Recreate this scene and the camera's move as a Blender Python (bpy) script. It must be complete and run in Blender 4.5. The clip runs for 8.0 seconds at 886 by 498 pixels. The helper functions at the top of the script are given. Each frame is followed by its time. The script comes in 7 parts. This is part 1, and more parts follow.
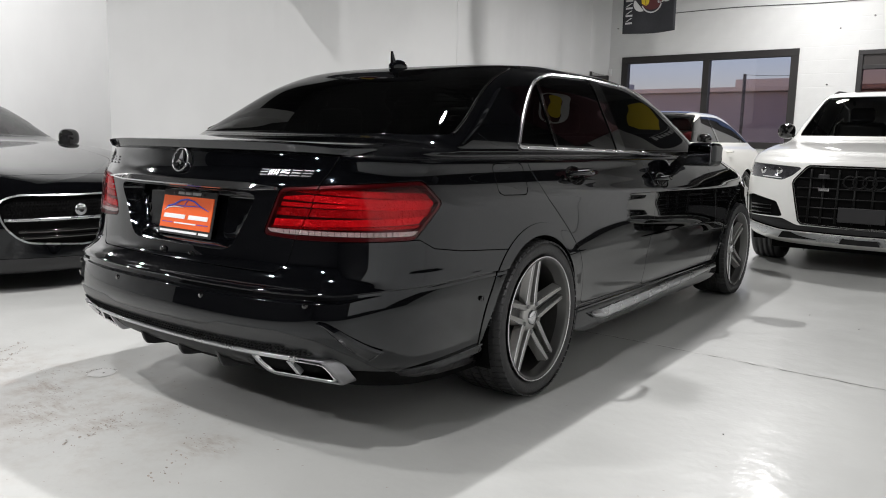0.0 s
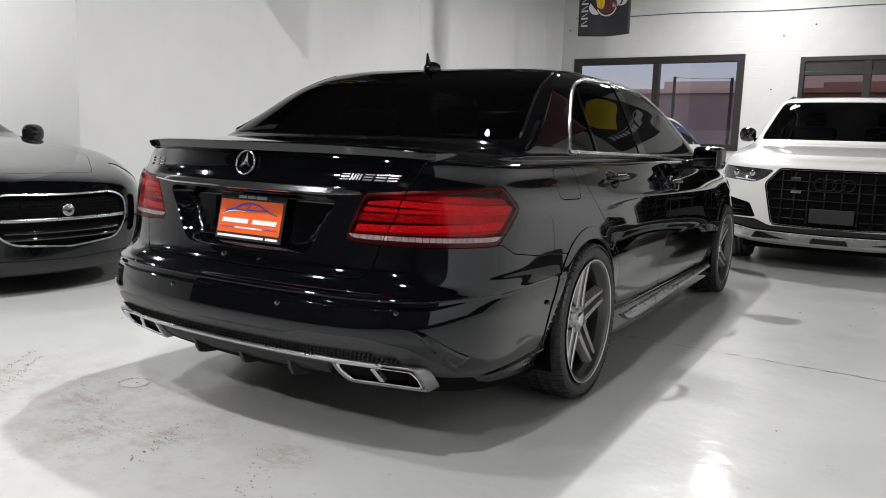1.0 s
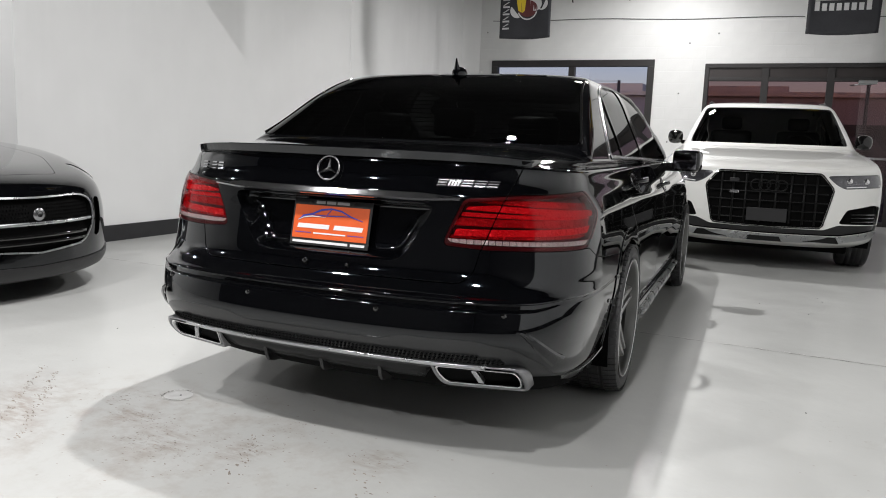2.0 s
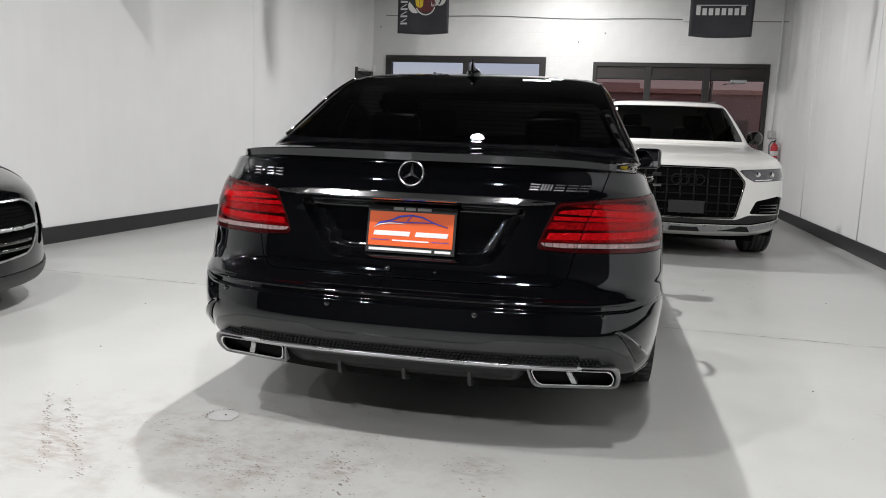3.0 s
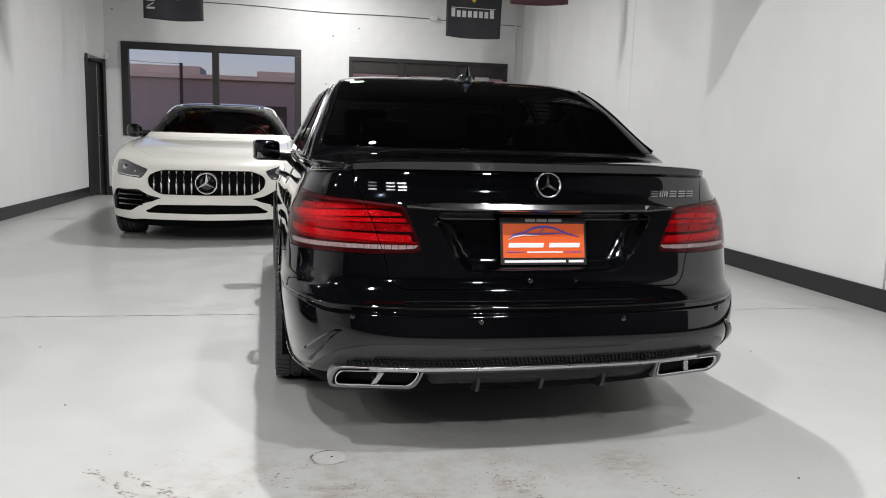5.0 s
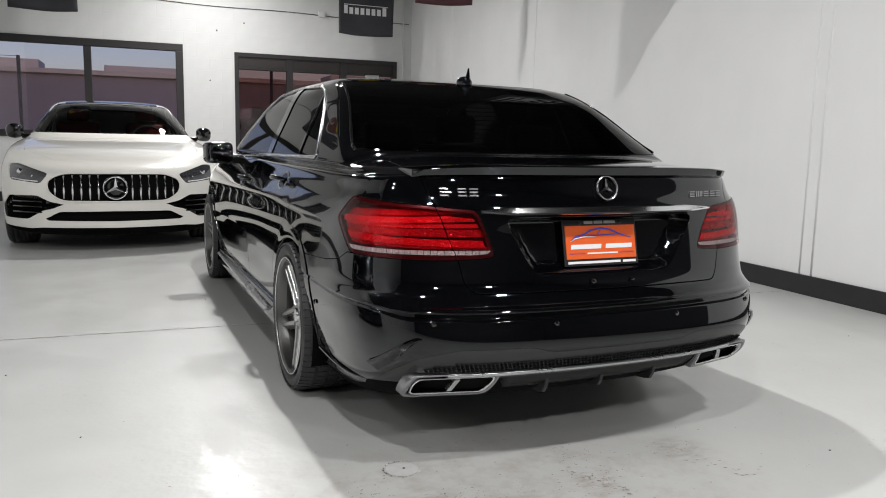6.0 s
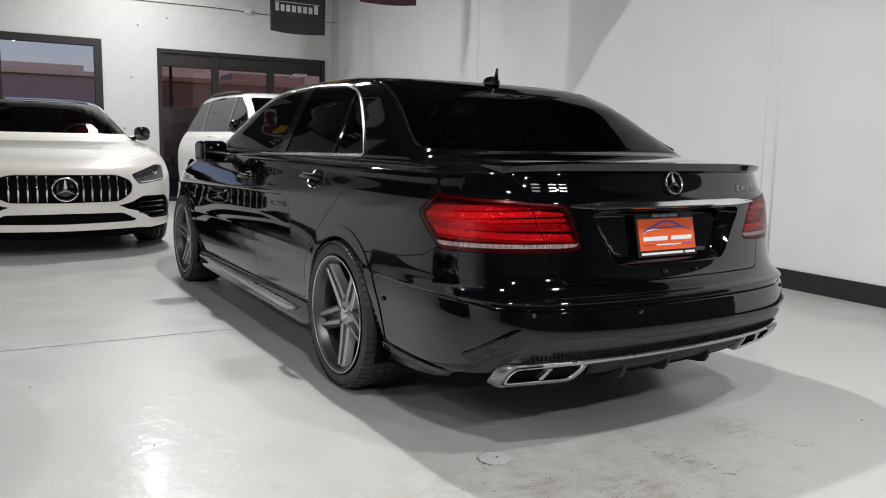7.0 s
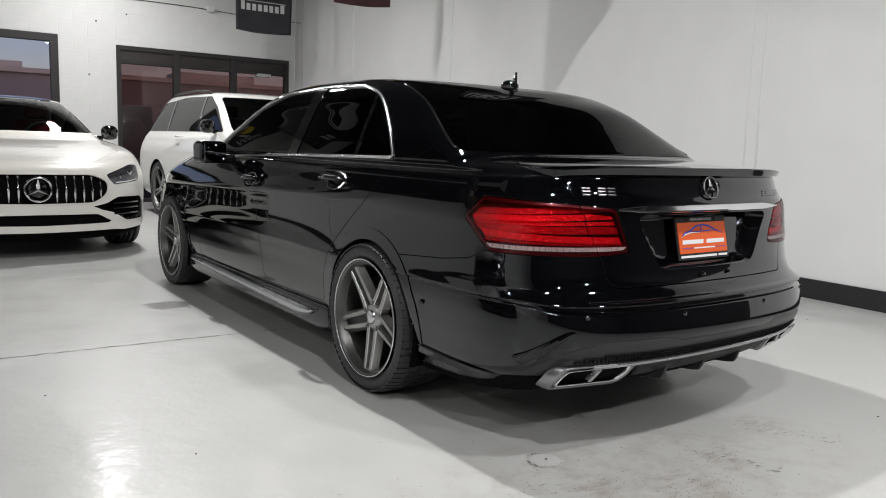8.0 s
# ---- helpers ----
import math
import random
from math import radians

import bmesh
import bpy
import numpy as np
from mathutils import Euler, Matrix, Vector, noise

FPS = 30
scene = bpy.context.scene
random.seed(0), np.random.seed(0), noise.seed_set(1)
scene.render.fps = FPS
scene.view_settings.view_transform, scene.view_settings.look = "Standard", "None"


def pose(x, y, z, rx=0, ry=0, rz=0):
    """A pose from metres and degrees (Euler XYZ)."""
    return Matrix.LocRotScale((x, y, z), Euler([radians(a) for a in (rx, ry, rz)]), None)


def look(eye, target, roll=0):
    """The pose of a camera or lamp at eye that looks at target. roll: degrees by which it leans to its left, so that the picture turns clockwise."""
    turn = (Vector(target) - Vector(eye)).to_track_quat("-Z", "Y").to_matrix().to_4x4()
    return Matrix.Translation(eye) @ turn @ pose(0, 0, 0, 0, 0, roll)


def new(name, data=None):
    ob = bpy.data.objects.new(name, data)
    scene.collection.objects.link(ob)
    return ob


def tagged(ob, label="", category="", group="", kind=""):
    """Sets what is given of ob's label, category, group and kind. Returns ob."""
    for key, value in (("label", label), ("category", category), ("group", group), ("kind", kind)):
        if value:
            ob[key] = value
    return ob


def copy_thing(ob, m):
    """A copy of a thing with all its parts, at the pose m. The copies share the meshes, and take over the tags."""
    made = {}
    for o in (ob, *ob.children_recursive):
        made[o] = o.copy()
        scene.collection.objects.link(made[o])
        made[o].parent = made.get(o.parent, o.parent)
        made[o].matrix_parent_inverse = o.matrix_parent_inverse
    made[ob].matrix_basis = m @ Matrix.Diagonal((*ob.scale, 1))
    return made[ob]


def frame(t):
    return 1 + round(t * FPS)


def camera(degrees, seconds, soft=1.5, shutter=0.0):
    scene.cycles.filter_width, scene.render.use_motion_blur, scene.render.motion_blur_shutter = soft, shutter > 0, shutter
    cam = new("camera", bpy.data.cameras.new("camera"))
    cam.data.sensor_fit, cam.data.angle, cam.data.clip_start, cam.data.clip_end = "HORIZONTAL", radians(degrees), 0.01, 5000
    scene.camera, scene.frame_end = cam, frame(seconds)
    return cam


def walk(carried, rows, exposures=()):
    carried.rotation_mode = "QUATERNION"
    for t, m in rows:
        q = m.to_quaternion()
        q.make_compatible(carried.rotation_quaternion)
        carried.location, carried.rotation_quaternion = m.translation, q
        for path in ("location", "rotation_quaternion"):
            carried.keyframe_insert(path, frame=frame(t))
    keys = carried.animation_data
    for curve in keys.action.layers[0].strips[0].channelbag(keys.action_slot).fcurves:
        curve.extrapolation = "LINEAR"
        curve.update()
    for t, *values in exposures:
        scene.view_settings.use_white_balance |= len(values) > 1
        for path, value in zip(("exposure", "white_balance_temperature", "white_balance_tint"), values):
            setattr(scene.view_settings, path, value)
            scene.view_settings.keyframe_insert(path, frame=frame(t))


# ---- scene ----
# camera and its walk
cam = camera(60.6, 8.0, 1.0)
PATH = [
    (0, (2.423, -1.453, 1.042), (1.19, 0.096, 0.758), 1.3),
    (0.5, (2.239, -1.579, 1.049), (1.072, 0.02, 0.767), 1.5),
    (1, (2.007, -1.744, 1.054), (0.929, -0.084, 0.768), 1.9),
    (1.5, (1.738, -1.971, 1.07), (0.78, -0.239, 0.783), 2.2),
    (1.7, (1.621, -2.031, 1.056), (0.718, -0.269, 0.771), 2.3),
    (2.8, (0.855, -2.343, 1.073), (0.319, -0.437, 0.79), 2.1),
    (3, (0.699, -2.364, 1.07), (0.24, -0.439, 0.784), 2.2),
    (3.5, (0.334, -2.417, 1.086), (0.077, -0.455, 0.798), 1.8),
    (4, (-0.072, -2.467, 1.094), (-0.131, -0.489, 0.803), 1.6),
    (4.5, (-0.435, -2.433, 1.094), (-0.285, -0.46, 0.804), 1.4),
    (5.8, (-1.391, -2.229, 1.1), (-0.725, -0.364, 0.821), 1.6),
    (6, (-1.508, -2.178, 1.106), (-0.781, -0.337, 0.822), 1.3),
    (6.5, (-1.879, -2.092, 1.104), (-1.009, -0.313, 0.82), 1.2),
    (7, (-2.135, -1.957, 1.083), (-1.161, -0.232, 0.805), 1.3),
    (7.5, (-2.337, -1.816, 1.076), (-1.284, -0.138, 0.804), 1.6),
    (8, (-2.443, -1.763, 1.073), (-1.346, -0.113, 0.806), 1.9),
]
EXPOSURE = [(0, 0.15), (1.5, 0.14), (3, 0.17), (3.5, 0.19), (4.5, 0.14), (6, 0.0), (6.5, -0.11), (8, -0.14)]
walk(cam, [(t, look(eye, target, roll)) for t, eye, target, roll in PATH], EXPOSURE)

# ---- light ----
world = bpy.data.worlds.new("dusk_sky")
scene.world = world
world.use_nodes = True
wn = world.node_tree
sky = wn.nodes.new("ShaderNodeTexSky")
sky.sky_type = "NISHITA"
sky.sun_disc = False
sky.sun_elevation = radians(14.0)
sky.sun_rotation = radians(180)
wn.nodes["Background"].inputs[1].default_value = 0.12
wn.links.new(sky.outputs[0], wn.nodes["Background"].inputs[0])
scene.view_settings.exposure = 0.0

CEILING = 4.45
# round high-bay lamps under the dark ceiling: x, y, z, watts, width of the glowing face
LAMPS = [
    (-0.48, 10.0, 4.15, 58, 0.4), (-0.47, 7.25, 4.15, 140, 0.4), (-0.45, 1.95, 4.15, 122, 0.11), (-1.95, -4.8, 4.15, 98, 0.22), (0.85, -4.8, 4.15, 98, 0.22),
    (-1.95, -1.8, 4.15, 80, 0.22), (0.85, -1.8, 4.15, 76, 0.22), (-6.0, 0.4, 4.15, 54, 0.14), (-8.2, 0.4, 4.15, 52, 0.14), (-6.0, -2.9, 4.15, 44, 0.14), (-8.2, -2.9, 4.15, 44, 0.14),
]

# ---- materials ----
MATS = {}


def material(name, color, rough=0.5, metal=0.0, coat=0.0, coat_rough=0.03, spec=0.5, grain=None, bump=None, rough_var=0.0,
             emit=0.0):
    """Principled surface. grain: (scale, amount) colour variation; bump: (scale, strength)."""
    if name in MATS:
        return MATS[name]
    m = bpy.data.materials.new(name)
    m.use_nodes = True
    nt = m.node_tree
    b = nt.nodes["Principled BSDF"]
    b.inputs["Base Color"].default_value = (*color, 1)
    b.inputs["Roughness"].default_value = rough
    b.inputs["Metallic"].default_value = metal
    b.inputs["Coat Weight"].default_value = coat
    b.inputs["Coat Roughness"].default_value = coat_rough
    b.inputs["Specular IOR Level"].default_value = spec
    if emit:
        b.inputs["Emission Color"].default_value = (*color, 1)
        b.inputs["Emission Strength"].default_value = emit
    if grain or bump or rough_var:
        tc = nt.nodes.new("ShaderNodeTexCoord")
    if grain:
        n1 = nt.nodes.new("ShaderNodeTexNoise")
        n1.inputs["Scale"].default_value = grain[0]
        n1.inputs["Detail"].default_value = 6
        nt.links.new(tc.outputs["Object"], n1.inputs["Vector"])
        n2 = nt.nodes.new("ShaderNodeTexNoise")
        n2.inputs["Scale"].default_value = grain[0] * 0.13
        n2.inputs["Detail"].default_value = 3
        nt.links.new(tc.outputs["Object"], n2.inputs["Vector"])
        add = nt.nodes.new("ShaderNodeMath")
        add.operation = "ADD"
        nt.links.new(n1.outputs["Fac"], add.inputs[0])
        nt.links.new(n2.outputs["Fac"], add.inputs[1])
        ramp = nt.nodes.new("ShaderNodeMapRange")
        ramp.inputs["From Min"].default_value = 0.6
        ramp.inputs["From Max"].default_value = 1.4
        ramp.inputs["To Min"].default_value = 1 - grain[1]
        ramp.inputs["To Max"].default_value = 1 + grain[1]
        nt.links.new(add.outputs[0], ramp.inputs["Value"])
        mul = nt.nodes.new("ShaderNodeVectorMath")
        mul.operation = "SCALE"
        mul.inputs[0].default_value = color
        nt.links.new(ramp.outputs[0], mul.inputs["Scale"])
        nt.links.new(mul.outputs[0], b.inputs["Base Color"])
    if rough_var:
        n3 = nt.nodes.new("ShaderNodeTexNoise")
        n3.inputs["Scale"].default_value = 9
        n3.inputs["Detail"].default_value = 5
        nt.links.new(tc.outputs["Object"], n3.inputs["Vector"])
        r3 = nt.nodes.new("ShaderNodeMapRange")
        r3.inputs["To Min"].default_value = max(0.0, rough - rough_var)
        r3.inputs["To Max"].default_value = rough + rough_var
        nt.links.new(n3.outputs["Fac"], r3.inputs["Value"])
        nt.links.new(r3.outputs[0], b.inputs["Roughness"])
    if bump:
        n4 = nt.nodes.new("ShaderNodeTexNoise")
        n4.inputs["Scale"].default_value = bump[0]
        n4.inputs["Detail"].default_value = 4
        nt.links.new(tc.outputs["Object"], n4.inputs["Vector"])
        bp = nt.nodes.new("ShaderNodeBump")
        bp.inputs["Strength"].default_value = bump[1]
        bp.inputs["Distance"].default_value = 0.01
        nt.links.new(n4.outputs["Fac"], bp.inputs["Height"])
        nt.links.new(bp.outputs[0], b.inputs["Normal"])
    MATS[name] = m
    return m


def glass(name, tint, rough=0.0, gloss_ior=1.5):
    """A thin tinted pane: clear tint under a Fresnel gloss."""
    m = bpy.data.materials.new(name)
    m.use_nodes = True
    nt = m.node_tree
    for n in list(nt.nodes):
        if n.type != "OUTPUT_MATERIAL":
            nt.nodes.remove(n)
    out = nt.nodes["Material Output"]
    tr = nt.nodes.new("ShaderNodeBsdfTransparent")
    tr.inputs[0].default_value = (*tint, 1)
    gl = nt.nodes.new("ShaderNodeBsdfGlossy")
    gl.inputs["Roughness"].default_value = rough
    fr = nt.nodes.new("ShaderNodeFresnel")
    fr.inputs["IOR"].default_value = gloss_ior
    mix = nt.nodes.new("ShaderNodeMixShader")
    nt.links.new(fr.outputs[0], mix.inputs[0])
    nt.links.new(tr.outputs[0], mix.inputs[1])
    nt.links.new(gl.outputs[0], mix.inputs[2])
    nt.links.new(mix.outputs[0], out.inputs["Surface"])
    return m


def floor_material():
    """Pale grey epoxy floor: glossy, rippled, with worn and dirty patches."""
    m = bpy.data.materials.new("floor_epoxy")
    m.use_nodes = True
    nt = m.node_tree
    b = nt.nodes["Principled BSDF"]
    tc = nt.nodes.new("ShaderNodeTexCoord")

    def noise_node(scale, detail, rough=0.55):
        n = nt.nodes.new("ShaderNodeTexNoise")
        n.inputs["Scale"].default_value = scale
        n.inputs["Detail"].default_value = detail
        n.inputs["Roughness"].default_value = rough
        nt.links.new(tc.outputs["Object"], n.inputs["Vector"])
        return n

    def mapped(src, a, bb, lo, hi):
        r = nt.nodes.new("ShaderNodeMapRange")
        r.inputs["From Min"].default_value, r.inputs["From Max"].default_value = a, bb
        r.inputs["To Min"].default_value, r.inputs["To Max"].default_value = lo, hi
        nt.links.new(src, r.inputs["Value"])
        return r.outputs[0]

    def times(a, bb):
        n = nt.nodes.new("ShaderNodeMath")
        n.operation = "MULTIPLY"
        nt.links.new(a, n.inputs[0])
        nt.links.new(bb, n.inputs[1])
        return n.outputs[0]

    wide = noise_node(0.55, 4)
    mid = noise_node(3.0, 6, 0.6)
    fine = noise_node(34, 5, 0.7)
    patch = noise_node(1.3, 5, 0.6)
    # small dark chips, only inside worn patches
    chips = times(mapped(fine.outputs["Fac"], 0.60, 0.68, 0, 1), mapped(patch.outputs["Fac"], 0.54, 0.66, 0, 1))
    tone = times(mapped(wide.outputs["Fac"], 0.3, 0.7, 0.93, 1.05), mapped(mid.outputs["Fac"], 0.3, 0.7, 0.955, 1.03))
    base = nt.nodes.new("ShaderNodeVectorMath")
    base.operation = "SCALE"
    base.inputs[0].default_value = (0.50, 0.505, 0.49)
    nt.links.new(tone, base.inputs["Scale"])
    def blend(a, color, factor):
        n = nt.nodes.new("ShaderNodeMix")
        n.data_type = "RGBA"
        n.inputs[7].default_value = (*color, 1)
        nt.links.new(a, n.inputs[6])
        nt.links.new(factor, n.inputs[0])
        return n.outputs[2]

    # a grubby stain of worn paint, broken up by noise, behind where the cars are driven in
    mp = nt.nodes.new("ShaderNodeMapping")
    mp.inputs["Location"].default_value = (0.50, 0.28, 0)
    mp.inputs["Scale"].default_value = (0.85, 1.5, 1)
    nt.links.new(tc.outputs["Object"], mp.inputs["Vector"])
    ball = nt.nodes.new("ShaderNodeTexGradient")
    ball.gradient_type = "SPHERICAL"
    nt.links.new(mp.outputs[0], ball.inputs["Vector"])
    smear = noise_node(6.5, 7, 0.68)
    streak = noise_node(22, 6, 0.65)
    drag = nt.nodes.new("ShaderNodeMapping")
    drag.inputs["Rotation"].default_value = (0, 0, radians(35))
    drag.inputs["Scale"].default_value = (0.45, 1.3, 1)
    nt.links.new(tc.outputs["Object"], drag.inputs["Vector"])
    nt.links.new(drag.outputs[0], streak.inputs["Vector"])
    stain = times(times(mapped(ball.outputs["Fac"], 0.05, 0.6, 0, 1), mapped(smear.outputs["Fac"], 0.46, 0.66, 0, 1)), mapped(fine.outputs["Fac"], 0.3, 0.6, 0.35, 0.6))
    scuff = times(mapped(smear.outputs["Fac"], 0.60, 0.74, 0, 0.3), mapped(patch.outputs["Fac"], 0.5, 0.65, 0, 1))
    col = blend(base.outputs[0], (0.33, 0.285, 0.25), stain)
    col = blend(col, (0.36, 0.345, 0.32), scuff)
    # small brown clumps where the paint has rubbed through
    for cx, cy, r in ((-0.72, -0.11, 0.13), (-0.45, -0.25, 0.16), (-0.14, -0.16, 0.12), (-1.22, -0.18, 0.20), (-1.10, -0.36, 0.18), (0.30, -0.02, 0.14)):
        place = nt.nodes.new("ShaderNodeMapping")
        place.inputs["Location"].default_value = (-cx / r, -cy / r, 0)
        place.inputs["Scale"].default_value = (1 / r, 1 / r, 1)
        nt.links.new(tc.outputs["Object"], place.inputs["Vector"])
        clump = nt.nodes.new("ShaderNodeTexGradient")
        clump.gradient_type = "SPHERICAL"
        nt.links.new(place.outputs[0], clump.inputs["Vector"])
        col = blend(col, (0.30, 0.25, 0.21), times(mapped(clump.outputs["Fac"], 0.0, 0.6, 0, 0.5), mapped(streak.outputs["Fac"], 0.44, 0.62, 0, 1)))
    cut = nt.nodes.new("ShaderNodeMath")
    cut.operation = "MULTIPLY"
    cut.inputs[1].default_value = 0.35
    nt.links.new(chips, cut.inputs[0])
    col = blend(col, (0.25, 0.225, 0.20), cut.outputs[0])
    nt.links.new(col, b.inputs["Base Color"])
    nt.links.new(mapped(mid.outputs["Fac"], 0.3, 0.75, 0.34, 0.5), b.inputs["Roughness"])
    b.inputs["Specular IOR Level"].default_value = 0.3
    b.inputs["Coat Weight"].default_value = 0.32
    b.inputs["Coat IOR"].default_value = 1.45
    nt.links.new(mapped(mid.outputs["Fac"], 0.3, 0.75, 0.10, 0.21), b.inputs["Coat Roughness"])
    ripple = noise_node(7, 3)
    bp = nt.nodes.new("ShaderNodeBump")
    bp.inputs["Strength"].default_value = 0.16
    bp.inputs["Distance"].default_value = 0.02
    nt.links.new(ripple.outputs["Fac"], bp.inputs["Height"])
    bp2 = nt.nodes.new("ShaderNodeBump")
    bp2.inputs["Strength"].default_value = 0.2
    bp2.inputs["Distance"].default_value = 0.003
    nt.links.new(fine.outputs["Fac"], bp2.inputs["Height"])
    nt.links.new(bp.outputs[0], bp2.inputs["Normal"])
    nt.links.new(bp2.outputs[0], b.inputs["Normal"])
    nt.links.new(bp.outputs[0], b.inputs["Coat Normal"])
    return m




def plaster_material():
    """White paint over uneven plaster: long upright waves, faint stains, fine tooth."""
    m = material("white_wall_paint", (0.82, 0.825, 0.82), 0.5, grain=(2.2, 0.035), bump=(60, 0.06))
    nt = m.node_tree
    b = nt.nodes["Principled BSDF"]
    tc = nt.nodes.new("ShaderNodeTexCoord")
    mp = nt.nodes.new("ShaderNodeMapping")
    mp.inputs["Scale"].default_value = (1.5, 1.5, 0.16)
    nt.links.new(tc.outputs["Object"], mp.inputs["Vector"])
    n = nt.nodes.new("ShaderNodeTexNoise")
    n.inputs["Scale"].default_value = 1.6
    n.inputs["Detail"].default_value = 2.5
    nt.links.new(mp.outputs[0], n.inputs["Vector"])
    bp = nt.nodes.new("ShaderNodeBump")
    bp.inputs["Strength"].default_value = 0.55
    bp.inputs["Distance"].default_value = 0.05
    nt.links.new(n.outputs["Fac"], bp.inputs["Height"])
    old = b.inputs["Normal"].links[0].from_node
    nt.links.new(bp.outputs[0], old.inputs["Normal"])
    return m


WHITE_WALL = plaster_material()
# charcoal for unseen wall parts, chosen to keep reflections in the black car dark
DARK_WALL = material("unseen_dark_wall", (0.035, 0.035, 0.038), 0.6, grain=(2, 0.15), bump=(60, 0.06))
BLOCK_WALL = material("white_block_paint", (0.77, 0.775, 0.765), 0.5, grain=(5, 0.04), bump=(90, 0.15))
BASE_BLACK = material("black_baseboard_paint", (0.02, 0.02, 0.022), 0.4, grain=(8, 0.2))
CEIL_DARK = material("dark_ceiling_paint", (0.03, 0.03, 0.032), 0.8, grain=(3, 0.2))
FLOOR = floor_material()
FRAME_BROWN = material("dark_bronze_frame", (0.022, 0.02, 0.02), 0.45, grain=(6, 0.2))
PANE = glass("window_pane", (0.74, 0.69, 0.80))
DARK_PANE = glass("tinted_shop_pane", (0.50, 0.38, 0.42))
BLACK_PAINT = material("black_car_paint", (0.0014, 0.0015, 0.002), 0.06, coat=1.0, coat_rough=0.006, spec=0.09)
BLACK_PAINT.node_tree.nodes["Principled BSDF"].inputs["Specular Tint"].default_value = (0.62, 0.8, 1.0, 1)
BLACK_PAINT.node_tree.nodes["Principled BSDF"].inputs["Coat IOR"].default_value = 1.5
WHITE_PAINT = material("white_car_paint", (0.80, 0.80, 0.77), 0.3, coat=1.0, coat_rough=0.03)
CREAM_PAINT = material("pearl_white_car_paint", (0.80, 0.785, 0.73), 0.3, coat=1.0, coat_rough=0.03)
TINT = glass("tinted_car_glass", (0.035, 0.037, 0.036))
CLEAR_SCREEN = glass("clear_car_glass", (0.74, 0.76, 0.75))
SCREEN = glass("windscreen_glass", (0.42, 0.43, 0.42))
BADGE = material("bright_badge_metal", (0.34, 0.34, 0.35), 0.24, metal=1.0)
CHROME = material("chrome", (0.78, 0.78, 0.79), 0.08, metal=1.0)
SATIN = material("satin_aluminium", (0.52, 0.53, 0.54), 0.28, metal=1.0, rough_var=0.05)
RUBBER = material("tyre_rubber", (0.032, 0.032, 0.033), 0.52, grain=(30, 0.25), bump=(120, 0.2))
TRIM = material("black_plastic_trim", (0.014, 0.014, 0.015), 0.42, bump=(300, 0.05))
BRIGHT_TRIM = material("bright_trim", (0.58, 0.58, 0.59), 0.24, metal=1.0)
GRILLE_BLACK = material("grille_black", (0.006, 0.006, 0.006), 0.35, spec=0.25)
GLOSS_TRIM = material("gloss_black_trim", (0.005, 0.005, 0.005), 0.06, coat=0.5)
DIFFUSER = material("satin_dark_diffuser", (0.02, 0.021, 0.022), 0.33, bump=(220, 0.04))
VOID = material("deep_black_void", (0.004, 0.004, 0.004), 0.9, spec=0.05)
RIM_GREY = material("titanium_grey_alloy", (0.40, 0.397, 0.385), 0.36, metal=0.85, grain=(14, 0.08))
RIM_BRIGHT = material("machined_alloy", (0.66, 0.66, 0.67), 0.24, metal=1.0, rough_var=0.05)
RIM_EDGE = material("rim_edge_grey", (0.13, 0.13, 0.127), 0.38, metal=0.85)
# barrel grey darkened to hold the shade behind the spokes
RIM_DARK = material("shaded_barrel_grey", (0.05, 0.049, 0.047), 0.4, metal=0.6, grain=(14, 0.1))
CHANNEL_DARK = material("black_spoke_channel", (0.016, 0.016, 0.017), 0.35)
STEEL = material("brake_steel", (0.22, 0.22, 0.225), 0.35, metal=1.0, grain=(40, 0.15))
RED_PAINT = material("red_caliper_paint", (0.35, 0.012, 0.012), 0.3)
LAMP_RED = material("lamp_red_inner", (0.92, 0.012, 0.032), 0.18, metal=0.3, bump=(55, 1.0))
LAMP_DEEP = material("lamp_dark_red_inner", (0.055, 0.001, 0.003), 0.3)
LAMP_MID = material("lamp_mid_red_inner", (0.55, 0.006, 0.018), 0.14, metal=0.4, bump=(40, 1.0))
SURROUND = material("brushed_exhaust_surround", (0.30, 0.30, 0.31), 0.32, metal=1.0, rough_var=0.08)
LAMP_CLEAR = material("lamp_clear_inner", (0.95, 0.87, 0.87), 0.22, metal=0.0, bump=(160, 1.0))
RED_LENS = glass("red_lens", (0.98, 0.46, 0.49), 0.0, 1.33)
CLEAR_LAMP_LENS = glass("clear_lamp_lens", (0.96, 0.93, 0.93), 0.0, 1.36)
CLEAR_LENS = glass("clear_lens", (0.86, 0.87, 0.88), 0.02)
ORANGE = material("orange_card", (0.80, 0.125, 0.025), 0.35, coat=0.3, grain=(20, 0.05))
INK_BLUE = material("blue_ink", (0.03, 0.07, 0.55), 0.4)
INK_WHITE = material("white_ink", (0.85, 0.85, 0.85), 0.4)
SEAT = material("dark_leather", (0.012, 0.012, 0.013), 0.45, bump=(90, 0.15))
SEAT_RED = material("red_leather", (0.20, 0.012, 0.015), 0.45, bump=(90, 0.15))
LAMP_GLOW = material("lamp_diffuser_glow", (1.0, 0.97, 0.92), 0.5, emit=6.0)
LAMP_BODY = material("lamp_housing", (0.03, 0.03, 0.03), 0.45)

# ---- building blocks ----


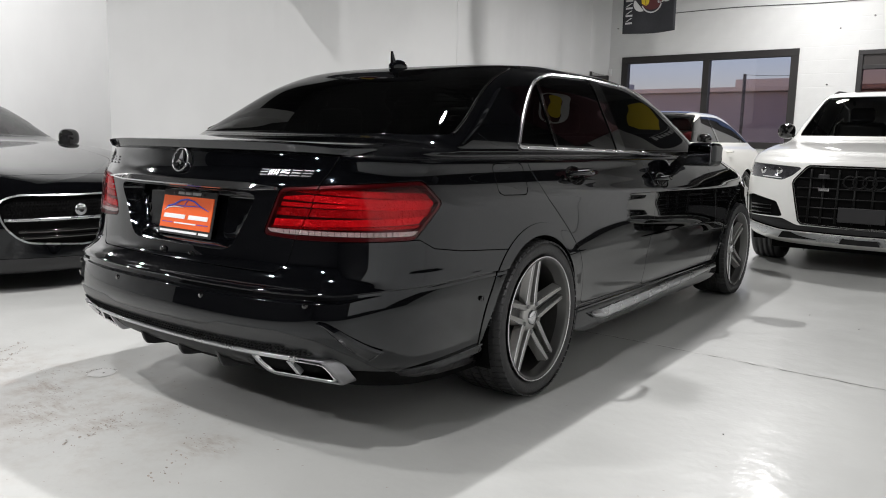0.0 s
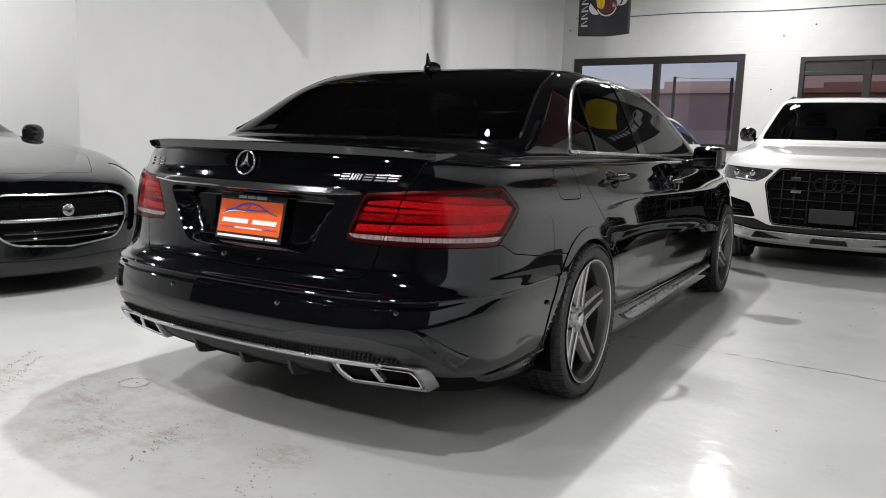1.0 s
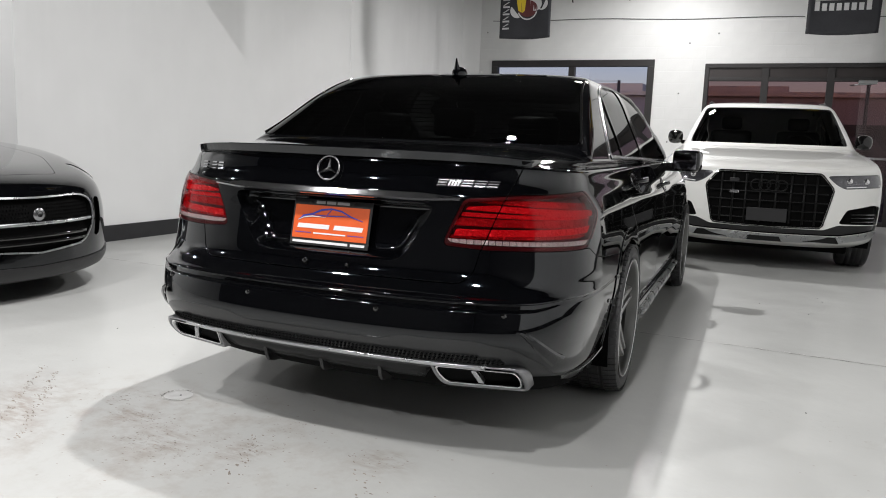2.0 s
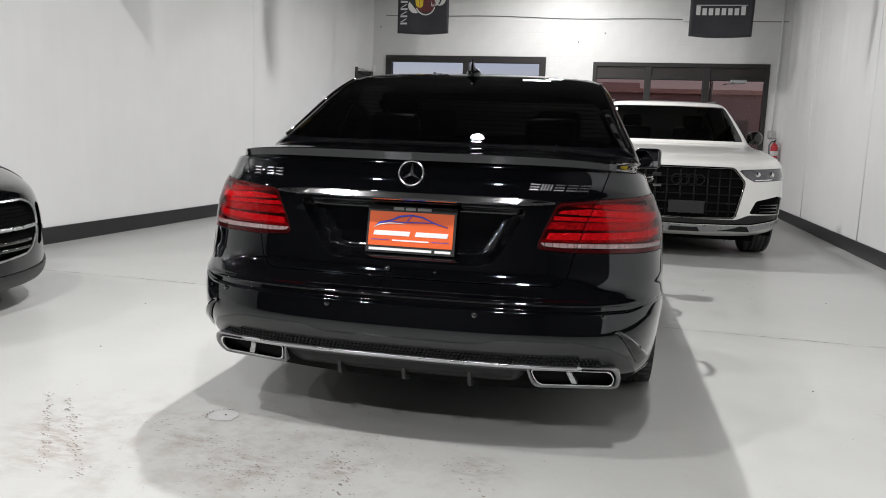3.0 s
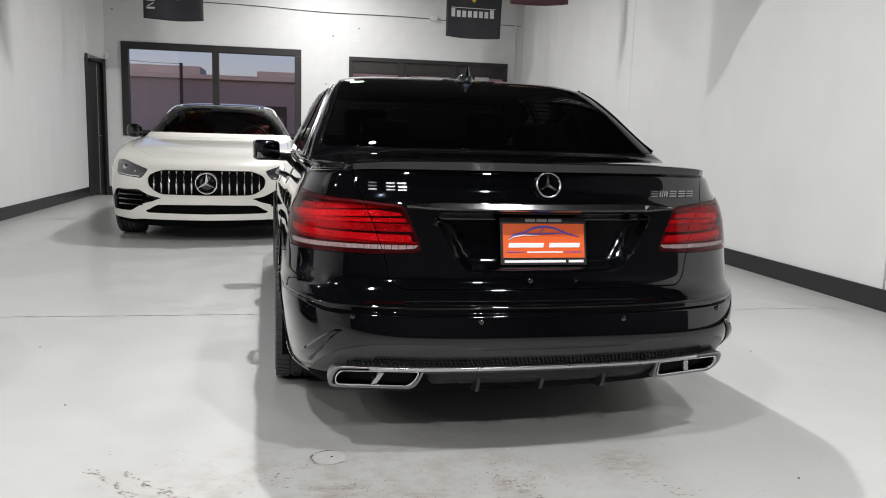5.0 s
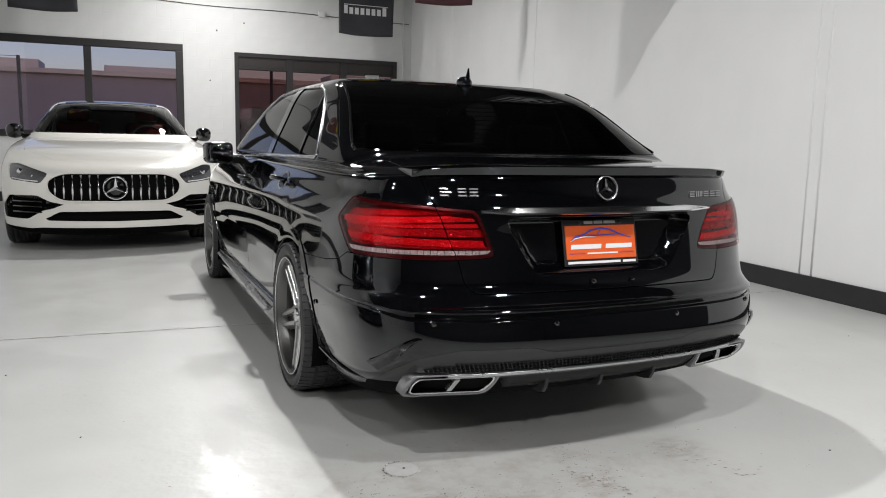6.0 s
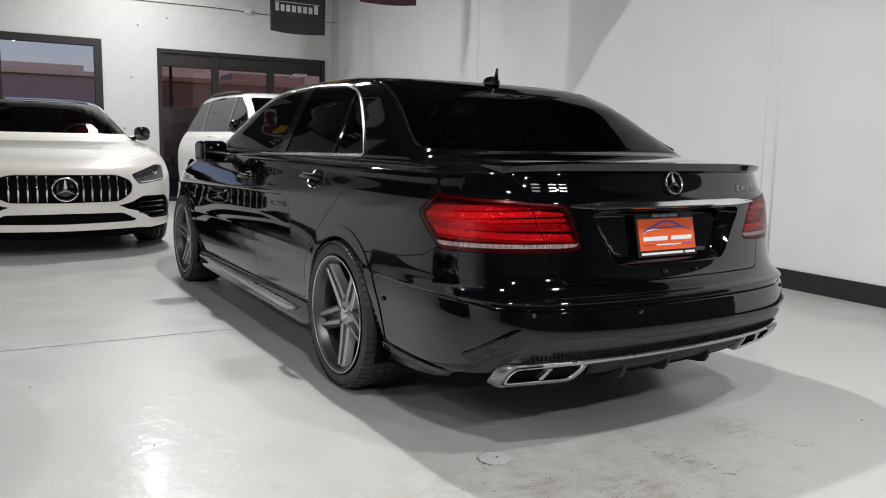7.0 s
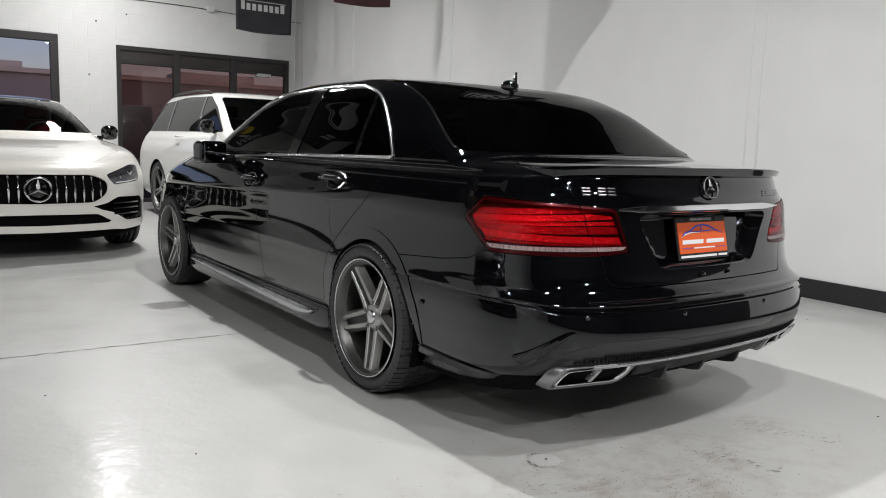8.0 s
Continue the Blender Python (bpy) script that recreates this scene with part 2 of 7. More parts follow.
def part(name, bm, mat, parent=None, label="", smooth=True, at=None):
    """Links a bmesh as one mesh object."""
    me = bpy.data.meshes.new(name)
    bm.to_mesh(me)
    bm.free()
    for p in me.polygons:
        p.use_smooth = smooth
    mats = mat if isinstance(mat, (list, tuple)) else [mat]
    for mm in mats:
        me.materials.append(mm)
    ob = new(name, me)
    if parent:
        ob.parent = parent
    if at is not None:
        ob.matrix_basis = at
    if label:
        ob["label"] = label
    return ob


def box(x0, x1, y0, y1, z0, z1, bevel=0.0, seg=2):
    bm = bmesh.new()
    bmesh.ops.create_cube(bm, size=1)
    for v in bm.verts:
        v.co = Vector((x0 + (v.co.x + 0.5) * (x1 - x0), y0 + (v.co.y + 0.5) * (y1 - y0), z0 + (v.co.z + 0.5) * (z1 - z0)))
    if bevel:
        bmesh.ops.bevel(bm, geom=list(bm.edges), offset=bevel, segments=seg, affect="EDGES", profile=0.6)
    return bm


def lathe(profile, seg=48, axis="x", closed=False):
    """Turns (along, radius) pairs round an axis."""
    bm = bmesh.new()
    rings = []
    for a, r in profile:
        ring = []
        for i in range(seg):
            t = 2 * math.pi * i / seg
            c, s = r * math.cos(t), r * math.sin(t)
            ring.append(bm.verts.new({"x": (a, c, s), "y": (c, a, s), "z": (c, s, a)}[axis]))
        rings.append(ring)
    pairs = list(zip(rings, rings[1:])) + ([(rings[-1], rings[0])] if closed else [])
    for p, q in pairs:
        for i in range(seg):
            bm.faces.new((p[i], p[(i + 1) % seg], q[(i + 1) % seg], q[i]))
    bmesh.ops.recalc_face_normals(bm, faces=bm.faces)
    return bm


def tube(points, r, seg=8, closed=False, flat=1.0):
    """A round or flattened bar along points."""
    bm = bmesh.new()
    pts = [Vector(p) for p in points]
    n = len(pts)
    rings = []
    for i, p in enumerate(pts):
        a = pts[(i - 1) % n] if (closed or i) else p
        b = pts[(i + 1) % n] if (closed or i < n - 1) else p
        t = (b - a).normalized()
        up = Vector((0, 0, 1)) if abs(t.z) < 0.95 else Vector((0, 1, 0))
        s = t.cross(up).normalized()
        u = s.cross(t)
        rr = r[i] if isinstance(r, (list, tuple)) else r
        rings.append([bm.verts.new(p + rr * (math.cos(k) * s + flat * math.sin(k) * u))
                      for k in [2 * math.pi * j / seg for j in range(seg)]])
    m = n if closed else n - 1
    for i in range(m):
        p, q = rings[i], rings[(i + 1) % n]
        for j in range(seg):
            bm.faces.new((p[j], p[(j + 1) % seg], q[(j + 1) % seg], q[j]))
    if not closed:
        bm.faces.new(rings[0])
        bm.faces.new(rings[-1])
    bmesh.ops.recalc_face_normals(bm, faces=bm.faces)
    return bm


def prism(poly, depth, axis="y", bevel=0.0):
    """A flat outline given depth along an axis, from 0 to depth."""
    bm = bmesh.new()
    put = {"y": lambda a, b, d: (a, d, b), "x": lambda a, b, d: (d, a, b), "z": lambda a, b, d: (a, b, d)}[axis]
    lo = [bm.verts.new(put(a, b, 0)) for a, b in poly]
    hi = [bm.verts.new(put(a, b, depth)) for a, b in poly]
    n = len(poly)
    bm.faces.new(lo)
    bm.faces.new(hi)
    for i in range(n):
        bm.faces.new((lo[i], lo[(i + 1) % n], hi[(i + 1) % n], hi[i]))
    bmesh.ops.recalc_face_normals(bm, faces=bm.faces)
    if bevel:
        bmesh.ops.bevel(bm, geom=list(bm.edges), offset=bevel, segments=2, affect="EDGES", profile=0.6)
    return bm


def joined(*bms):
    """One bmesh out of several."""
    me = bpy.data.meshes.new("tmp")
    out = bmesh.new()
    for b in bms:
        b.to_mesh(me)
        b.free()
        out.from_mesh(me)
    bpy.data.meshes.remove(me)
    return out


def moved(bm, m):
    bmesh.ops.transform(bm, matrix=m, verts=bm.verts)
    return bm


def round_poly(poly, r, seg=4):
    """Rounds the corners of an outline."""
    out = []
    n = len(poly)
    for i in range(n):
        p, a, b = Vector(poly[i]), Vector(poly[i - 1]), Vector(poly[(i + 1) % n])
        da, db = (a - p), (b - p)
        k = min(r, da.length * 0.45, db.length * 0.45)
        s, e = p + da.normalized() * k, p + db.normalized() * k
        for j in range(seg + 1):
            t = j / seg
            q = s * (1 - t) ** 2 + p * 2 * t * (1 - t) + e * t * t
            out.append((q.x, q.y))
    return out


def pchip(xs, ys):
    """Monotone cubic through the knots."""
    xs, ys = np.array(xs, float), np.array(ys, float)
    h, d = np.diff(xs), np.diff(ys) / np.diff(xs)
    m = np.zeros(len(xs))
    for i in range(1, len(xs) - 1):
        if d[i - 1] * d[i] > 0:
            w1, w2 = 2 * h[i] + h[i - 1], h[i] + 2 * h[i - 1]
            m[i] = (w1 + w2) / (w1 / d[i - 1] + w2 / d[i])
    m[0], m[-1] = d[0], d[-1]

    def f(x):
        x = np.asarray(x, float)
        i = np.clip(np.searchsorted(xs, x) - 1, 0, len(xs) - 2)
        t = (x - xs[i]) / h[i]
        return ((1 + 2 * t) * (1 - t) ** 2 * ys[i] + t * (1 - t) ** 2 * h[i] * m[i] + t * t * (3 - 2 * t) * ys[i + 1]
                + t * t * (t - 1) * h[i] * m[i + 1])
    return f


class Shell:
    """Half a car's skin (x >= 0): rings stacked from the sill to the roof. Each ring runs from the near end's middle round the
    corner, along the side and round the far corner. Vertex columns: x y z nx ny nz u v."""

    def __init__(self, table, counts=(60, 80, 28), step=0.16, shape=None, dense=None):
        cols = list(zip(*table))
        v = np.arange(len(table))
        self.fn = [pchip(v, c) for c in cols]
        self.top = len(table) - 1
        n1, n2, n3 = counts
        th = np.linspace(0, np.pi / 2, 4000)
        e = 2 / 2.5
        X, Y = np.sin(th) ** e, 0.8 * (1 - np.cos(th) ** e)
        L = np.concatenate([[0], np.cumsum(np.hypot(np.diff(X), np.diff(Y)))])
        self.t1 = np.interp(np.linspace(0, L[-1], n1), L, th)
        self.t3 = np.interp(np.linspace(L[-1], 0, n3), L, th)
        self.n2 = n2
        vv = np.arange(0, self.top + 1e-6, step)
        if dense:
            vv = np.sort(np.concatenate([vv[(vv < dense[0]) | (vv > dense[1])], np.linspace(*dense)]))
        self.rows = vv
        G = np.array([self.ring(x) for x in vv])
        if shape:
            G = shape(G, vv)
        du, dv = np.gradient(G, axis=1), np.gradient(G, axis=0)
        N = np.cross(du, dv)
        N /= np.maximum(np.linalg.norm(N, axis=2, keepdims=True), 1e-9)
        N[:, 0, 0] = 0
        N[:, -1, 0] = 0
        N /= np.maximum(np.linalg.norm(N, axis=2, keepdims=True), 1e-9)
        if N[len(vv) // 4, len(self.t1) + n2 // 2, 0] < 0:
            N = -N
        R, C = G.shape[:2]
        U = np.tile(np.linspace(0, 1, C), (R, 1))[..., None]
        W = np.repeat(vv[:, None], C, axis=1)[..., None]
        V = np.concatenate([G, N, U, W], axis=2).reshape(-1, 8)
        F = [(r * C + c, r * C + c + 1, (r + 1) * C + c + 1, (r + 1) * C + c) for r in range(R - 1) for c in range(C - 1)]
        self.mesh = (V, F)

    def ring(self, v):
        yr, zr, xs, zs, yf, zf, R, n, Rf, nf, bow = [float(f(v)) for f in self.fn]
        s1, c1 = np.sin(self.t1), np.cos(self.t1)
        a = np.stack([xs * s1 ** (2 / n), yr + bow * s1 ** (4 / n) + (R - bow) * (1 - np.abs(c1) ** (2 / n)),
                      zr + (zs - zr) * (0.5 - 0.5 * np.cos(2 * self.t1))], 1)
        k = np.linspace(0, 1, self.n2 + 2)[1:-1]
        b = np.stack([np.full_like(k, xs), yr + R + k * (yf - Rf - yr - R), np.full_like(k, zs)], 1)
        s3, c3 = np.sin(self.t3), np.cos(self.t3)
        c = np.stack([xs * s3 ** (2 / nf), yf - Rf * (1 - np.abs(c3) ** (2 / nf)),
                      zf + (zs - zf) * (0.5 - 0.5 * np.cos(2 * self.t3))], 1)
        return np.concatenate([a, b, c])


def clip(mesh, field):
    """Cuts a mesh along field = 0. Returns the piece below and the piece above."""
    V, F = mesh
    d = np.asarray(field(V), float).copy()
    d[np.abs(d) < 1e-6] = 1e-6
    extra, cut, lo, hi = [], {}, [], []
    dl = d.tolist()
    for f in F:
        s = [dl[i] < 0 for i in f]
        if all(s):
            lo.append(f)
        elif not any(s):
            hi.append(f)
        else:
            A, B = [], []
            for k, i in enumerate(f):
                j = f[(k + 1) % len(f)]
                (A if s[k] else B).append(i)
                if s[k] != s[(k + 1) % len(f)]:
                    key = (i, j) if i < j else (j, i)
                    if key not in cut:
                        p, q = key
                        t = dl[p] / (dl[p] - dl[q])
                        extra.append(V[p] * (1 - t) + V[q] * t)
                        cut[key] = len(V) + len(extra) - 1
                    A.append(cut[key])
                    B.append(cut[key])
            if len(A) > 2:
                lo.append(tuple(A))
            if len(B) > 2:
                hi.append(tuple(B))
    VV = np.concatenate([V, np.array(extra)]) if extra else V

    def pack(fs):
        used = sorted({i for f in fs for i in f})
        at = {o: k for k, o in enumerate(used)}
        return VV[used], [tuple(at[i] for i in f) for f in fs]
    return pack(lo), pack(hi)


def inside(poly, a, b):
    """Signed distance to an outline in the columns a and b: negative inside."""
    P = np.array(poly, float)

    def f(V):
        q = V[:, (a, b)]
        best = np.full(len(q), 1e9)
        odd = np.zeros(len(q), bool)
        for i in range(len(P)):
            s, e = P[i], P[(i + 1) % len(P)]
            w, g = q - s, e - s
            t = np.clip((w @ g) / (g @ g), 0, 1)
            best = np.minimum(best, np.hypot(*(w - t[:, None] * g).T))
            c1, c2 = s[1] <= q[:, 1], e[1] <= q[:, 1]
            with np.errstate(divide="ignore", invalid="ignore"):
                xx = s[0] + (q[:, 1] - s[1]) / (e[1] - s[1]) * (e[0] - s[0])
            odd ^= (c1 != c2) & (q[:, 0] < xx)
        return np.where(odd, -best, best)
    return f


def both(*fields):
    return lambda V: np.max([f(V) for f in fields], axis=0)


def below(col, limit):
    return lambda V: V[:, col] - limit


def above(col, limit):
    return lambda V: limit - V[:, col]


def take(mesh, field, gap=0.0022):
    """Lifts a panel out of a mesh and leaves a shut line. Returns the panel and the rest."""
    p = clip(mesh, lambda V: field(V) + gap)[0]
    r = clip(mesh, lambda V: field(V) - gap)[1]
    return p, r


def mirrored(mesh):
    V, F = mesh
    W = V.copy()
    W[:, 0] *= -1
    W[:, 3] *= -1
    return W, [tuple(reversed(f)) for f in F]


def merged(*ms):
    Vs, Fs, o = [], [], 0
    for V, F in ms:
        Vs.append(V)
        Fs += [tuple(i + o for i in f) for f in F]
        o += len(V)
    return np.concatenate(Vs), Fs


def pushed(mesh, d):
    V, F = mesh
    W = V.copy()
    W[:, :3] += W[:, 3:6] * d
    return W, F


def skin(name, mesh, mat, parent, label="", rim=0.008):
    """A panel as one mesh object, its edges turned inwards by rim."""
    V, F = mesh
    P, N = V[:, :3], V[:, 3:6].copy()
    verts, norms, faces = [tuple(p) for p in P], [tuple(n) for n in N], list(F)
    if rim:
        count = {}
        for f in F:
            for k, i in enumerate(f):
                j = f[(k + 1) % len(f)]
                key = (i, j) if i < j else (j, i)
                count[key] = None if key in count else (i, j)
        for e in count.values():
            if e is None:
                continue
            i, j = e
            if abs(P[i][0]) < 1e-4 and abs(P[j][0]) < 1e-4:
                continue
            if abs(P[i] - P[j]).max() < 1e-7:
                continue
            k = len(verts)
            a, b = P[i] - N[i] * rim, P[j] - N[j] * rim
            out = np.cross(P[j] - P[i], N[i])
            out = out / max(np.linalg.norm(out), 1e-9)
            soft = 0.0011
            c, d = P[i] + (out - 1.4 * N[i]) * soft, P[j] + (out - 1.4 * N[j]) * soft
            verts += [tuple(P[j]), tuple(P[i]), tuple(c), tuple(d), tuple(a), tuple(b)]
            norms += [tuple(N[j]), tuple(N[i])] + [tuple(out)] * 4
            faces += [(k, k + 1, k + 2, k + 3), (k + 3, k + 2, k + 4, k + 5)]
    me = bpy.data.meshes.new(name)
    me.from_pydata(verts, [], faces)
    me.update()
    for p in me.polygons:
        p.use_smooth = True
    me.normals_split_custom_set_from_vertices(norms)
    me.materials.append(mat)
    ob = new(name, me)
    ob.parent = parent
    if label:
        ob["label"] = label
    return ob


def thing(name, m, label, category, group="", kind=""):
    """An empty at a thing's base, to parent its parts."""
    ob = new(name)
    ob.empty_display_size = 0.1
    ob.matrix_basis = m
    return tagged(ob, label, category, group, kind)

# ---- the hall ----
XL, XR, YN, YS = -4.34, 3.16, 11.475, -8.0
T = 0.2
WEST_END = -4.09


def structure(ob, label, category):
    return tagged(ob, label, category, kind="structure")


def slab_with_holes(x0, x1, z0, z1, holes):
    """Rectangles that tile a wall round its openings (x0, x1, z0, z1)."""
    xs = sorted({x0, x1, *[h[0] for h in holes], *[h[1] for h in holes]})
    zs = sorted({z0, z1, *[h[2] for h in holes], *[h[3] for h in holes]})
    out = []
    for a, b in zip(xs, xs[1:]):
        for c, d in zip(zs, zs[1:]):
            mx, mz = (a + b) / 2, (c + d) / 2
            if not any(h[0] < mx < h[1] and h[2] < mz < h[3] for h in holes):
                out.append((a, b, c, d))
    return out


structure(part("floor", box(-9.4, XR + T, YS - T, YN + T, -0.2, 0), FLOOR, smooth=False), "pale grey glossy epoxy showroom floor, worn and stained", "floor")
structure(part("ceiling", box(-9.4, XR + T, YS - T, YN + T, CEILING, CEILING + 0.2), CEIL_DARK, smooth=False), "dark painted flat ceiling", "ceiling")
WIN = (-3.83, -0.85, 1.02, 2.585)
ENT = (-0.02, 2.88, 0.0, 2.51)
north = structure(part("wall_north", joined(*[box(a, b, YN, YN + T, c, d) for a, b, c, d in slab_with_holes(WEST_END, XR + T, 0, CEILING, [WIN, ENT])]), BLOCK_WALL, smooth=False),
                  "white painted block wall with window openings", "wall")
structure(part("wall_east", box(XR, XR + T, -1.6, YN, 0, CEILING), WHITE_WALL, smooth=False), "white painted smooth wall, faintly stained", "wall")
# unseen southern part, split off and darkened for the bumper's reflections
structure(part("wall_east_end", box(XR, XR + T, YS, -1.6, 0, CEILING), DARK_WALL, smooth=False), "unseen end of the side wall, kept dark for the car's reflections", "wall")
# unseen dark sheets added above 3.6 m so the car's glass reflects less white
structure(part("dark_reflection_band", joined(box(XR - 0.006, XR - 0.002, -1.6, 10.0, 3.6, CEILING), box(XL + 0.002, XL + 0.006, 2.34, 9.6, 3.6, CEILING)), DARK_WALL, smooth=False), "unseen dark band added along the wall tops to darken reflections", "trim")
DOOR_Y = 11.20
DOOR_M = pose(XL, DOOR_Y, 0, 0, 0, 47.7)
structure(part("wall_west", box(XL - T, XL, 2.13 + T, DOOR_Y, 0, CEILING), WHITE_WALL, smooth=False), "white painted smooth wall, faintly stained", "wall")
structure(part("wall_slant", moved(joined(box(0, 0.372, 0, 0.14, 2.27, CEILING), box(-0.2, 0.56, 0.14, 0.26, 0, CEILING)), DOOR_M), WHITE_WALL, smooth=False), "white painted slanted wall over a side door", "wall")
structure(part("wall_return", box(-9.4, XL, 2.13, 2.13 + T, 0, CEILING), WHITE_WALL, smooth=False), "bright white painted wall of the side bay", "wall")
structure(part("wall_bay", box(-9.4 - T, -9.4, YS, 2.13 + T, 0, CEILING), WHITE_WALL, smooth=False), "white painted wall of the side bay", "wall")
# unseen back wall, dark so the tail does not mirror white
structure(part("wall_south", box(-9.4, XR + T, YS - T, YS, 0, CEILING), DARK_WALL, smooth=False), "unseen back wall, kept dark for the car's reflections", "wall")
for nm, bb in (("baseboard", box(XR - 0.018, XR - 0.002, YS, YN, 0, 0.152, 0.003)), ("baseboard", box(XL + 0.002, XL + 0.018, 2.115, DOOR_Y - 0.01, 0, 0.152, 0.003)),
               ("baseboard", box(-9.4, XL + 0.018, 2.112, 2.128, 0, 0.152, 0.003)),
               ("baseboard", box(2.93, XR - 0.02, YN - 0.018, YN - 0.002, 0, 0.152, 0.003)), ("baseboard", box(WEST_END, -0.06, YN - 0.018, YN - 0.002, 0, 0.152, 0.003))):
    structure(part(nm, bb, BASE_BLACK, smooth=False), "black painted baseboard along the white wall", "baseboard")


def framed_window(name, x0, x1, z0, z1, bars, rails, label, wide=0.115, pane=PANE):
    """A dark frame with mullions and panes set in a wall opening."""
    w = structure(new(name), label, "window")
    w.location = ((x0 + x1) / 2, YN, z0)
    w.empty_display_size = 0.1
    off = Matrix.Translation((-(x0 + x1) / 2, -YN, -z0))
    y0, y1 = YN - 0.03, YN + 0.09

    def p(nm, bm, mt, smooth=False):
        return part(nm, moved(bm, off), mt, w, smooth=smooth)
    p("window_frame", joined(box(x0, x1, y0, y1, z1 - wide, z1, 0.006), box(x0, x0 + wide, y0 + 0.001, y1, z0, z1 - wide, 0.006),
                             box(x1 - wide, x1, y0 + 0.001, y1, z0, z1 - wide, 0.006), box(x0 + wide, x1 - wide, y0 + 0.001, y1, z0, z0 + wide * 0.9, 0.006)), FRAME_BROWN)
    for c in bars:
        p("mullion", box(c - 0.055, c + 0.055, y0 + 0.004, y1 - 0.004, z0 + wide * 0.9, z1 - wide, 0.006), FRAME_BROWN)
    for a, b, z in rails:
        p("transom", box(a, b, y0 + 0.006, y1 - 0.006, z - 0.03, z + 0.03, 0.005), FRAME_BROWN)
    xs = [x0 + wide * 0.6] + list(bars) + [x1 - wide * 0.6]
    for a, b in zip(xs, xs[1:]):
        ob = p("pane", box(a, b, YN + 0.04, YN + 0.048, z0 + 0.05, z1 - 0.05), pane)
        ob.visible_shadow = False
    return w


framed_window("window_1", *WIN, [-2.3], [], "wide dark-framed window of two panes, dusk outside")
ent = framed_window("window_2", *ENT, [0.92, 1.88], [(-0.0, 2.87, 2.26)], "dark-framed glazed shop entrance, dusk outside", 0.07, DARK_PANE)

part("valance", box(-1.40, 1.40, 0.0, 0.02, 2.28, 2.46, 0.004), material("dark_valance", (0.030, 0.024, 0.023), 0.5, grain=(5, 0.3)), ent, "dark brown panel above the glass", smooth=False)

# narrow side door in the slanted corner
sd = structure(new("door_1"), "narrow dark framed side door standing shut", "door")
sd.matrix_basis = DOOR_M
part("door_frame", joined(box(0.004, 0.05, -0.02, 0.06, 0, 2.34, 0.004), box(0.322, 0.368, -0.02, 0.06, 0, 2.28, 0.004), prism([(0.05, 2.26), (0.322, 2.21), (0.322, 2.28), (0.05, 2.335)], 0.075, "y")), FRAME_BROWN, sd, smooth=False)
part("door_leaf", box(0.05, 0.322, 0.06, 0.10, 0.01, 2.268, 0.004), FRAME_BROWN, sd, smooth=False)
part("door_panel", box(0.085, 0.20, 0.048, 0.062, 0.2, 2.1, 0.006), TRIM, sd, smooth=False)
part("door_edge", box(0.235, 0.25, 0.044, 0.062, 0.01, 2.2, 0.003), material("worn_door_edge", (0.20, 0.19, 0.18), 0.4, grain=(20, 0.2)), sd, "worn pale door edge", smooth=False)
part("door_handle", tube([(0.285, 0.06, 1.0), (0.285, 0.02, 1.0), (0.22, 0.02, 1.0)], 0.009), SATIN, sd)

# lamps
lamp_protos = {}
for x, y, z, w, size in LAMPS:
    m = pose(x, y, z)
    k = size / 0.22
    if size not in lamp_protos:
        lamp = lamp_protos[size] = thing("ceiling_lamp", m, "round black high-bay lamp glowing under the dark ceiling", "lamp", "high-bay ceiling lamps")
        part("housing", lathe([(0.03, 0.0), (0.03, 0.115 * k), (0.045, 0.128 * k), (0.09, 0.12 * k), (0.13, 0.075 * k), (0.19, 0.06), (0.20, 0.0)], 32, "z"), LAMP_BODY, lamp)
        part("diffuser", lathe([(0.026, 0.0), (0.024, 0.07 * k), (0.028, 0.11 * k)], 32, "z"), LAMP_GLOW, lamp)
        part("cable", tube([(0, 0, 0.2), (0, 0, CEILING - z + 0.01)], 0.008), LAMP_BODY, lamp)
    else:
        copy_thing(lamp_protos[size], m)
    ld = bpy.data.lights.new("lamp_light", "AREA")
    ld.shape, ld.size, ld.energy, ld.color = "DISK", size, w, (1.0, 0.985, 0.985)
    ld.spread = radians(172)
    lo = new("lamp_light", ld)
    lo.matrix_basis = pose(x, y, z - 0.012)

# outside
ASPHALT = material("outside_asphalt", (0.05, 0.05, 0.052), 0.8, grain=(3, 0.2))
STUCCO = material("outside_stucco", (0.33, 0.32, 0.36), 0.8, grain=(1.5, 0.12), bump=(40, 0.2))
PALE = material("outside_fascia", (0.6, 0.58, 0.56), 0.7, grain=(1.5, 0.1))
structure(part("ground", box(-400, 400, YN + T, 900, -0.35, -0.12), ASPHALT, smooth=False), "dark asphalt yard outside the windows", "ground")

# ---- the black sedan ----
SEDAN_M = pose(0, 0, 0, 0, 0, 2.3)
sedan = thing("sedan_car", SEDAN_M, "glossy black four-door sedan car with tinted windows on the grey floor", "car")
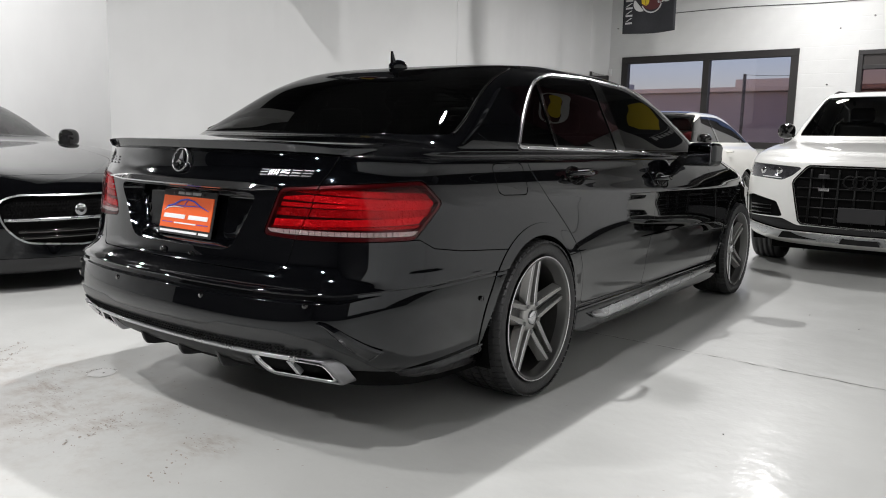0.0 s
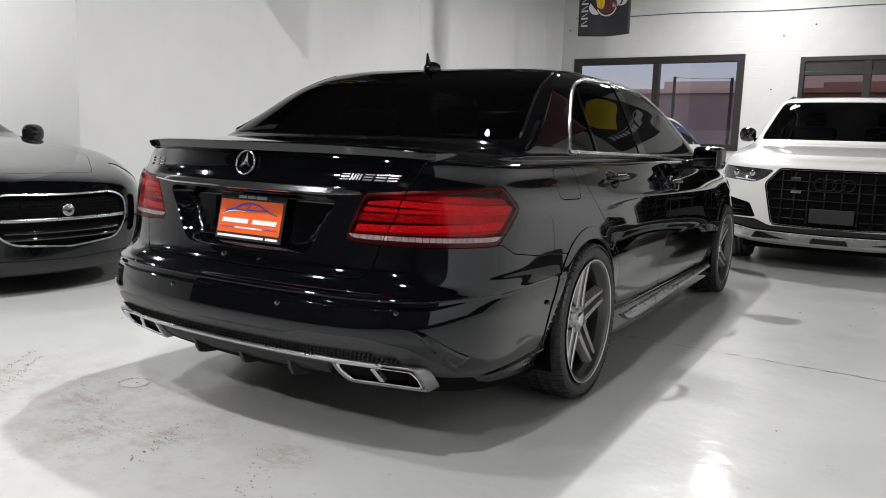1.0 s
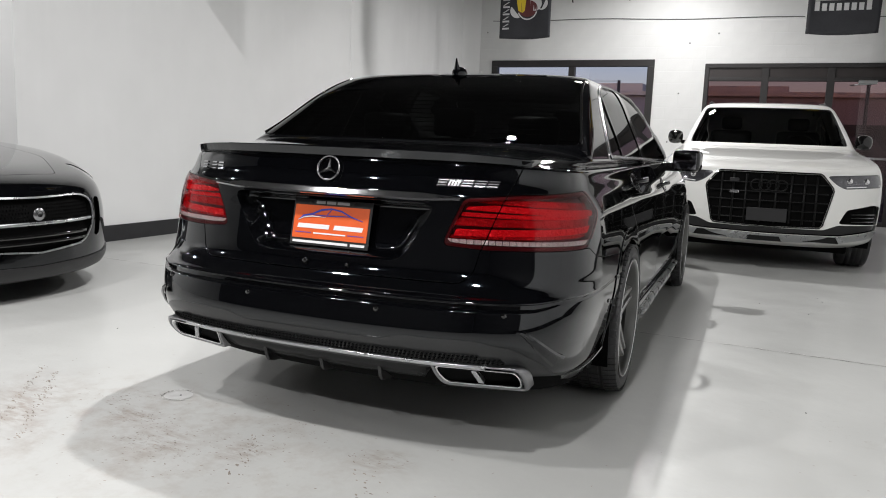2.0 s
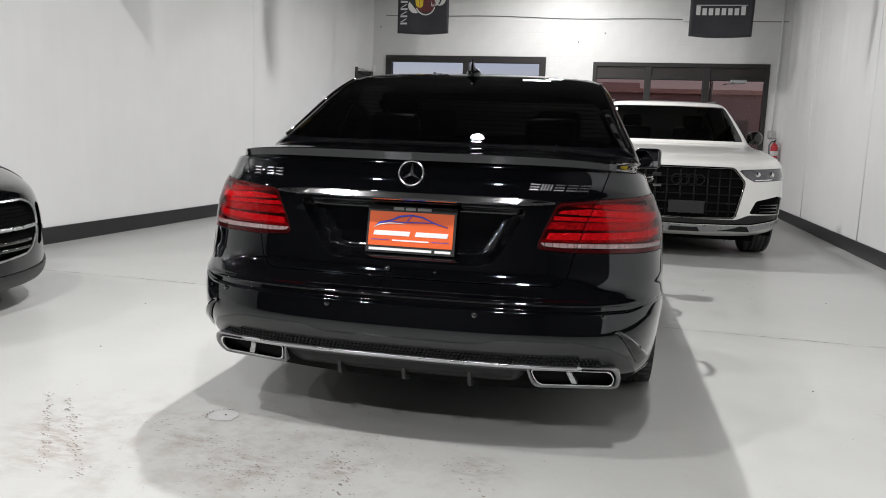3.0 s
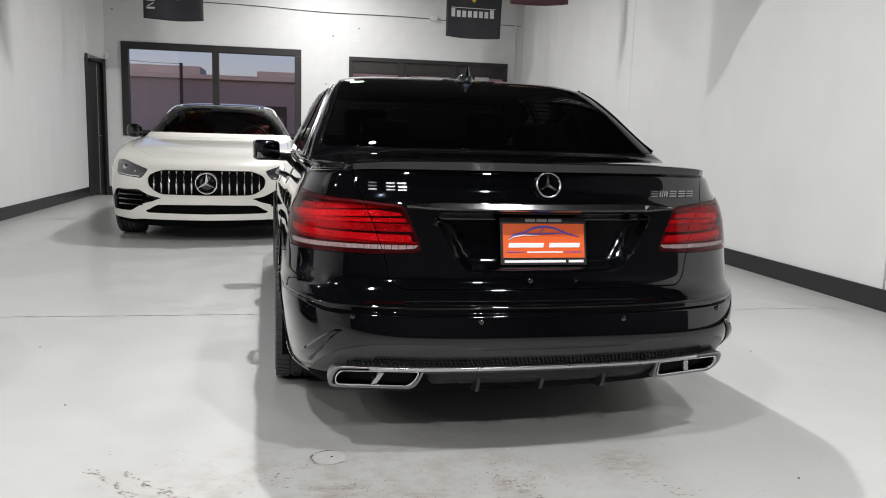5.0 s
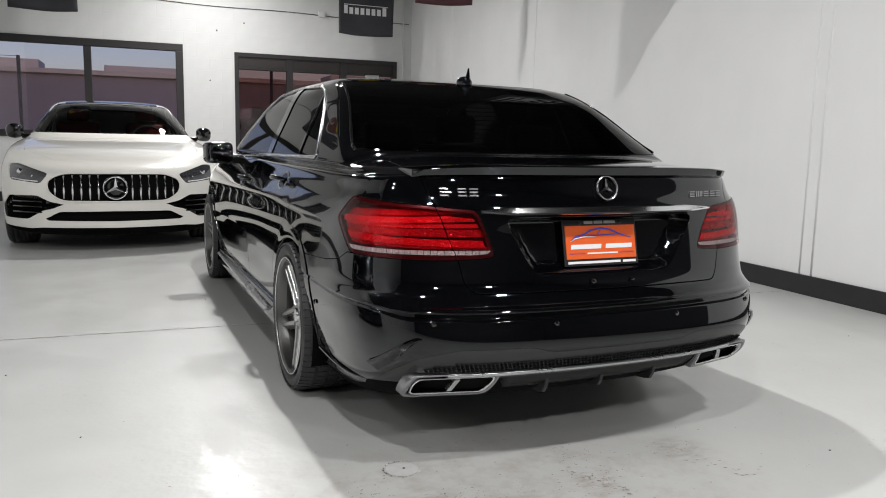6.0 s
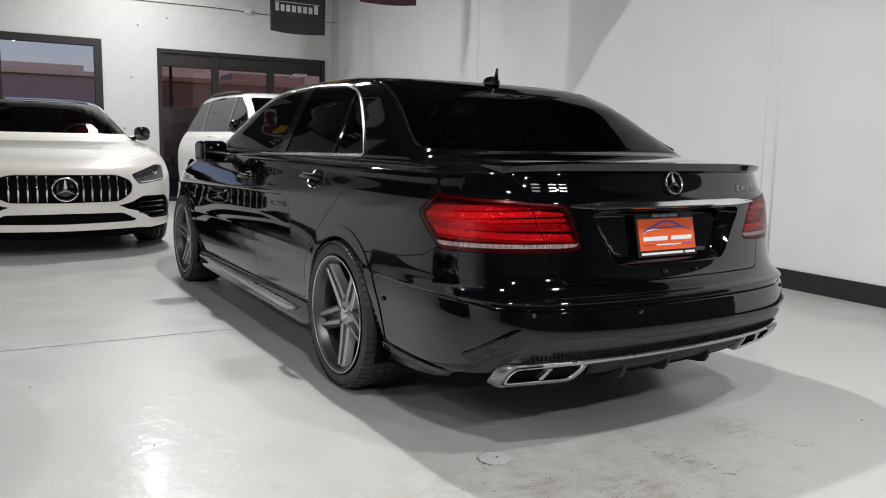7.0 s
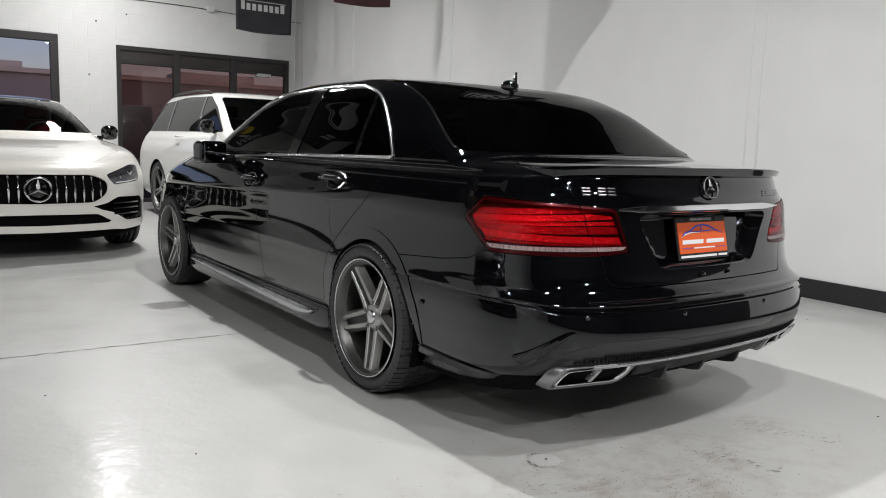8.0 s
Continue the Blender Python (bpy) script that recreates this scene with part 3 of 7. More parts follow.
#  near-end y, z | side x, z | far-end y, z | corner depth, exponent (near, far)
SEDAN_RINGS = [
    (0.38, 0.185, 0.754, 0.185, 4.55, 0.185, 0.68, 5, 0.8, 2.5, 0.092),
    (0.26, 0.205, 0.814, 0.205, 4.66, 0.205, 0.748, 5, 0.8, 2.5, 0.092),
    (0.13, 0.255, 0.846, 0.255, 4.78, 0.255, 0.816, 5, 0.8, 2.5, 0.092),
    (0.053, 0.3, 0.858, 0.3, 4.83, 0.3, 0.759, 5, 0.8, 2.5, 0.092),
    (0.004, 0.345, 0.867, 0.345, 4.85, 0.345, 0.808, 5, 0.8, 2.5, 0.092),
    (-0.034, 0.4, 0.875, 0.4, 4.86, 0.4, 0.846, 5, 0.8, 2.5, 0.092),
    (-0.044, 0.445, 0.88, 0.445, 4.87, 0.445, 0.856, 5, 0.8, 2.5, 0.092),
    (-0.036, 0.51, 0.8868, 0.51, 4.875, 0.51, 0.848, 5, 0.8, 2.5, 0.092),
    (-0.026, 0.556, 0.8877, 0.556, 4.875, 0.556, 0.838, 5, 0.8, 2.5, 0.092),
    (0.002, 0.575, 0.8866, 0.575, 4.872, 0.575, 0.81, 5, 0.8, 2.5, 0.092),
    (0.031, 0.6, 0.885, 0.6, 4.87, 0.6, 0.781, 5, 0.8, 2.5, 0.092),
    (0.052, 0.64, 0.882, 0.64, 4.86, 0.64, 0.74, 5.4, 0.8, 2.5, 0.105),
    (0.063, 0.72, 0.8757, 0.72, 4.83, 0.71, 0.74, 5.4, 0.8, 2.5, 0.105),
    (0.069, 0.8, 0.8655, 0.8, 4.78, 0.765, 0.74, 5.4, 0.8, 2.5, 0.105),
    (0.068, 0.87, 0.84, 0.87, 4.7, 0.805, 0.74, 5.4, 0.85, 2.4, 0.105),
    (0.09, 0.932, 0.812, 0.925, 4.56, 0.84, 0.74, 5.4, 0.9, 2.4, 0.105),
    (0.104, 0.993, 0.79, 0.971, 4.35, 0.872, 0.74, 5.4, 0.9, 2.4, 0.105),
    (0.118, 1.003, 0.77, 0.981, 4.15, 0.9, 0.8, 5, 0.9, 2.4, 0.105),
    (0.155, 1.013, 0.767, 0.987, 4.05, 0.915, 0.76, 4.8, 0.9, 2.4, 0.105),
    (0.29, 1.032, 0.772, 0.993, 3.9, 0.935, 0.56, 4.6, 0.9, 2.4, 0.075),
    (0.51, 1.046, 0.776, 0.998, 3.8, 0.955, 0.24, 5.4, 0.7, 2.8, 0.025),
    (0.59, 1.05, 0.782, 1.003, 3.68, 0.975, 0.2, 6, 0.6, 3.2, 0.034),
    (0.625, 1.062, 0.776, 1.012, 3.62, 0.992, 0.18, 7, 0.48, 3.6, 0.032),
    (0.645, 1.0755, 0.772, 1.023, 3.6, 1.003, 0.165, 7.6, 0.47, 3.6, 0.032),
    (0.8, 1.176, 0.742, 1.095, 3.46, 1.075, 0.15, 8, 0.42, 3.6, 0.038),
    (0.98, 1.283, 0.69, 1.205, 3.22, 1.205, 0.16, 8, 0.38, 3.6, 0.04),
    (1.11, 1.332, 0.648, 1.295, 3.02, 1.3, 0.18, 7.6, 0.36, 3.6, 0.042),
    (1.22, 1.364, 0.612, 1.349, 2.86, 1.352, 0.24, 6.5, 0.34, 3.4, 0.046),
    (1.4, 1.393, 0.56, 1.386, 2.68, 1.39, 0.29, 5.4, 0.34, 3.2, 0.06),
    (1.65, 1.415, 0.46, 1.414, 2.5, 1.418, 0.3, 3, 0.28, 3, 0.12),
    (1.9, 1.437, 0.25, 1.432, 2.42, 1.433, 0.18, 2.6, 0.18, 2.6, 0.12),
    (2.05, 1.44, 0, 1.439, 2.37, 1.439, 0.1, 2.5, 0.1, 2.5, 0.12),
]
ARCHES = [(1.143, 0.324), (4.004, 0.324)]
ARCH_R = 0.346


def sedan_shape(G, vv):
    """Flared arches, waist crease and hollowed lower doors."""
    x, y, z = G[..., 0], G[..., 1], G[..., 2]
    low = np.clip((1.0 - z) / 0.1, 0, 1) * np.clip((x - 0.6) / 0.2, 0, 1)
    for cy, cz in ARCHES:
        r = np.hypot(y - cy, z - cz)
        x = x + low * 0.003 * np.exp(-((r - ARCH_R) / 0.05) ** 2)
    door = np.exp(-((y - 2.5) / 0.9) ** 4)
    x = x - low * door * 0.016 * np.exp(-((z - 0.50) / 0.12) ** 2)
    crease = 0.80 - 0.03 * (y - 2.4)
    x = x + low * 0.006 * np.exp(-((z - crease) / 0.03) ** 2) * np.clip((y - 1.3) / 0.6, 0, 1)
    x = x - 0.010 * np.clip((x - 0.5) / 0.4, 0, 1) * ((y - 2.4) / 2.0) ** 2
    # a sharp-edged groove across the tail, running out into a fine step along the bumper's sides
    tx, ty = np.gradient(x, axis=1), np.gradient(y, axis=1)
    t = np.maximum(np.hypot(tx, ty), 1e-9)
    ox, oy = ty / t, -tx / t
    side = np.clip((ox - 0.62) / 0.33, 0, 1)
    side = side * side * (3 - 2 * side)
    top = 0.5555 + 0.010 * side
    foot = 0.529 + 0.020 * side
    cut = np.clip((top - z) / 0.004, 0, 1) * (z > 0.4) * np.clip((1.0 - y) / 0.1, 0, 1)
    out = np.clip((z - foot) / 0.006, 0, 1)
    d = cut * ((0.013 - 0.010 * side) * out + (0.0035 - 0.0015 * side) * np.exp(-np.maximum(0, foot - z) / 0.05))
    x, y = x - d * ox, y - d * oy
    return np.stack([x, y, z], axis=2)


sh = Shell(SEDAN_RINGS, (92, 130, 26), 0.15, sedan_shape, (7.0, 8.6, 36))
X, Y, Z, U, VV = 0, 1, 2, 6, 7
m = sh.mesh
for cy, cz in ARCHES:
    m = clip(m, lambda V: np.where(V[:, X] > 0.6, np.hypot(V[:, Y] - cy, V[:, Z] - cz) - ARCH_R, 1.0))[1]
lining = clip(m, below(VV, 21.0))[0]
flanges = []
for cy, cz in ARCHES:
    fl, m = take(m, lambda V: np.where((V[:, X] > 0.6) & (V[:, Z] > 0.21), np.hypot(V[:, Y] - cy, V[:, Z] - cz) - ARCH_R - 0.05, 1.0), 0.0)
    flanges.append(pushed(fl, 0.004))
# glass house
REAR_GLASS = round_poly([(-0.2, 1.062), (0.722, 1.062), (0.586, 1.376), (-0.2, 1.376)], 0.025)
rear_glass, m = take(m, both(inside(REAR_GLASS, X, Z), below(Y, 1.45), above(VV, 21.2)), 0.0015)
DLO = round_poly([(1.120, 1.018), (1.225, 1.13), (1.365, 1.250), (1.425, 1.294), (1.50, 1.328), (1.66, 1.362), (2.10, 1.376), (2.52, 1.354), (2.93, 1.240), (3.40, 0.972), (3.20, 0.966), (2.15, 1.002)], 0.035)
side_mask = above(X, 0.5)
dlo_f = both(inside(DLO, Y, Z), side_mask)
dlo, m = take(m, dlo_f, 0.0)
trim, dlo = take(dlo, lambda V: -(dlo_f(V) + 0.009), 0.0)
WIND = round_poly([(-0.2, 1.0), (0.74, 1.0), (0.60, 1.345), (-0.2, 1.345)], 0.05)
wind_glass, m = take(m, both(inside(WIND, X, Z), above(Y, 2.4), above(VV, 21.2)), 0.0015)
# lamps
# (x + y, height): an outline that runs round the corner
LAMP = round_poly([(0.515, 0.724), (0.68, 0.715), (1.215, 0.718), (1.365, 0.832), (1.262, 0.908), (0.82, 0.895), (0.600, 0.880)], 0.024)
lamp_f = both(lambda V: inside(LAMP, 0, 1)(np.stack([np.abs(V[:, 0]) + V[:, 1], V[:, 2]], 1)), below(Y, 0.72), below(Z, 0.95))
lamp_all, m = take(m, lamp_f, 0.0015)
SEAM = lambda z: np.interp(z, [0.55, 0.598, 0.625, 0.715, 0.89, 0.985, 1.3], [0.49, 0.515, 0.534, 0.553, 0.620, 0.652, 0.655])
lamp_lid, lamp_body = take(lamp_all, lambda V: V[:, X] - SEAM(V[:, Z]), 0.0028)
# boot lid and number-plate recess
LID = round_poly([(-0.3, 0.606), (0.500, 0.606), (0.534, 0.635), (0.553, 0.722), (0.620, 0.893), (0.652, 0.985), (0.655, 1.2), (-0.3, 1.2)], 0.03)
lid, m = take(m, both(inside(LID, X, Z), below(Y, 0.585)))
RECESS = round_poly([(-0.3, 0.657), (0.285, 0.657), (0.402, 0.858), (-0.3, 0.858)], 0.045)
recess, lid = take(lid, both(inside(RECESS, X, Z), below(Y, 0.3)), 0.0)
# rear bumper
BUMP = lambda y: np.interp(y, [0.0, 0.075, 0.115, 0.385, 0.45, 0.60, 0.97], [0.606, 0.610, 0.716, 0.718, 0.684, 0.662, 0.632])
bumper, m = take(m, both(lambda V: V[:, Z] - BUMP(V[:, Y]), below(Y, 1.05)))
DIFF = round_poly([(-0.3, 0.418), (0.27, 0.418), (0.33, 0.438), (0.58, 0.438), (0.70, 0.408), (0.765, 0.345), (0.795, 0.25), (0.75, 0.15), (-0.3, 0.15)], 0.03)
diff, bumper = take(bumper, both(inside(DIFF, X, Z), below(Y, 0.55)), 0.001)


def tail_frame(cx, w, h, grow):
    """Slanted rounded outline of an exhaust tip (x, height about its middle), grown by grow."""
    s = 1 if cx > 0 else -1
    o, hh = w / 2 + grow, h / 2 + grow
    poly = [(cx - s * (o - 0.004), hh * 0.98), (cx + s * (o - 0.016), hh * 0.98), (cx + s * o, 0.2 * hh), (cx + s * (o - 0.004), -hh), (cx - s * (o - 0.028), -hh), (cx - s * (o - 0.012), hh * 0.1)]
    return round_poly(poly, 0.016 + max(0.0, grow) * 0.9, 5)


TIP = (0.570, 0.298, 0.284, 0.074)
tip_hole = [(x, z + TIP[1]) for x, z in tail_frame(TIP[0], TIP[2], TIP[3], 0.006)]
diff = take(diff, both(inside(tip_hole, X, Z), below(Y, 0.55)), 0.0)[1]
# doors
RDOOR = round_poly([(1.14, 1.03), (1.176, 0.908), (1.23, 0.815), (1.395, 0.675), (1.505, 0.57), (1.565, 0.45), (1.575, 0.315), (2.30, 0.300), (2.385, 0.62), (2.42, 0.86), (2.30, 1.03)], 0.03)
FDOOR = round_poly([(2.30, 1.03), (2.42, 0.86), (2.385, 0.62), (2.30, 0.300), (3.40, 0.285), (3.47, 0.60), (3.46, 0.86), (3.30, 1.03)], 0.03)
rdoor, m = take(m, both(inside(RDOOR, Y, Z), side_mask))
fdoor, m = take(m, both(inside(FDOOR, Y, Z), side_mask))
# bonnet
HOOD = round_poly([(-0.3, 3.52), (0.70, 3.40), (0.72, 4.0), (0.62, 4.62), (-0.3, 4.74)], 0.05)
hood, m = take(m, both(inside(HOOD, X, Y), above(Z, 0.80), below(VV, 21.6)))
FLAP = round_poly([(0.872, 0.842), (1.085, 0.836), (1.118, 0.960), (0.892, 0.958)], 0.03)
flap, m_right = take(m, both(inside(FLAP, Y, Z), side_mask))

skin("body", merged(m_right, mirrored(m)), BLACK_PAINT, sedan)
lv, lf = merged(lining, mirrored(lining))
lv = lv.copy()
tail = np.clip((0.85 - lv[:, 1]) / 0.25, 0, 1) * np.clip((lv[:, 2] - 0.58) / 0.04, 0, 1)
lv[:, 0] -= 0.022 * lv[:, 3]
lv[:, 1] -= 0.022 * lv[:, 4] - 0.10 * tail
lv[:, 2] -= 0.022 * np.abs(lv[:, 5]) + 0.05 * tail
skin("lining", (lv, lf), VOID, sedan, "black inner lining", 0)
skin("fuel_flap", flap, BLACK_PAINT, sedan)
skin("bonnet", merged(hood, mirrored(hood)), BLACK_PAINT, sedan)
for fl in flanges:
    skin("arch_lip", fl, BLACK_PAINT, sedan, rim=0.012)
    skin("arch_lip", mirrored(fl), BLACK_PAINT, sedan, rim=0.012)
for nm, piece in (("rear_door", rdoor), ("front_door", fdoor)):
    skin(nm, piece, BLACK_PAINT, sedan)
    skin(nm, mirrored(piece), BLACK_PAINT, sedan)
boot = skin("boot_lid", merged(lid, mirrored(lid)), BLACK_PAINT, sedan, rim=0.008)
rb = skin("rear_bumper", merged(bumper, mirrored(bumper)), BLACK_PAINT, sedan, rim=0.01)
skin("diffuser_panel", merged(diff, mirrored(diff)), DIFFUSER, rb, "satin dark grey diffuser panel", 0.01)
rw = skin("rear_window", merged(rear_glass, mirrored(rear_glass)), TINT, sedan, "dark tinted rear window", 0.004)
skin("windscreen", merged(wind_glass, mirrored(wind_glass)), CLEAR_SCREEN, sedan, "clear windscreen", 0.004)

# side windows: panes between a gloss pillar and a divider, bright surround
PILLAR = round_poly([(2.095, 0.9), (2.20, 0.9), (2.175, 1.5), (2.07, 1.5)], 0.001)
DIVIDE = round_poly([(1.437, 0.9), (1.462, 0.9), (1.512, 1.5), (1.487, 1.5)], 0.001)
pillar, dl = take(dlo, both(inside(PILLAR, Y, Z), side_mask), 0.0)
divide, dl = take(dl, both(inside(DIVIDE, Y, Z), side_mask), 0.0)
front_pane, dl = take(dl, lambda V: 2.14 - V[:, Y], 0.0)
rear_pane, quarter = take(dl, lambda V: 1.475 - V[:, Y], 0.0)
side_v = sh.mesh[0][(sh.mesh[0][:, X] > 0.45) & (sh.mesh[0][:, Z] > 0.9)]


def side_at(y, z):
    """Point of the sedan's side at y and z, just proud of the skin."""
    d = (side_v[:, Y] - y) ** 2 + (side_v[:, Z] - z) ** 2
    near = np.argsort(d)[:6]
    w = 1 / (d[near] + 1e-5)
    return (float((side_v[near, X] * w).sum() / w.sum()) + 0.003, y, z)


bead = []
for (y0, z0), (y1, z1) in zip(DLO, DLO[1:] + DLO[:1]):
    n = max(1, int(math.hypot(y1 - y0, z1 - z0) / 0.05))
    bead += [side_at(y0 + (y1 - y0) * i / n, z0 + (z1 - z0) * i / n) for i in range(n)]
for flip in (False, True):
    f = mirrored if flip else (lambda q: q)
    surround = skin("window_trim", pushed(f(trim), 0.004), BRIGHT_TRIM, sedan, "polished bright window surround", 0.008)
    part("trim_bead", tube([(-x if flip else x, y, z) for x, y, z in bead], 0.0055, 8, True), BRIGHT_TRIM, surround, "rounded bright bead")
    skin("pillar", pushed(f(pillar), 0.001), GLOSS_TRIM, sedan, "gloss black door pillar", 0.005)
    skin("divider_bar", pushed(f(divide), 0.002), GLOSS_TRIM, sedan, "", 0.005)
    for nm, piece in (("front_window", front_pane), ("rear_side_window", rear_pane), ("quarter_window", quarter)):
        skin(nm, pushed(f(piece), -0.004), TINT, sedan, "dark tinted glass", 0.004)

# plate recess: a hollow that sinks softly from its edge
deep = merged(recess, mirrored(recess))
Vd, Fd = deep
Wd = Vd.copy()
edge_d = -inside(RECESS, 0, 2)(np.concatenate([np.abs(Vd[:, :1]), Vd[:, 1:]], 1))
ease = np.clip(edge_d / 0.034, 0, 1)
ease = np.where(Vd[:, 2] > 0.80, np.clip(edge_d / 0.02, 0, 1), ease)
ease = ease * ease * (3 - 2 * ease)
floor_y = 0.120 + 0.2 * (Vd[:, 2] - 0.66) + 0.35 * (Vd[:, 1] - 0.09)
Wd[:, 1] = Vd[:, 1] + (floor_y - Vd[:, 1]) * ease
total = {}
spot = [tuple(np.round(p, 5)) for p in Wd[:, :3]]
for fc in Fd:
    pts = Wd[list(fc), :3]
    nrm = sum(np.cross(pts[i] - pts[0], pts[i + 1] - pts[0]) for i in range(1, len(fc) - 1))
    nrm = nrm if nrm[1] < 0 else -nrm
    for i in fc:
        total[spot[i]] = total.get(spot[i], np.zeros(3)) + nrm
for i, key in enumerate(spot):
    n3 = total.get(key, Wd[i, 3:6])
    Wd[i, 3:6] = n3 / max(np.linalg.norm(n3), 1e-9)
skin("plate_recess", (Wd, Fd), BLACK_PAINT, sedan, "gloss black number plate recess", 0)


def near_y(x, z):
    """Where the sedan's tail lies at x and z."""
    zs = [r[1] for r in SEDAN_RINGS[:18]]
    v = np.interp(z, zs, range(18))
    yr, xs, R, n, bow = [float(sh.fn[k](v)) for k in (0, 2, 6, 7, 10)]
    q = min(abs(x) / xs, 0.9999)
    return yr + bow * q * q + (R - bow) * (1 - (1 - q ** n) ** (1 / n))


def on_tail(poly, proud, depth, name, mat, parent, label=""):
    """A flat outline (x, z) laid on the tail, bent with it."""
    bm = bmesh.new()
    top = [bm.verts.new((x, near_y(x, z) - proud, z)) for x, z in poly]
    low = [bm.verts.new((x, near_y(x, z) - proud + depth, z)) for x, z in poly]
    n = len(poly)
    bm.faces.new(top)
    for i in range(n):
        bm.faces.new((top[i], top[(i + 1) % n], low[(i + 1) % n], low[i]))
    bmesh.ops.triangulate(bm, faces=[f for f in bm.faces if len(f.verts) > 4])
    bmesh.ops.recalc_face_normals(bm, faces=bm.faces)
    return part(name, bm, mat, parent, label, smooth=False)


def strip_on_tail(xs, zlow, zhigh, proud, name, mat, parent, label="", depth=0.012, round_top=0.004):
    """A bar bent along the tail: zlow and zhigh are functions of x."""
    bm = bmesh.new()
    rows = []
    for x in xs:
        a, b = zlow(x), zhigh(x)
        y = near_y(x, (a + b) / 2)
        c = min(round_top, (b - a) * 0.3)
        rows.append([bm.verts.new(p) for p in ((x, y + depth, a), (x, y - proud + c, a), (x, y - proud, a + c), (x, y - proud, b - c), (x, y - proud + c, b), (x, y + depth, b))])
    for p, q in zip(rows, rows[1:]):
        for i in range(5):
            bm.faces.new((p[i], q[i], q[i + 1], p[i + 1]))
    bm.faces.new(rows[0])
    bm.faces.new(rows[-1])
    bmesh.ops.recalc_face_normals(bm, faces=bm.faces)
    return part(name, bm, mat, parent, label)


# tail lamps: red lens over a dark red bowl and light guides, clear lens over a ribbed lower band
def along(V):
    """Way round the corner: x and y taken together."""
    return np.abs(V[:, X]) + V[:, Y]


def between(mesh, f, lo, hi):
    return clip(clip(mesh, lambda V: f(V) - hi)[0], lambda V: f(V) - lo)[1]


# lower edge, upper edge, depth, material, lean of each light guide
GUIDES = ((0.7515, 0.7600, -0.020, LAMP_MID, 0.01), (0.7640, 0.7850, -0.009, LAMP_RED, 0.02), (0.7890, 0.8130, -0.024, LAMP_MID, 0.0), (0.8170, 0.8290, -0.020, LAMP_RED, -0.01), (0.8330, 0.8520, -0.009, LAMP_RED, -0.03), (0.8560, 0.8760, -0.024, LAMP_MID, -0.04))
for flip in (False, True):
    f = mirrored if flip else (lambda q: q)
    for nm, piece in (("tail_lamp", lamp_body), ("lid_lamp", lamp_lid)):
        side_piece = f(piece)
        rim_f = lambda V: np.abs(lamp_f(np.concatenate([np.abs(V[:, :1]), V[:, 1:]], 1)))
        foot, rest = clip(pushed(side_piece, 0.003), lambda V: V[:, Z] - 0.7305)
        strip, top_lens = clip(rest, lambda V: V[:, Z] - 0.7475)
        lens = skin(nm, merged(foot, top_lens), RED_LENS, sedan, "red tail lamp with a pale ribbed lower band", 0.0)
        skin("clear_lens", strip, CLEAR_LAMP_LENS, lens, "clear lower lens", 0.0)
        skin("lamp_border", between(pushed(side_piece, -0.005), rim_f, -1.0, 0.012), LAMP_DEEP, lens, "", 0.026)
        skin("reflector", pushed(side_piece, -0.036), LAMP_DEEP, lens, "", 0)
        ribs = []
        a = 0.50
        while a < 1.40:
            cell = between(between(pushed(side_piece, -0.004), along, a, a + 0.0245), lambda V: V[:, Z], 0.7325, 0.7455)
            cell = clip(cell, lambda V: 0.014 - rim_f(V))[0]
            if len(cell[1]):
                ribs.append(cell)
            a += 0.029
        if ribs:
            skin("pale_band", merged(*ribs), LAMP_CLEAR, lens, "pale ribbed lower band", 0.016)
        for lo, hi, push, mt, lean in GUIDES:
            level = lambda V: V[:, Z] - lean * (along(V) - 0.95)
            band = clip(between(pushed(side_piece, push), level, lo, hi), lambda V: (0.030 if mt is LAMP_RED else 0.018) - rim_f(V))[0]
            if len(band[1]):
                skin("light_guide", band, mt, lens, "", 0.014)

# boot lid fittings
lin = lambda a, b, n: [a + (b - a) * i / (n - 1) for i in range(n)]
def grip_bar(n=49, half=0.480):
    """The handle strip: a face that leans back over a rounded lower lip, tapering to its ends."""
    bm = bmesh.new()
    rows = []
    for x in lin(-half, half, n):
        e = max(0.0, (abs(x) - 0.36) / (half - 0.36))
        a, b = 0.864 + 0.008 * e, 0.890 - 0.010 * e
        y = near_y(x, 0.876)
        rows.append([bm.verts.new(p) for p in ((x, y + 0.012, a), (x, y - 0.008, a), (x, y - 0.014, a + 0.003), (x, y - 0.0135, a + 0.008), (x, y - 0.004, b - 0.003), (x, y - 0.001, b), (x, y + 0.014, b))])
    for p, q in zip(rows, rows[1:]):
        for k in range(6):
            bm.faces.new((p[k], q[k], q[k + 1], p[k + 1]))
    bm.faces.new(rows[0])
    bm.faces.new(rows[-1])
    bmesh.ops.recalc_face_normals(bm, faces=bm.faces)
    return bm


part("handle_strip", grip_bar(), CHROME, boot, "bright handle strip over the number plate", smooth=False)


def row_of(v):
    """One ring of the sedan's skin round its tail: y and z as functions of x."""
    c = sum((92, 130, 26))
    r = int(np.argmin(np.abs(sh.rows - v)))
    q = sh.mesh[0][r * c:r * c + 88]
    return lambda x: (float(np.interp(abs(x), q[:, X], q[:, Y])), float(np.interp(abs(x), q[:, X], q[:, Z])))


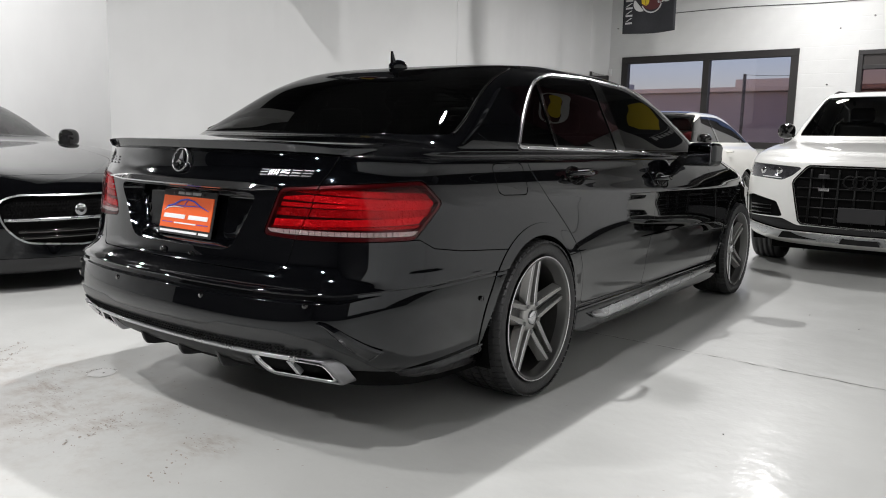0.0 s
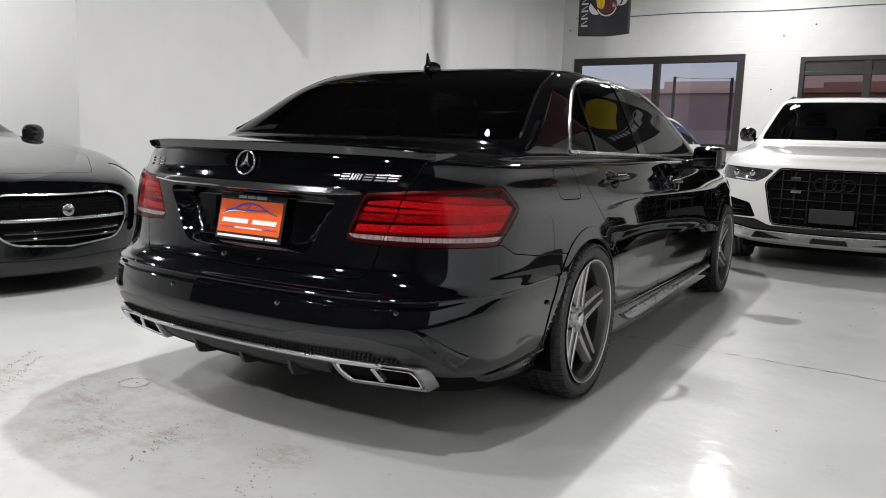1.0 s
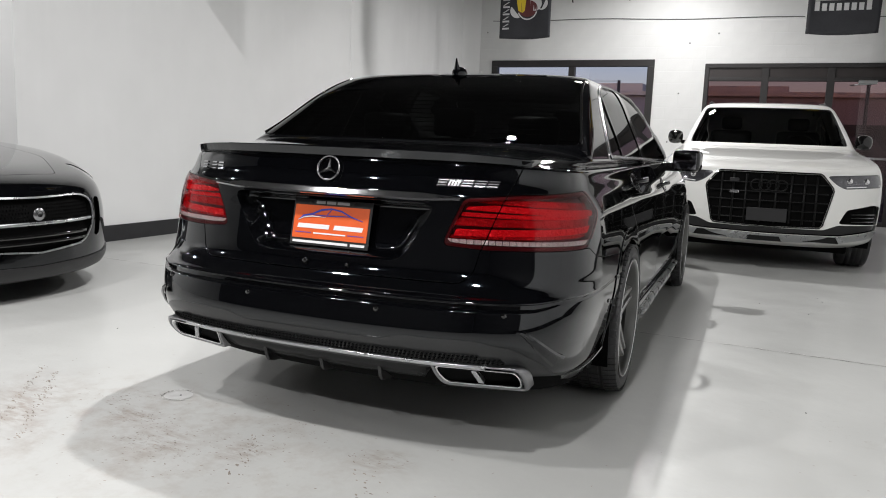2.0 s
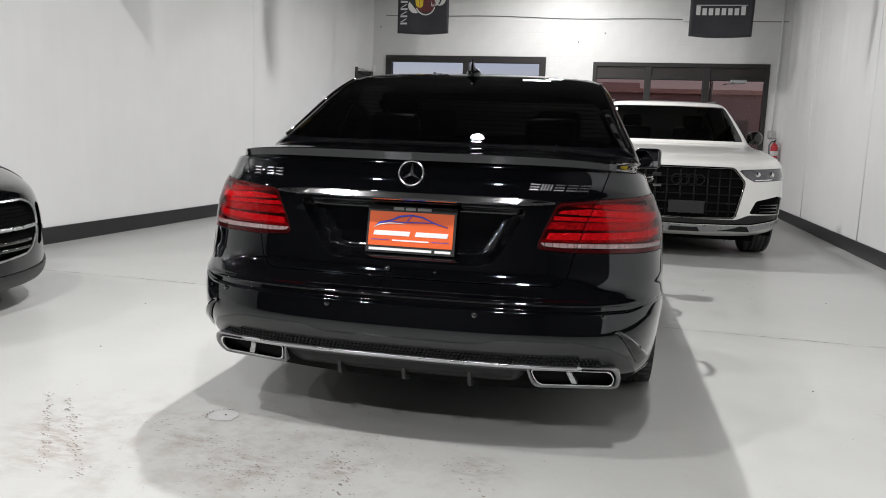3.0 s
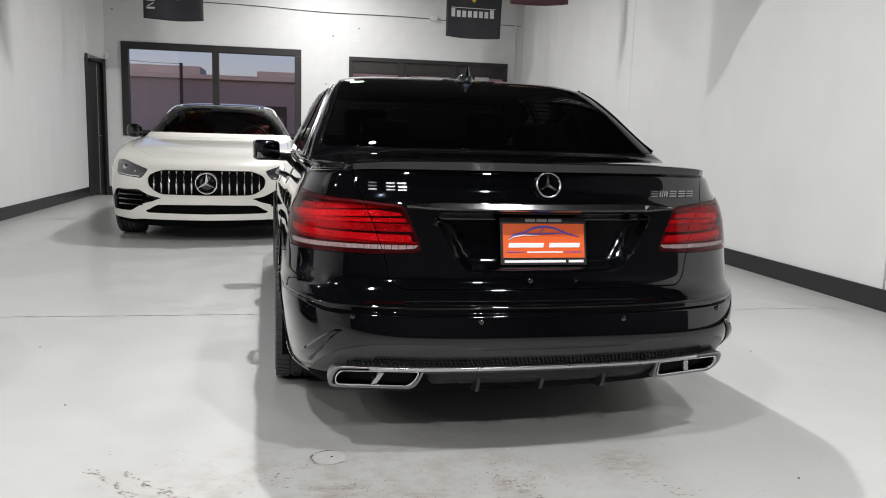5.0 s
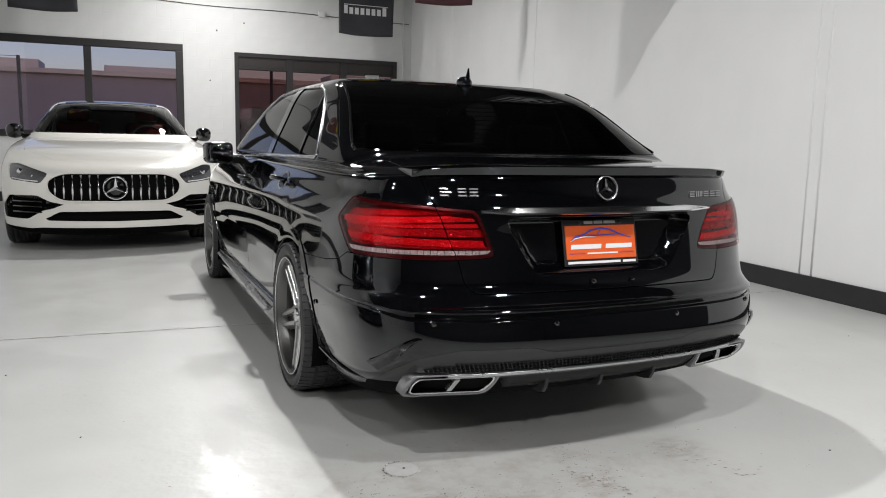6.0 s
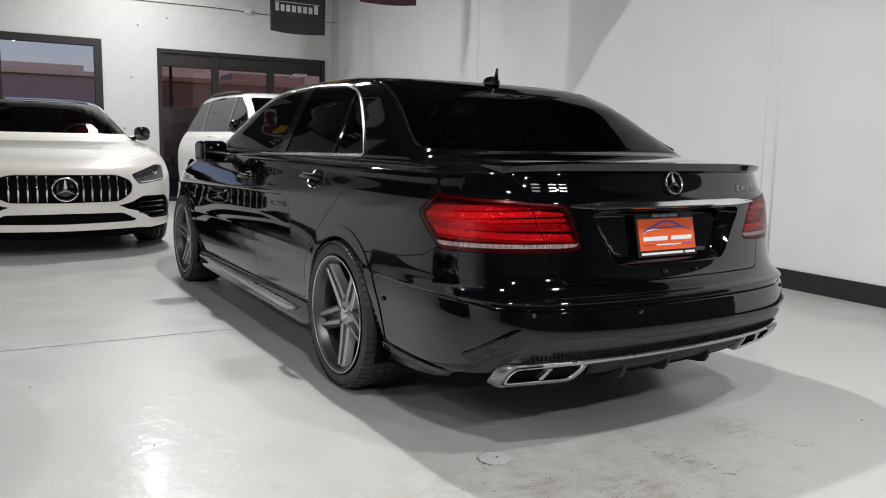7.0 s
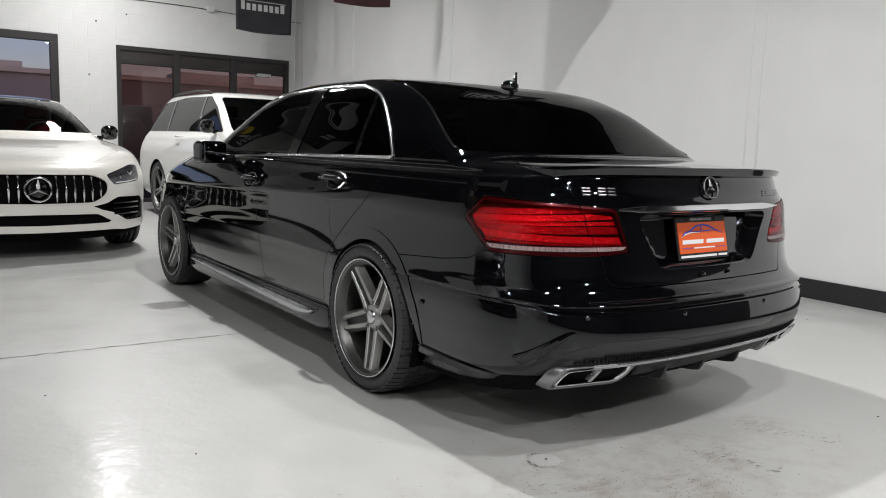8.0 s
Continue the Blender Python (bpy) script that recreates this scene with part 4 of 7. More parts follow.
def spoiler_lip(half=0.672, n=57):
    """A thin lip standing out over the lid's edge, flat on top, sharp at its rim."""
    root, back = row_of(15.9), row_of(18.6)
    bm = bmesh.new()
    rows = []
    for x in lin(-half, half, n):
        (ya, za), (yb, zb) = root(x), back(x)
        e = min(1.0, (half - abs(x)) / 0.05) ** 0.5
        top = max(za, zb - 0.004)
        prof = ((ya + 0.012, za - 0.004), (ya + 0.002, za + 0.001), (ya - 0.016 * e, za + 0.005 + 0.002 * e), (ya - 0.026 * e, top + 0.001), (ya - 0.027 * e, top + 0.004), (ya - 0.022 * e, top + 0.0062), (yb - 0.03, zb + 0.0035), (yb, zb - 0.001), (yb + 0.01, zb - 0.006))
        rows.append([bm.verts.new((x, y, z)) for y, z in prof])
    for p, q in zip(rows, rows[1:]):
        for k in range(len(p) - 1):
            bm.faces.new((p[k], q[k], q[k + 1], p[k + 1]))
    bm.faces.new(rows[0])
    bm.faces.new(rows[-1])
    bmesh.ops.recalc_face_normals(bm, faces=bm.faces)
    return bm


part("spoiler_lip", spoiler_lip(), BLACK_PAINT, boot, "slim black spoiler lip", smooth=False)


def ring_badge(r, tube_r, spokes=3):
    """A wheel-like round badge facing -y: a ring and tapered arms."""
    b = [tube([(r * math.cos(a), 0, r * math.sin(a)) for a in [2 * math.pi * i / 40 for i in range(40)]], tube_r, 8, True)]
    for k in range(spokes):
        a = math.pi / 2 + 2 * math.pi * k / spokes
        c, s = math.cos(a), math.sin(a)
        w = r * 0.17
        bm = bmesh.new()
        pts = [(c * r, s * r), (-s * w, c * w), (s * w, -c * w)]
        base = [bm.verts.new((px, 0.003, pz)) for px, pz in pts]
        ridge = [bm.verts.new((c * r * 0.98, -0.002, s * r * 0.98)), bm.verts.new((0, -0.008, 0))]
        bm.faces.new((base[0], base[1], ridge[1], ridge[0]))
        bm.faces.new((base[0], ridge[0], ridge[1], base[2]))
        bm.faces.new((base[1], base[2], ridge[1]))
        bmesh.ops.recalc_face_normals(bm, faces=bm.faces)
        b.append(bm)
    return joined(*b)


part("round_badge", ring_badge(0.0415, 0.0038), BADGE, boot, "round chrome badge", at=Matrix.Translation((0, near_y(0, 0.952) - 0.011, 0.954)) @ pose(0, 0, 0, -14), smooth=False)


def block_letters(marks, x0, z0, h, slant=0.0):
    """Plain bars in place of a model mark: (x, width, strokes), strokes as boxes in a unit cell."""
    for cx, w, strokes in marks:
        for a, b, c, d in strokes:
            poly = [(x0 + cx + a * w + slant * c * h, z0 + c * h), (x0 + cx + b * w + slant * c * h, z0 + c * h), (x0 + cx + b * w + slant * d * h, z0 + d * h), (x0 + cx + a * w + slant * d * h, z0 + d * h)]
            yield poly


BARS = [(0, 1, 0, 0.17), (0, 1, 0.415, 0.585), (0, 1, 0.83, 1)]
TICK = [(0, 1, 0, 1)]
for poly in block_letters([(0, 0.026, BARS), (0.056, 0.028, BARS), (0.094, 0.028, BARS)], -0.60, 0.925, 0.026):
    on_tail(poly, 0.004, 0.006, "badge_bar", BADGE, boot, "chrome model mark bar")
for poly in block_letters([(0, 0.030, BARS), (0.036, 0.006, TICK), (0.046, 0.006, TICK), (0.056, 0.006, TICK), (0.066, 0.006, TICK), (0.080, 0.032, BARS), (0.120, 0.034, BARS), (0.160, 0.032, BARS)], 0.392, 0.917, 0.020, 0.35):
    on_tail(poly, 0.004, 0.006, "badge_bar", BADGE, boot, "chrome model mark bar")

# dealer card in the plate recess, with its writing as plain bars
PLATE_M = Matrix.Translation((0, 0.104, 0.760)) @ pose(0, 0, 0, -13)
plate = part("number_plate", box(-0.156, 0.156, 0, 0.006, -0.082, 0.082, 0.003), TRIM, boot, "black framed orange dealer card", at=PLATE_M, smooth=False)
part("card", box(-0.1475, 0.1475, -0.003, 0.001, -0.058, 0.060, 0.001), ORANGE, plate, "bright orange card with a blue car outline", smooth=False)
GREY_INK = material("grey_ink", (0.42, 0.42, 0.42), 0.4)
for a, b in ((-0.066, -0.030), (-0.024, 0.012), (0.018, 0.066)):
    part("writing_bar", box(a, b, -0.0025, 0.001, 0.0665, 0.0765, 0.001), GREY_INK, plate, smooth=False)


def bars(spans, z0, z1, y, mat, name="writing_bar"):
    for a, b in spans:
        part(name, box(a, b, y, y + 0.002, z0, z1), mat, plate, smooth=False)


for a, b in ((-0.130, -0.004), (0.016, 0.128)):
    part("writing_bar", prism([(a, -0.0225), (b, -0.0225), (b + 0.0035, -0.0065), (a + 0.0035, -0.0065)], 0.002), INK_WHITE, plate, at=Matrix.Translation((0, -0.0045, 0)), smooth=False)
bars([(-0.062, 0.066)], -0.041, -0.036, -0.0045, INK_WHITE)
bars([(-0.136, -0.072), (0.074, 0.136)], -0.039, -0.037, -0.0045, INK_BLUE)
bars([(-0.143, 0.077), (0.088, 0.143)], -0.0742, -0.0656, -0.0025, INK_WHITE)
part("car_outline", joined(tube([(-0.125, -0.0045, 0.008), (-0.11, -0.0045, 0.020), (-0.075, -0.0045, 0.028), (-0.04, -0.0045, 0.044), (0.0, -0.0045, 0.050), (0.04, -0.0045, 0.044), (0.08, -0.0045, 0.027), (0.128, -0.0045, 0.014)],
                                [0.0012, 0.003, 0.003, 0.0036, 0.003, 0.003, 0.0026, 0.001], 6),
                           tube([(-0.075, -0.0043, 0.026), (-0.03, -0.0043, 0.024), (0.03, -0.0043, 0.026), (0.075, -0.0043, 0.027)], [0.001, 0.002, 0.002, 0.001], 6),
                           tube([(-0.015, -0.0043, 0.028), (0.0, -0.0043, 0.046)], 0.0015, 6)), INK_BLUE, plate, "blue car outline")
part("swoosh", tube([(-0.13, -0.0046, 0.004), (-0.11, -0.0046, 0.014), (-0.075, -0.0046, 0.020), (-0.02, -0.0046, 0.019)], [0.001, 0.002, 0.0022, 0.0008], 6), INK_WHITE, plate)
for sx in (-0.085, 0.085):
    part("screw", lathe([(-0.006, 0.0), (-0.006, 0.005), (0.0, 0.007)], 12, "y"), TRIM, plate, at=Matrix.Translation((sx, 0, 0.069)))
# camera knob and lock under the recess
for sx, r in ((-0.064, 0.010), (0.10, 0.006)):
    part("lid_knob", lathe([(-0.012, 0.0), (-0.012, r * 0.7), (-0.006, r), (0.01, r)], 16, "y"), GLOSS_TRIM, boot, at=Matrix.Translation((sx, near_y(sx, 0.632), 0.632)))

# rear bumper fittings
strip_on_tail(lin(-0.60, 0.60, 61), lambda x: 0.335 + 0.002 * (1 - (x / 0.6) ** 2), lambda x: 0.350 + 0.004 * (1 - (x / 0.6) ** 2), 0.012, "bright_strip", SATIN, rb, "satin aluminium strip along the bumper", depth=0.02, round_top=0.006)


def mesh_band():
    """A band of small diamonds above the strip."""
    bms = []
    n = 94
    for row in range(3):
        for i in range(n):
            x = -0.67 + 1.34 * (i + 0.5 * (row % 2)) / n
            top = 0.398 - 0.020 * max(0, (abs(x) - 0.55) / 0.11)
            z = 0.360 + row * 0.0125
            if z > top - 0.006:
                continue
            b = bmesh.new()
            y = near_y(x, z) - 0.004
            hw, hh = 0.0068, 0.0052
            vs = [b.verts.new((x + a, near_y(x + a, z + c) - 0.006, z + c)) for a, c in ((-hw, 0), (0, -hh), (hw, 0), (0, hh))]
            vi = [b.verts.new((x + a * 0.45, near_y(x + a, z + c) + 0.004, z + c * 0.45)) for a, c in ((-hw, 0), (0, -hh), (hw, 0), (0, hh))]
            for k in range(4):
                b.faces.new((vs[k], vs[(k + 1) % 4], vi[(k + 1) % 4], vi[k]))
            bms.append(b)
    return joined(*bms)


def corner_blade(s):
    """A blade growing out of the bumper's corner: sharp raised outer edge, hollow behind it, cut off square at its foot."""
    bm = bmesh.new()
    rows = []
    for t in lin(0, 1, 15):
        xo, zo = 0.700 + 0.118 * t ** 0.85, 0.472 - 0.112 * t ** 1.35
        wide = 0.006 + 0.040 * t
        xi, zi = xo - wide * 0.72, zo - wide * 0.62
        up = 0.002 + 0.013 * t ** 0.8
        pts = [(xo + 0.004, zo + 0.004, -0.003), (xo + 0.002, zo + 0.002, up), (xo - 0.003, zo - 0.001, up + 0.001), (xi + wide * 0.2, zi + wide * 0.2, up * 0.4), (xi, zi, -0.003)]
        rows.append([bm.verts.new((s * x, near_y(x, z) - d, z)) for x, z, d in pts])
    for p, q in zip(rows, rows[1:]):
        for i in range(4):
            bm.faces.new((p[i], q[i], q[i + 1], p[i + 1]))
    bm.faces.new(rows[-1])
    bmesh.ops.recalc_face_normals(bm, faces=bm.faces)
    return bm


tagged(part("grille_mesh", mesh_band(), TRIM, rb, "black diamond mesh band", smooth=False), kind="stuff")


def hollow(poly_out, poly_in, proud, depth, zc):
    """A rounded rim between two outlines, bent with the tail and leaning with it."""
    flat = lambda x: 0.46 + (abs(x) - 0.46) * 0.74
    at_y = lambda x, z: 0.45 * near_y(flat(x), 0.335) + 0.55 * near_y(flat(x), zc + z) - proud
    mid = [(a[0] * 0.7 + b[0] * 0.3, a[1] * 0.7 + b[1] * 0.3) for a, b in zip(poly_out, poly_in)]
    bm = bmesh.new()
    loops = [[bm.verts.new((x, at_y(x, z) + d, zc + z)) for x, z in poly] for poly, d in ((poly_out, depth), (poly_out, 0.004), (mid, 0.0), (poly_in, 0.004), (poly_in, depth))]
    for p, q in zip(loops, loops[1:]):
        for i in range(len(p)):
            bm.faces.new((p[i], p[(i + 1) % len(p)], q[(i + 1) % len(p)], q[i]))
    bmesh.ops.recalc_face_normals(bm, faces=bm.faces)
    return bm


def bore(poly, deep, zc):
    """Flat back of an exhaust tip, black in place of the pipe's dark hollow."""
    bm = bmesh.new()
    bm.faces.new([bm.verts.new((x, 0.45 * near_y(0.46 + (abs(x) - 0.46) * 0.74, 0.335) + 0.55 * near_y(0.46 + (abs(x) - 0.46) * 0.74, zc + z) + deep, zc + z)) for x, z in poly])
    low = bmesh.ops.extrude_face_region(bm, geom=list(bm.faces))
    for v in low["geom"]:
        if type(v) is bmesh.types.BMVert:
            v.co.y += 0.01
    bmesh.ops.triangulate(bm, faces=[f for f in bm.faces if len(f.verts) > 4])
    bmesh.ops.recalc_face_normals(bm, faces=bm.faces)
    return bm


for s in (1, -1):
    cx, zc, tw, th = s * TIP[0], TIP[1], TIP[2], TIP[3]
    sur = part("exhaust_surround", hollow(tail_frame(cx + s * 0.003, tw + 0.006, th, 0.013), tail_frame(cx, tw, th, 0.004), 0.006, 0.06, zc), SURROUND, rb, "satin aluminium exhaust surround")
    part("exhaust_tip", hollow(tail_frame(cx, tw, th, -0.002), tail_frame(cx, tw, th, -0.007), 0.005, 0.03, zc), CHROME, sur, "chrome twin exhaust tip")
    ym = near_y(0.46 + (abs(cx) - 0.46) * 0.74, 0.335)
    part("tip_bar", prism([(cx + s * 0.010 - 0.0095, -0.026), (cx + s * 0.010 + 0.0095, -0.026), (cx - s * 0.010 + 0.0095, 0.026), (cx - s * 0.010 - 0.0095, 0.026)], 0.02, bevel=0.002), SATIN, sur, at=Matrix.Translation((0, ym + 0.026, zc)) @ pose(0, 0, 0, 32), smooth=False)
    part("exhaust_bore", bore(tail_frame(cx, tw, th, 0.005), 0.034, zc), VOID, sur, "black plate in place of the pipe's dark hollow", smooth=False)
for x in (-0.23, 0.0, 0.23):
    part("diffuser_fin", prism([(0.048, 0.300), (0.060, 0.262), (0.072, 0.243), (0.10, 0.236), (0.34, 0.205), (0.30, 0.29)], 0.014, "x", 0.004), TRIM, rb, at=Matrix.Translation((x - 0.007, 0, 0)), smooth=False)
def valance():
    """The dark panel between the exhausts, running down and under from the bright strip."""
    bm = bmesh.new()
    rows = []
    for u in lin(-1, 1, 25):
        col = []
        for t in lin(0, 1, 7):
            x = u * (0.435 - 0.055 * t)
            col.append(bm.verts.new((x, near_y(x, 0.335) + 0.006 + 0.030 * t + 0.035 * t ** 3, 0.337 - 0.070 * t)))
        rows.append(col)
    for p, q in zip(rows, rows[1:]):
        for k in range(6):
            bm.faces.new((p[k], q[k], q[k + 1], p[k + 1]))
    bmesh.ops.solidify(bm, geom=list(bm.faces), thickness=0.006)
    bmesh.ops.recalc_face_normals(bm, faces=bm.faces)
    return bm


part("valance", valance(), DIFFUSER, rb, "satin dark panel between the exhausts")
part("diffuser_tray", box(-0.46, 0.46, 0.30, 0.62, 0.185, 0.26, 0.012), DIFFUSER, rb, "black underbody tray", smooth=False)
part("underbody", box(-0.62, 0.62, 0.5, 4.4, 0.19, 0.30, 0.02), VOID, sedan, "black underbody", smooth=False)
for x, z in ((-0.25, 0.512), (0.25, 0.512), (-0.66, 0.522), (0.66, 0.522)):
    part("parking_sensor", lathe([(-0.0018, 0.0), (-0.0018, 0.0075), (0.0, 0.008), (0.004, 0.010)], 18, "y"), GLOSS_TRIM, rb, at=Matrix.Translation((x, near_y(x, z), z)) @ pose(0, 0, 0, 0, 0, 0 if abs(x) < 0.5 else math.copysign(24, x)))
for s in (1, -1):
    part("parking_sensor", lathe([(-0.0018, 0.0), (-0.0018, 0.0075), (0.0, 0.008), (0.004, 0.010)], 18, "x"), GLOSS_TRIM, rb, at=Matrix.Translation((s * 0.884, 0.72, 0.475)) @ pose(0, 0, 0, 0, 0, 0 if s < 0 else 180))
    part("corner_blade", corner_blade(s), BLACK_PAINT, rb, "black corner blade", smooth=False)


low_v = sh.mesh[0][(sh.mesh[0][:, X] > 0.6) & (sh.mesh[0][:, Z] < 0.6) & (sh.mesh[0][:, Y] < 1.2)]


def low_side(y, z):
    """How far out the lower bumper stands at y and z."""
    d = (low_v[:, Y] - y) ** 2 + (low_v[:, Z] - z) ** 2
    near = np.argsort(d)[:6]
    w = 1 / (d[near] + 1e-5)
    return float((low_v[near, X] * w).sum() / w.sum())


def bumper_sill(s):
    """A lip along the foot of the bumper's side, its upper edge a small sharp step."""
    bm = bmesh.new()
    rows = []
    for y in lin(0.34, 0.775, 20):
        k = (y - 0.34) / 0.435
        zt = 0.272 + 0.020 * k
        g = 0.009 * min(1.0, k / 0.25) ** 0.6
        rows.append([bm.verts.new((s * (low_side(y, z) + d), y, z)) for z, d in ((zt + 0.004, -0.006), (zt + 0.001, g), (zt - 0.004, g + 0.002), (zt - 0.03, g + 0.001), (0.222, g * 0.7), (0.205, -0.004))])
    for p, q in zip(rows, rows[1:]):
        for i in range(5):
            bm.faces.new((p[i], q[i], q[i + 1], p[i + 1]))
    bm.faces.new(rows[0])
    bm.faces.new(rows[-1])
    bmesh.ops.recalc_face_normals(bm, faces=bm.faces)
    return bm


for s in (1, -1):
    part("bumper_sill", bumper_sill(s), BLACK_PAINT, rb, smooth=False)

# bead added along the rear window's sides to catch the pillar edge's highlight
glass_v = sh.mesh[0][(sh.mesh[0][:, Y] < 1.6) & (sh.mesh[0][:, VV] > 21.0)]


def pane_y(x, z):
    d = (glass_v[:, X] - abs(x)) ** 2 + (glass_v[:, Z] - z) ** 2
    near = np.argsort(d)[:6]
    w = 1 / (d[near] + 1e-5)
    return float((glass_v[near, Y] * w).sum() / w.sum())


for s in (1, -1):
    edge = [(0.725 - 0.1305 * t, 1.062 + 0.300 * t) for t in lin(0.02, 0.97, 26)]
    fit_y = np.polyfit([z for x, z in edge], [pane_y(x, z) for x, z in edge], 3)
    part("highlight_bead", tube([(s * x, float(np.polyval(fit_y, z)) - 0.002, z + 0.002) for x, z in edge], 0.006, 8), GLOSS_TRIM, rw, "gloss black bead added to catch the pillar edge's highlight")

# heating wires inside the rear window
WIRE = material("brown_heating_wire", (0.02, 0.014, 0.01), 0.6)
for k in range(12):
    z = 1.112 + 0.0193 * k
    half = 0.700 - 0.44 * (z - 1.062)
    xs = lin(-half, half, 21)
    fit_y = np.polyfit([abs(x) for x in xs], [pane_y(x, z) for x in xs], 3)
    part("heating_wire", tube([(x, float(np.polyval(fit_y, abs(x))) + 0.013, z - 0.014) for x in xs], 0.0016, 4), WIRE, rw)

# ---- wheels ----
def tyre_mesh(r, w, rim_r, grooves=True, seg=96):
    h = w / 2
    prof = [(-h * 0.80, rim_r - 0.004), (-h * 0.96, rim_r + 0.02), (-h, (r + rim_r) / 2), (-h * 0.97, r - 0.022), (-h * 0.86, r - 0.006)]
    if grooves:
        for g in (-0.52, -0.17, 0.17, 0.52):
            prof += [(h * (g - 0.055), r), (h * (g - 0.045), r - 0.007), (h * (g + 0.045), r - 0.007), (h * (g + 0.055), r)]
    prof += [(h * 0.86, r - 0.006), (h * 0.97, r - 0.022), (h, (r + rim_r) / 2), (h * 0.96, rim_r + 0.02), (h * 0.80, rim_r - 0.004)]
    bm = lathe(prof, seg, "x")
    return bm


def tread_blocks(r, w, n=64):
    """Slanted sipes across the tread, as thin dark ribs proud of the tread."""
    bms = []
    for i in range(n):
        a = 2 * math.pi * i / n
        for g, sl in ((-0.875, 0.05), (-0.68, 0.05), (-0.34, 0.04), (0.0, 0.0), (0.34, -0.04), (0.68, -0.05), (0.875, -0.05)):
            hw = 0.095 if abs(g) > 0.6 else 0.13
            b = box(w / 2 * (g - hw), w / 2 * (g + hw), -0.0122 * r / 0.33, 0.0122 * r / 0.33, r - 0.004, r + 0.0022)
            for v in b.verts:
                v.co.y += sl * (v.co.x - w / 2 * g)
            for v in b.verts:
                out = abs(v.co.x) / (w / 2)
                v.co.z -= 0.030 * max(0.0, out - 0.58) ** 1.3
            bms.append(moved(b, Matrix.Rotation(a, 4, "X")))
    return joined(*bms)


def spoke_mesh(rim_r, off0, off1, w0, w1, side, dish=0.02):
    """One arm of a twin spoke: grey flanks, bright face. Outer face towards +x."""
    bm = bmesh.new()
    rows = []
    n = 7
    for i in range(n):
        t = i / (n - 1)
        rr = 0.040 + (rim_r - 0.004 - 0.040) * t
        o = side * (off0 + (off1 - off0) * t ** 0.8)
        hw = (w0 + (w1 - w0) * t) / 2
        xf = -0.006 + dish * t ** 1.5
        d = 0.034 - 0.008 * t
        rows.append([bm.verts.new(p) for p in ((xf - d, o - hw * 1.15, rr), (xf - 0.004, o - hw * 1.1, rr), (xf, o - hw, rr), (xf, o + hw, rr), (xf - 0.004, o + hw * 1.1, rr), (xf - d, o + hw * 1.15, rr))])
    for p, q in zip(rows, rows[1:]):
        for i in range(5):
            f = bm.faces.new((p[i], p[i + 1], q[i + 1], q[i]))
            f.material_index = 1 if i in (1, 3) else 0
    bm.faces.new(rows[0])
    bm.faces.new(rows[-1])
    bmesh.ops.recalc_face_normals(bm, faces=bm.faces)
    return bm


def vee_spoke(rim_r, side):
    """One arm beside a dark channel: a flat grey face between bright edges, its outer flank falling away to the barrel."""
    bm = bmesh.new()
    rows = []
    n = 9
    for i in range(n):
        t = i / (n - 1)
        rr = 0.040 + (rim_r - 0.003 - 0.040) * t
        c = 0.0185 - 0.0055 * t
        fw = 0.0245 - 0.0065 * t
        lean = min(0.0405 * rr / 0.062, c + fw + 0.010 + 0.008 * t)
        xf = -0.004 + 0.023 * t ** 1.5
        prof = ((xf - 0.026, c - 0.003), (xf - 0.003, c), (xf, c + 0.0028), (xf - 0.0012, c + fw * 0.55), (xf - 0.001, c + fw - 0.0022), (xf - 0.004, c + fw), (xf - 0.036 + 0.006 * t, max(lean, c + fw + 0.004)))
        rows.append([bm.verts.new((x, side * o, rr)) for x, o in prof])
    for p, q in zip(rows, rows[1:]):
        for i in range(6):
            f = bm.faces.new((p[i], p[i + 1], q[i + 1], q[i]))
            f.material_index = 1 if i in (1, 4) else 0
    bm.faces.new(rows[0])
    bm.faces.new(rows[-1])
    bmesh.ops.recalc_face_normals(bm, faces=bm.faces)
    return bm


def channel_floor(rim_r):
    """The dark sunk strip between two arms."""
    bm = bmesh.new()
    rows = []
    for t in lin(0, 1, 9):
        rr = 0.030 + (rim_r - 0.033) * t
        c = 0.0185 - 0.0055 * t
        xf = -0.028 + 0.023 * t ** 1.5
        rows.append([bm.verts.new((x, o, rr)) for x, o in ((xf - 0.02, -c), (xf, -c), (xf, c), (xf - 0.02, c))])
    for p, q in zip(rows, rows[1:]):
        for i in range(3):
            bm.faces.new((p[i], p[i + 1], q[i + 1], q[i]))
    bmesh.ops.recalc_face_normals(bm, faces=bm.faces)
    return bm


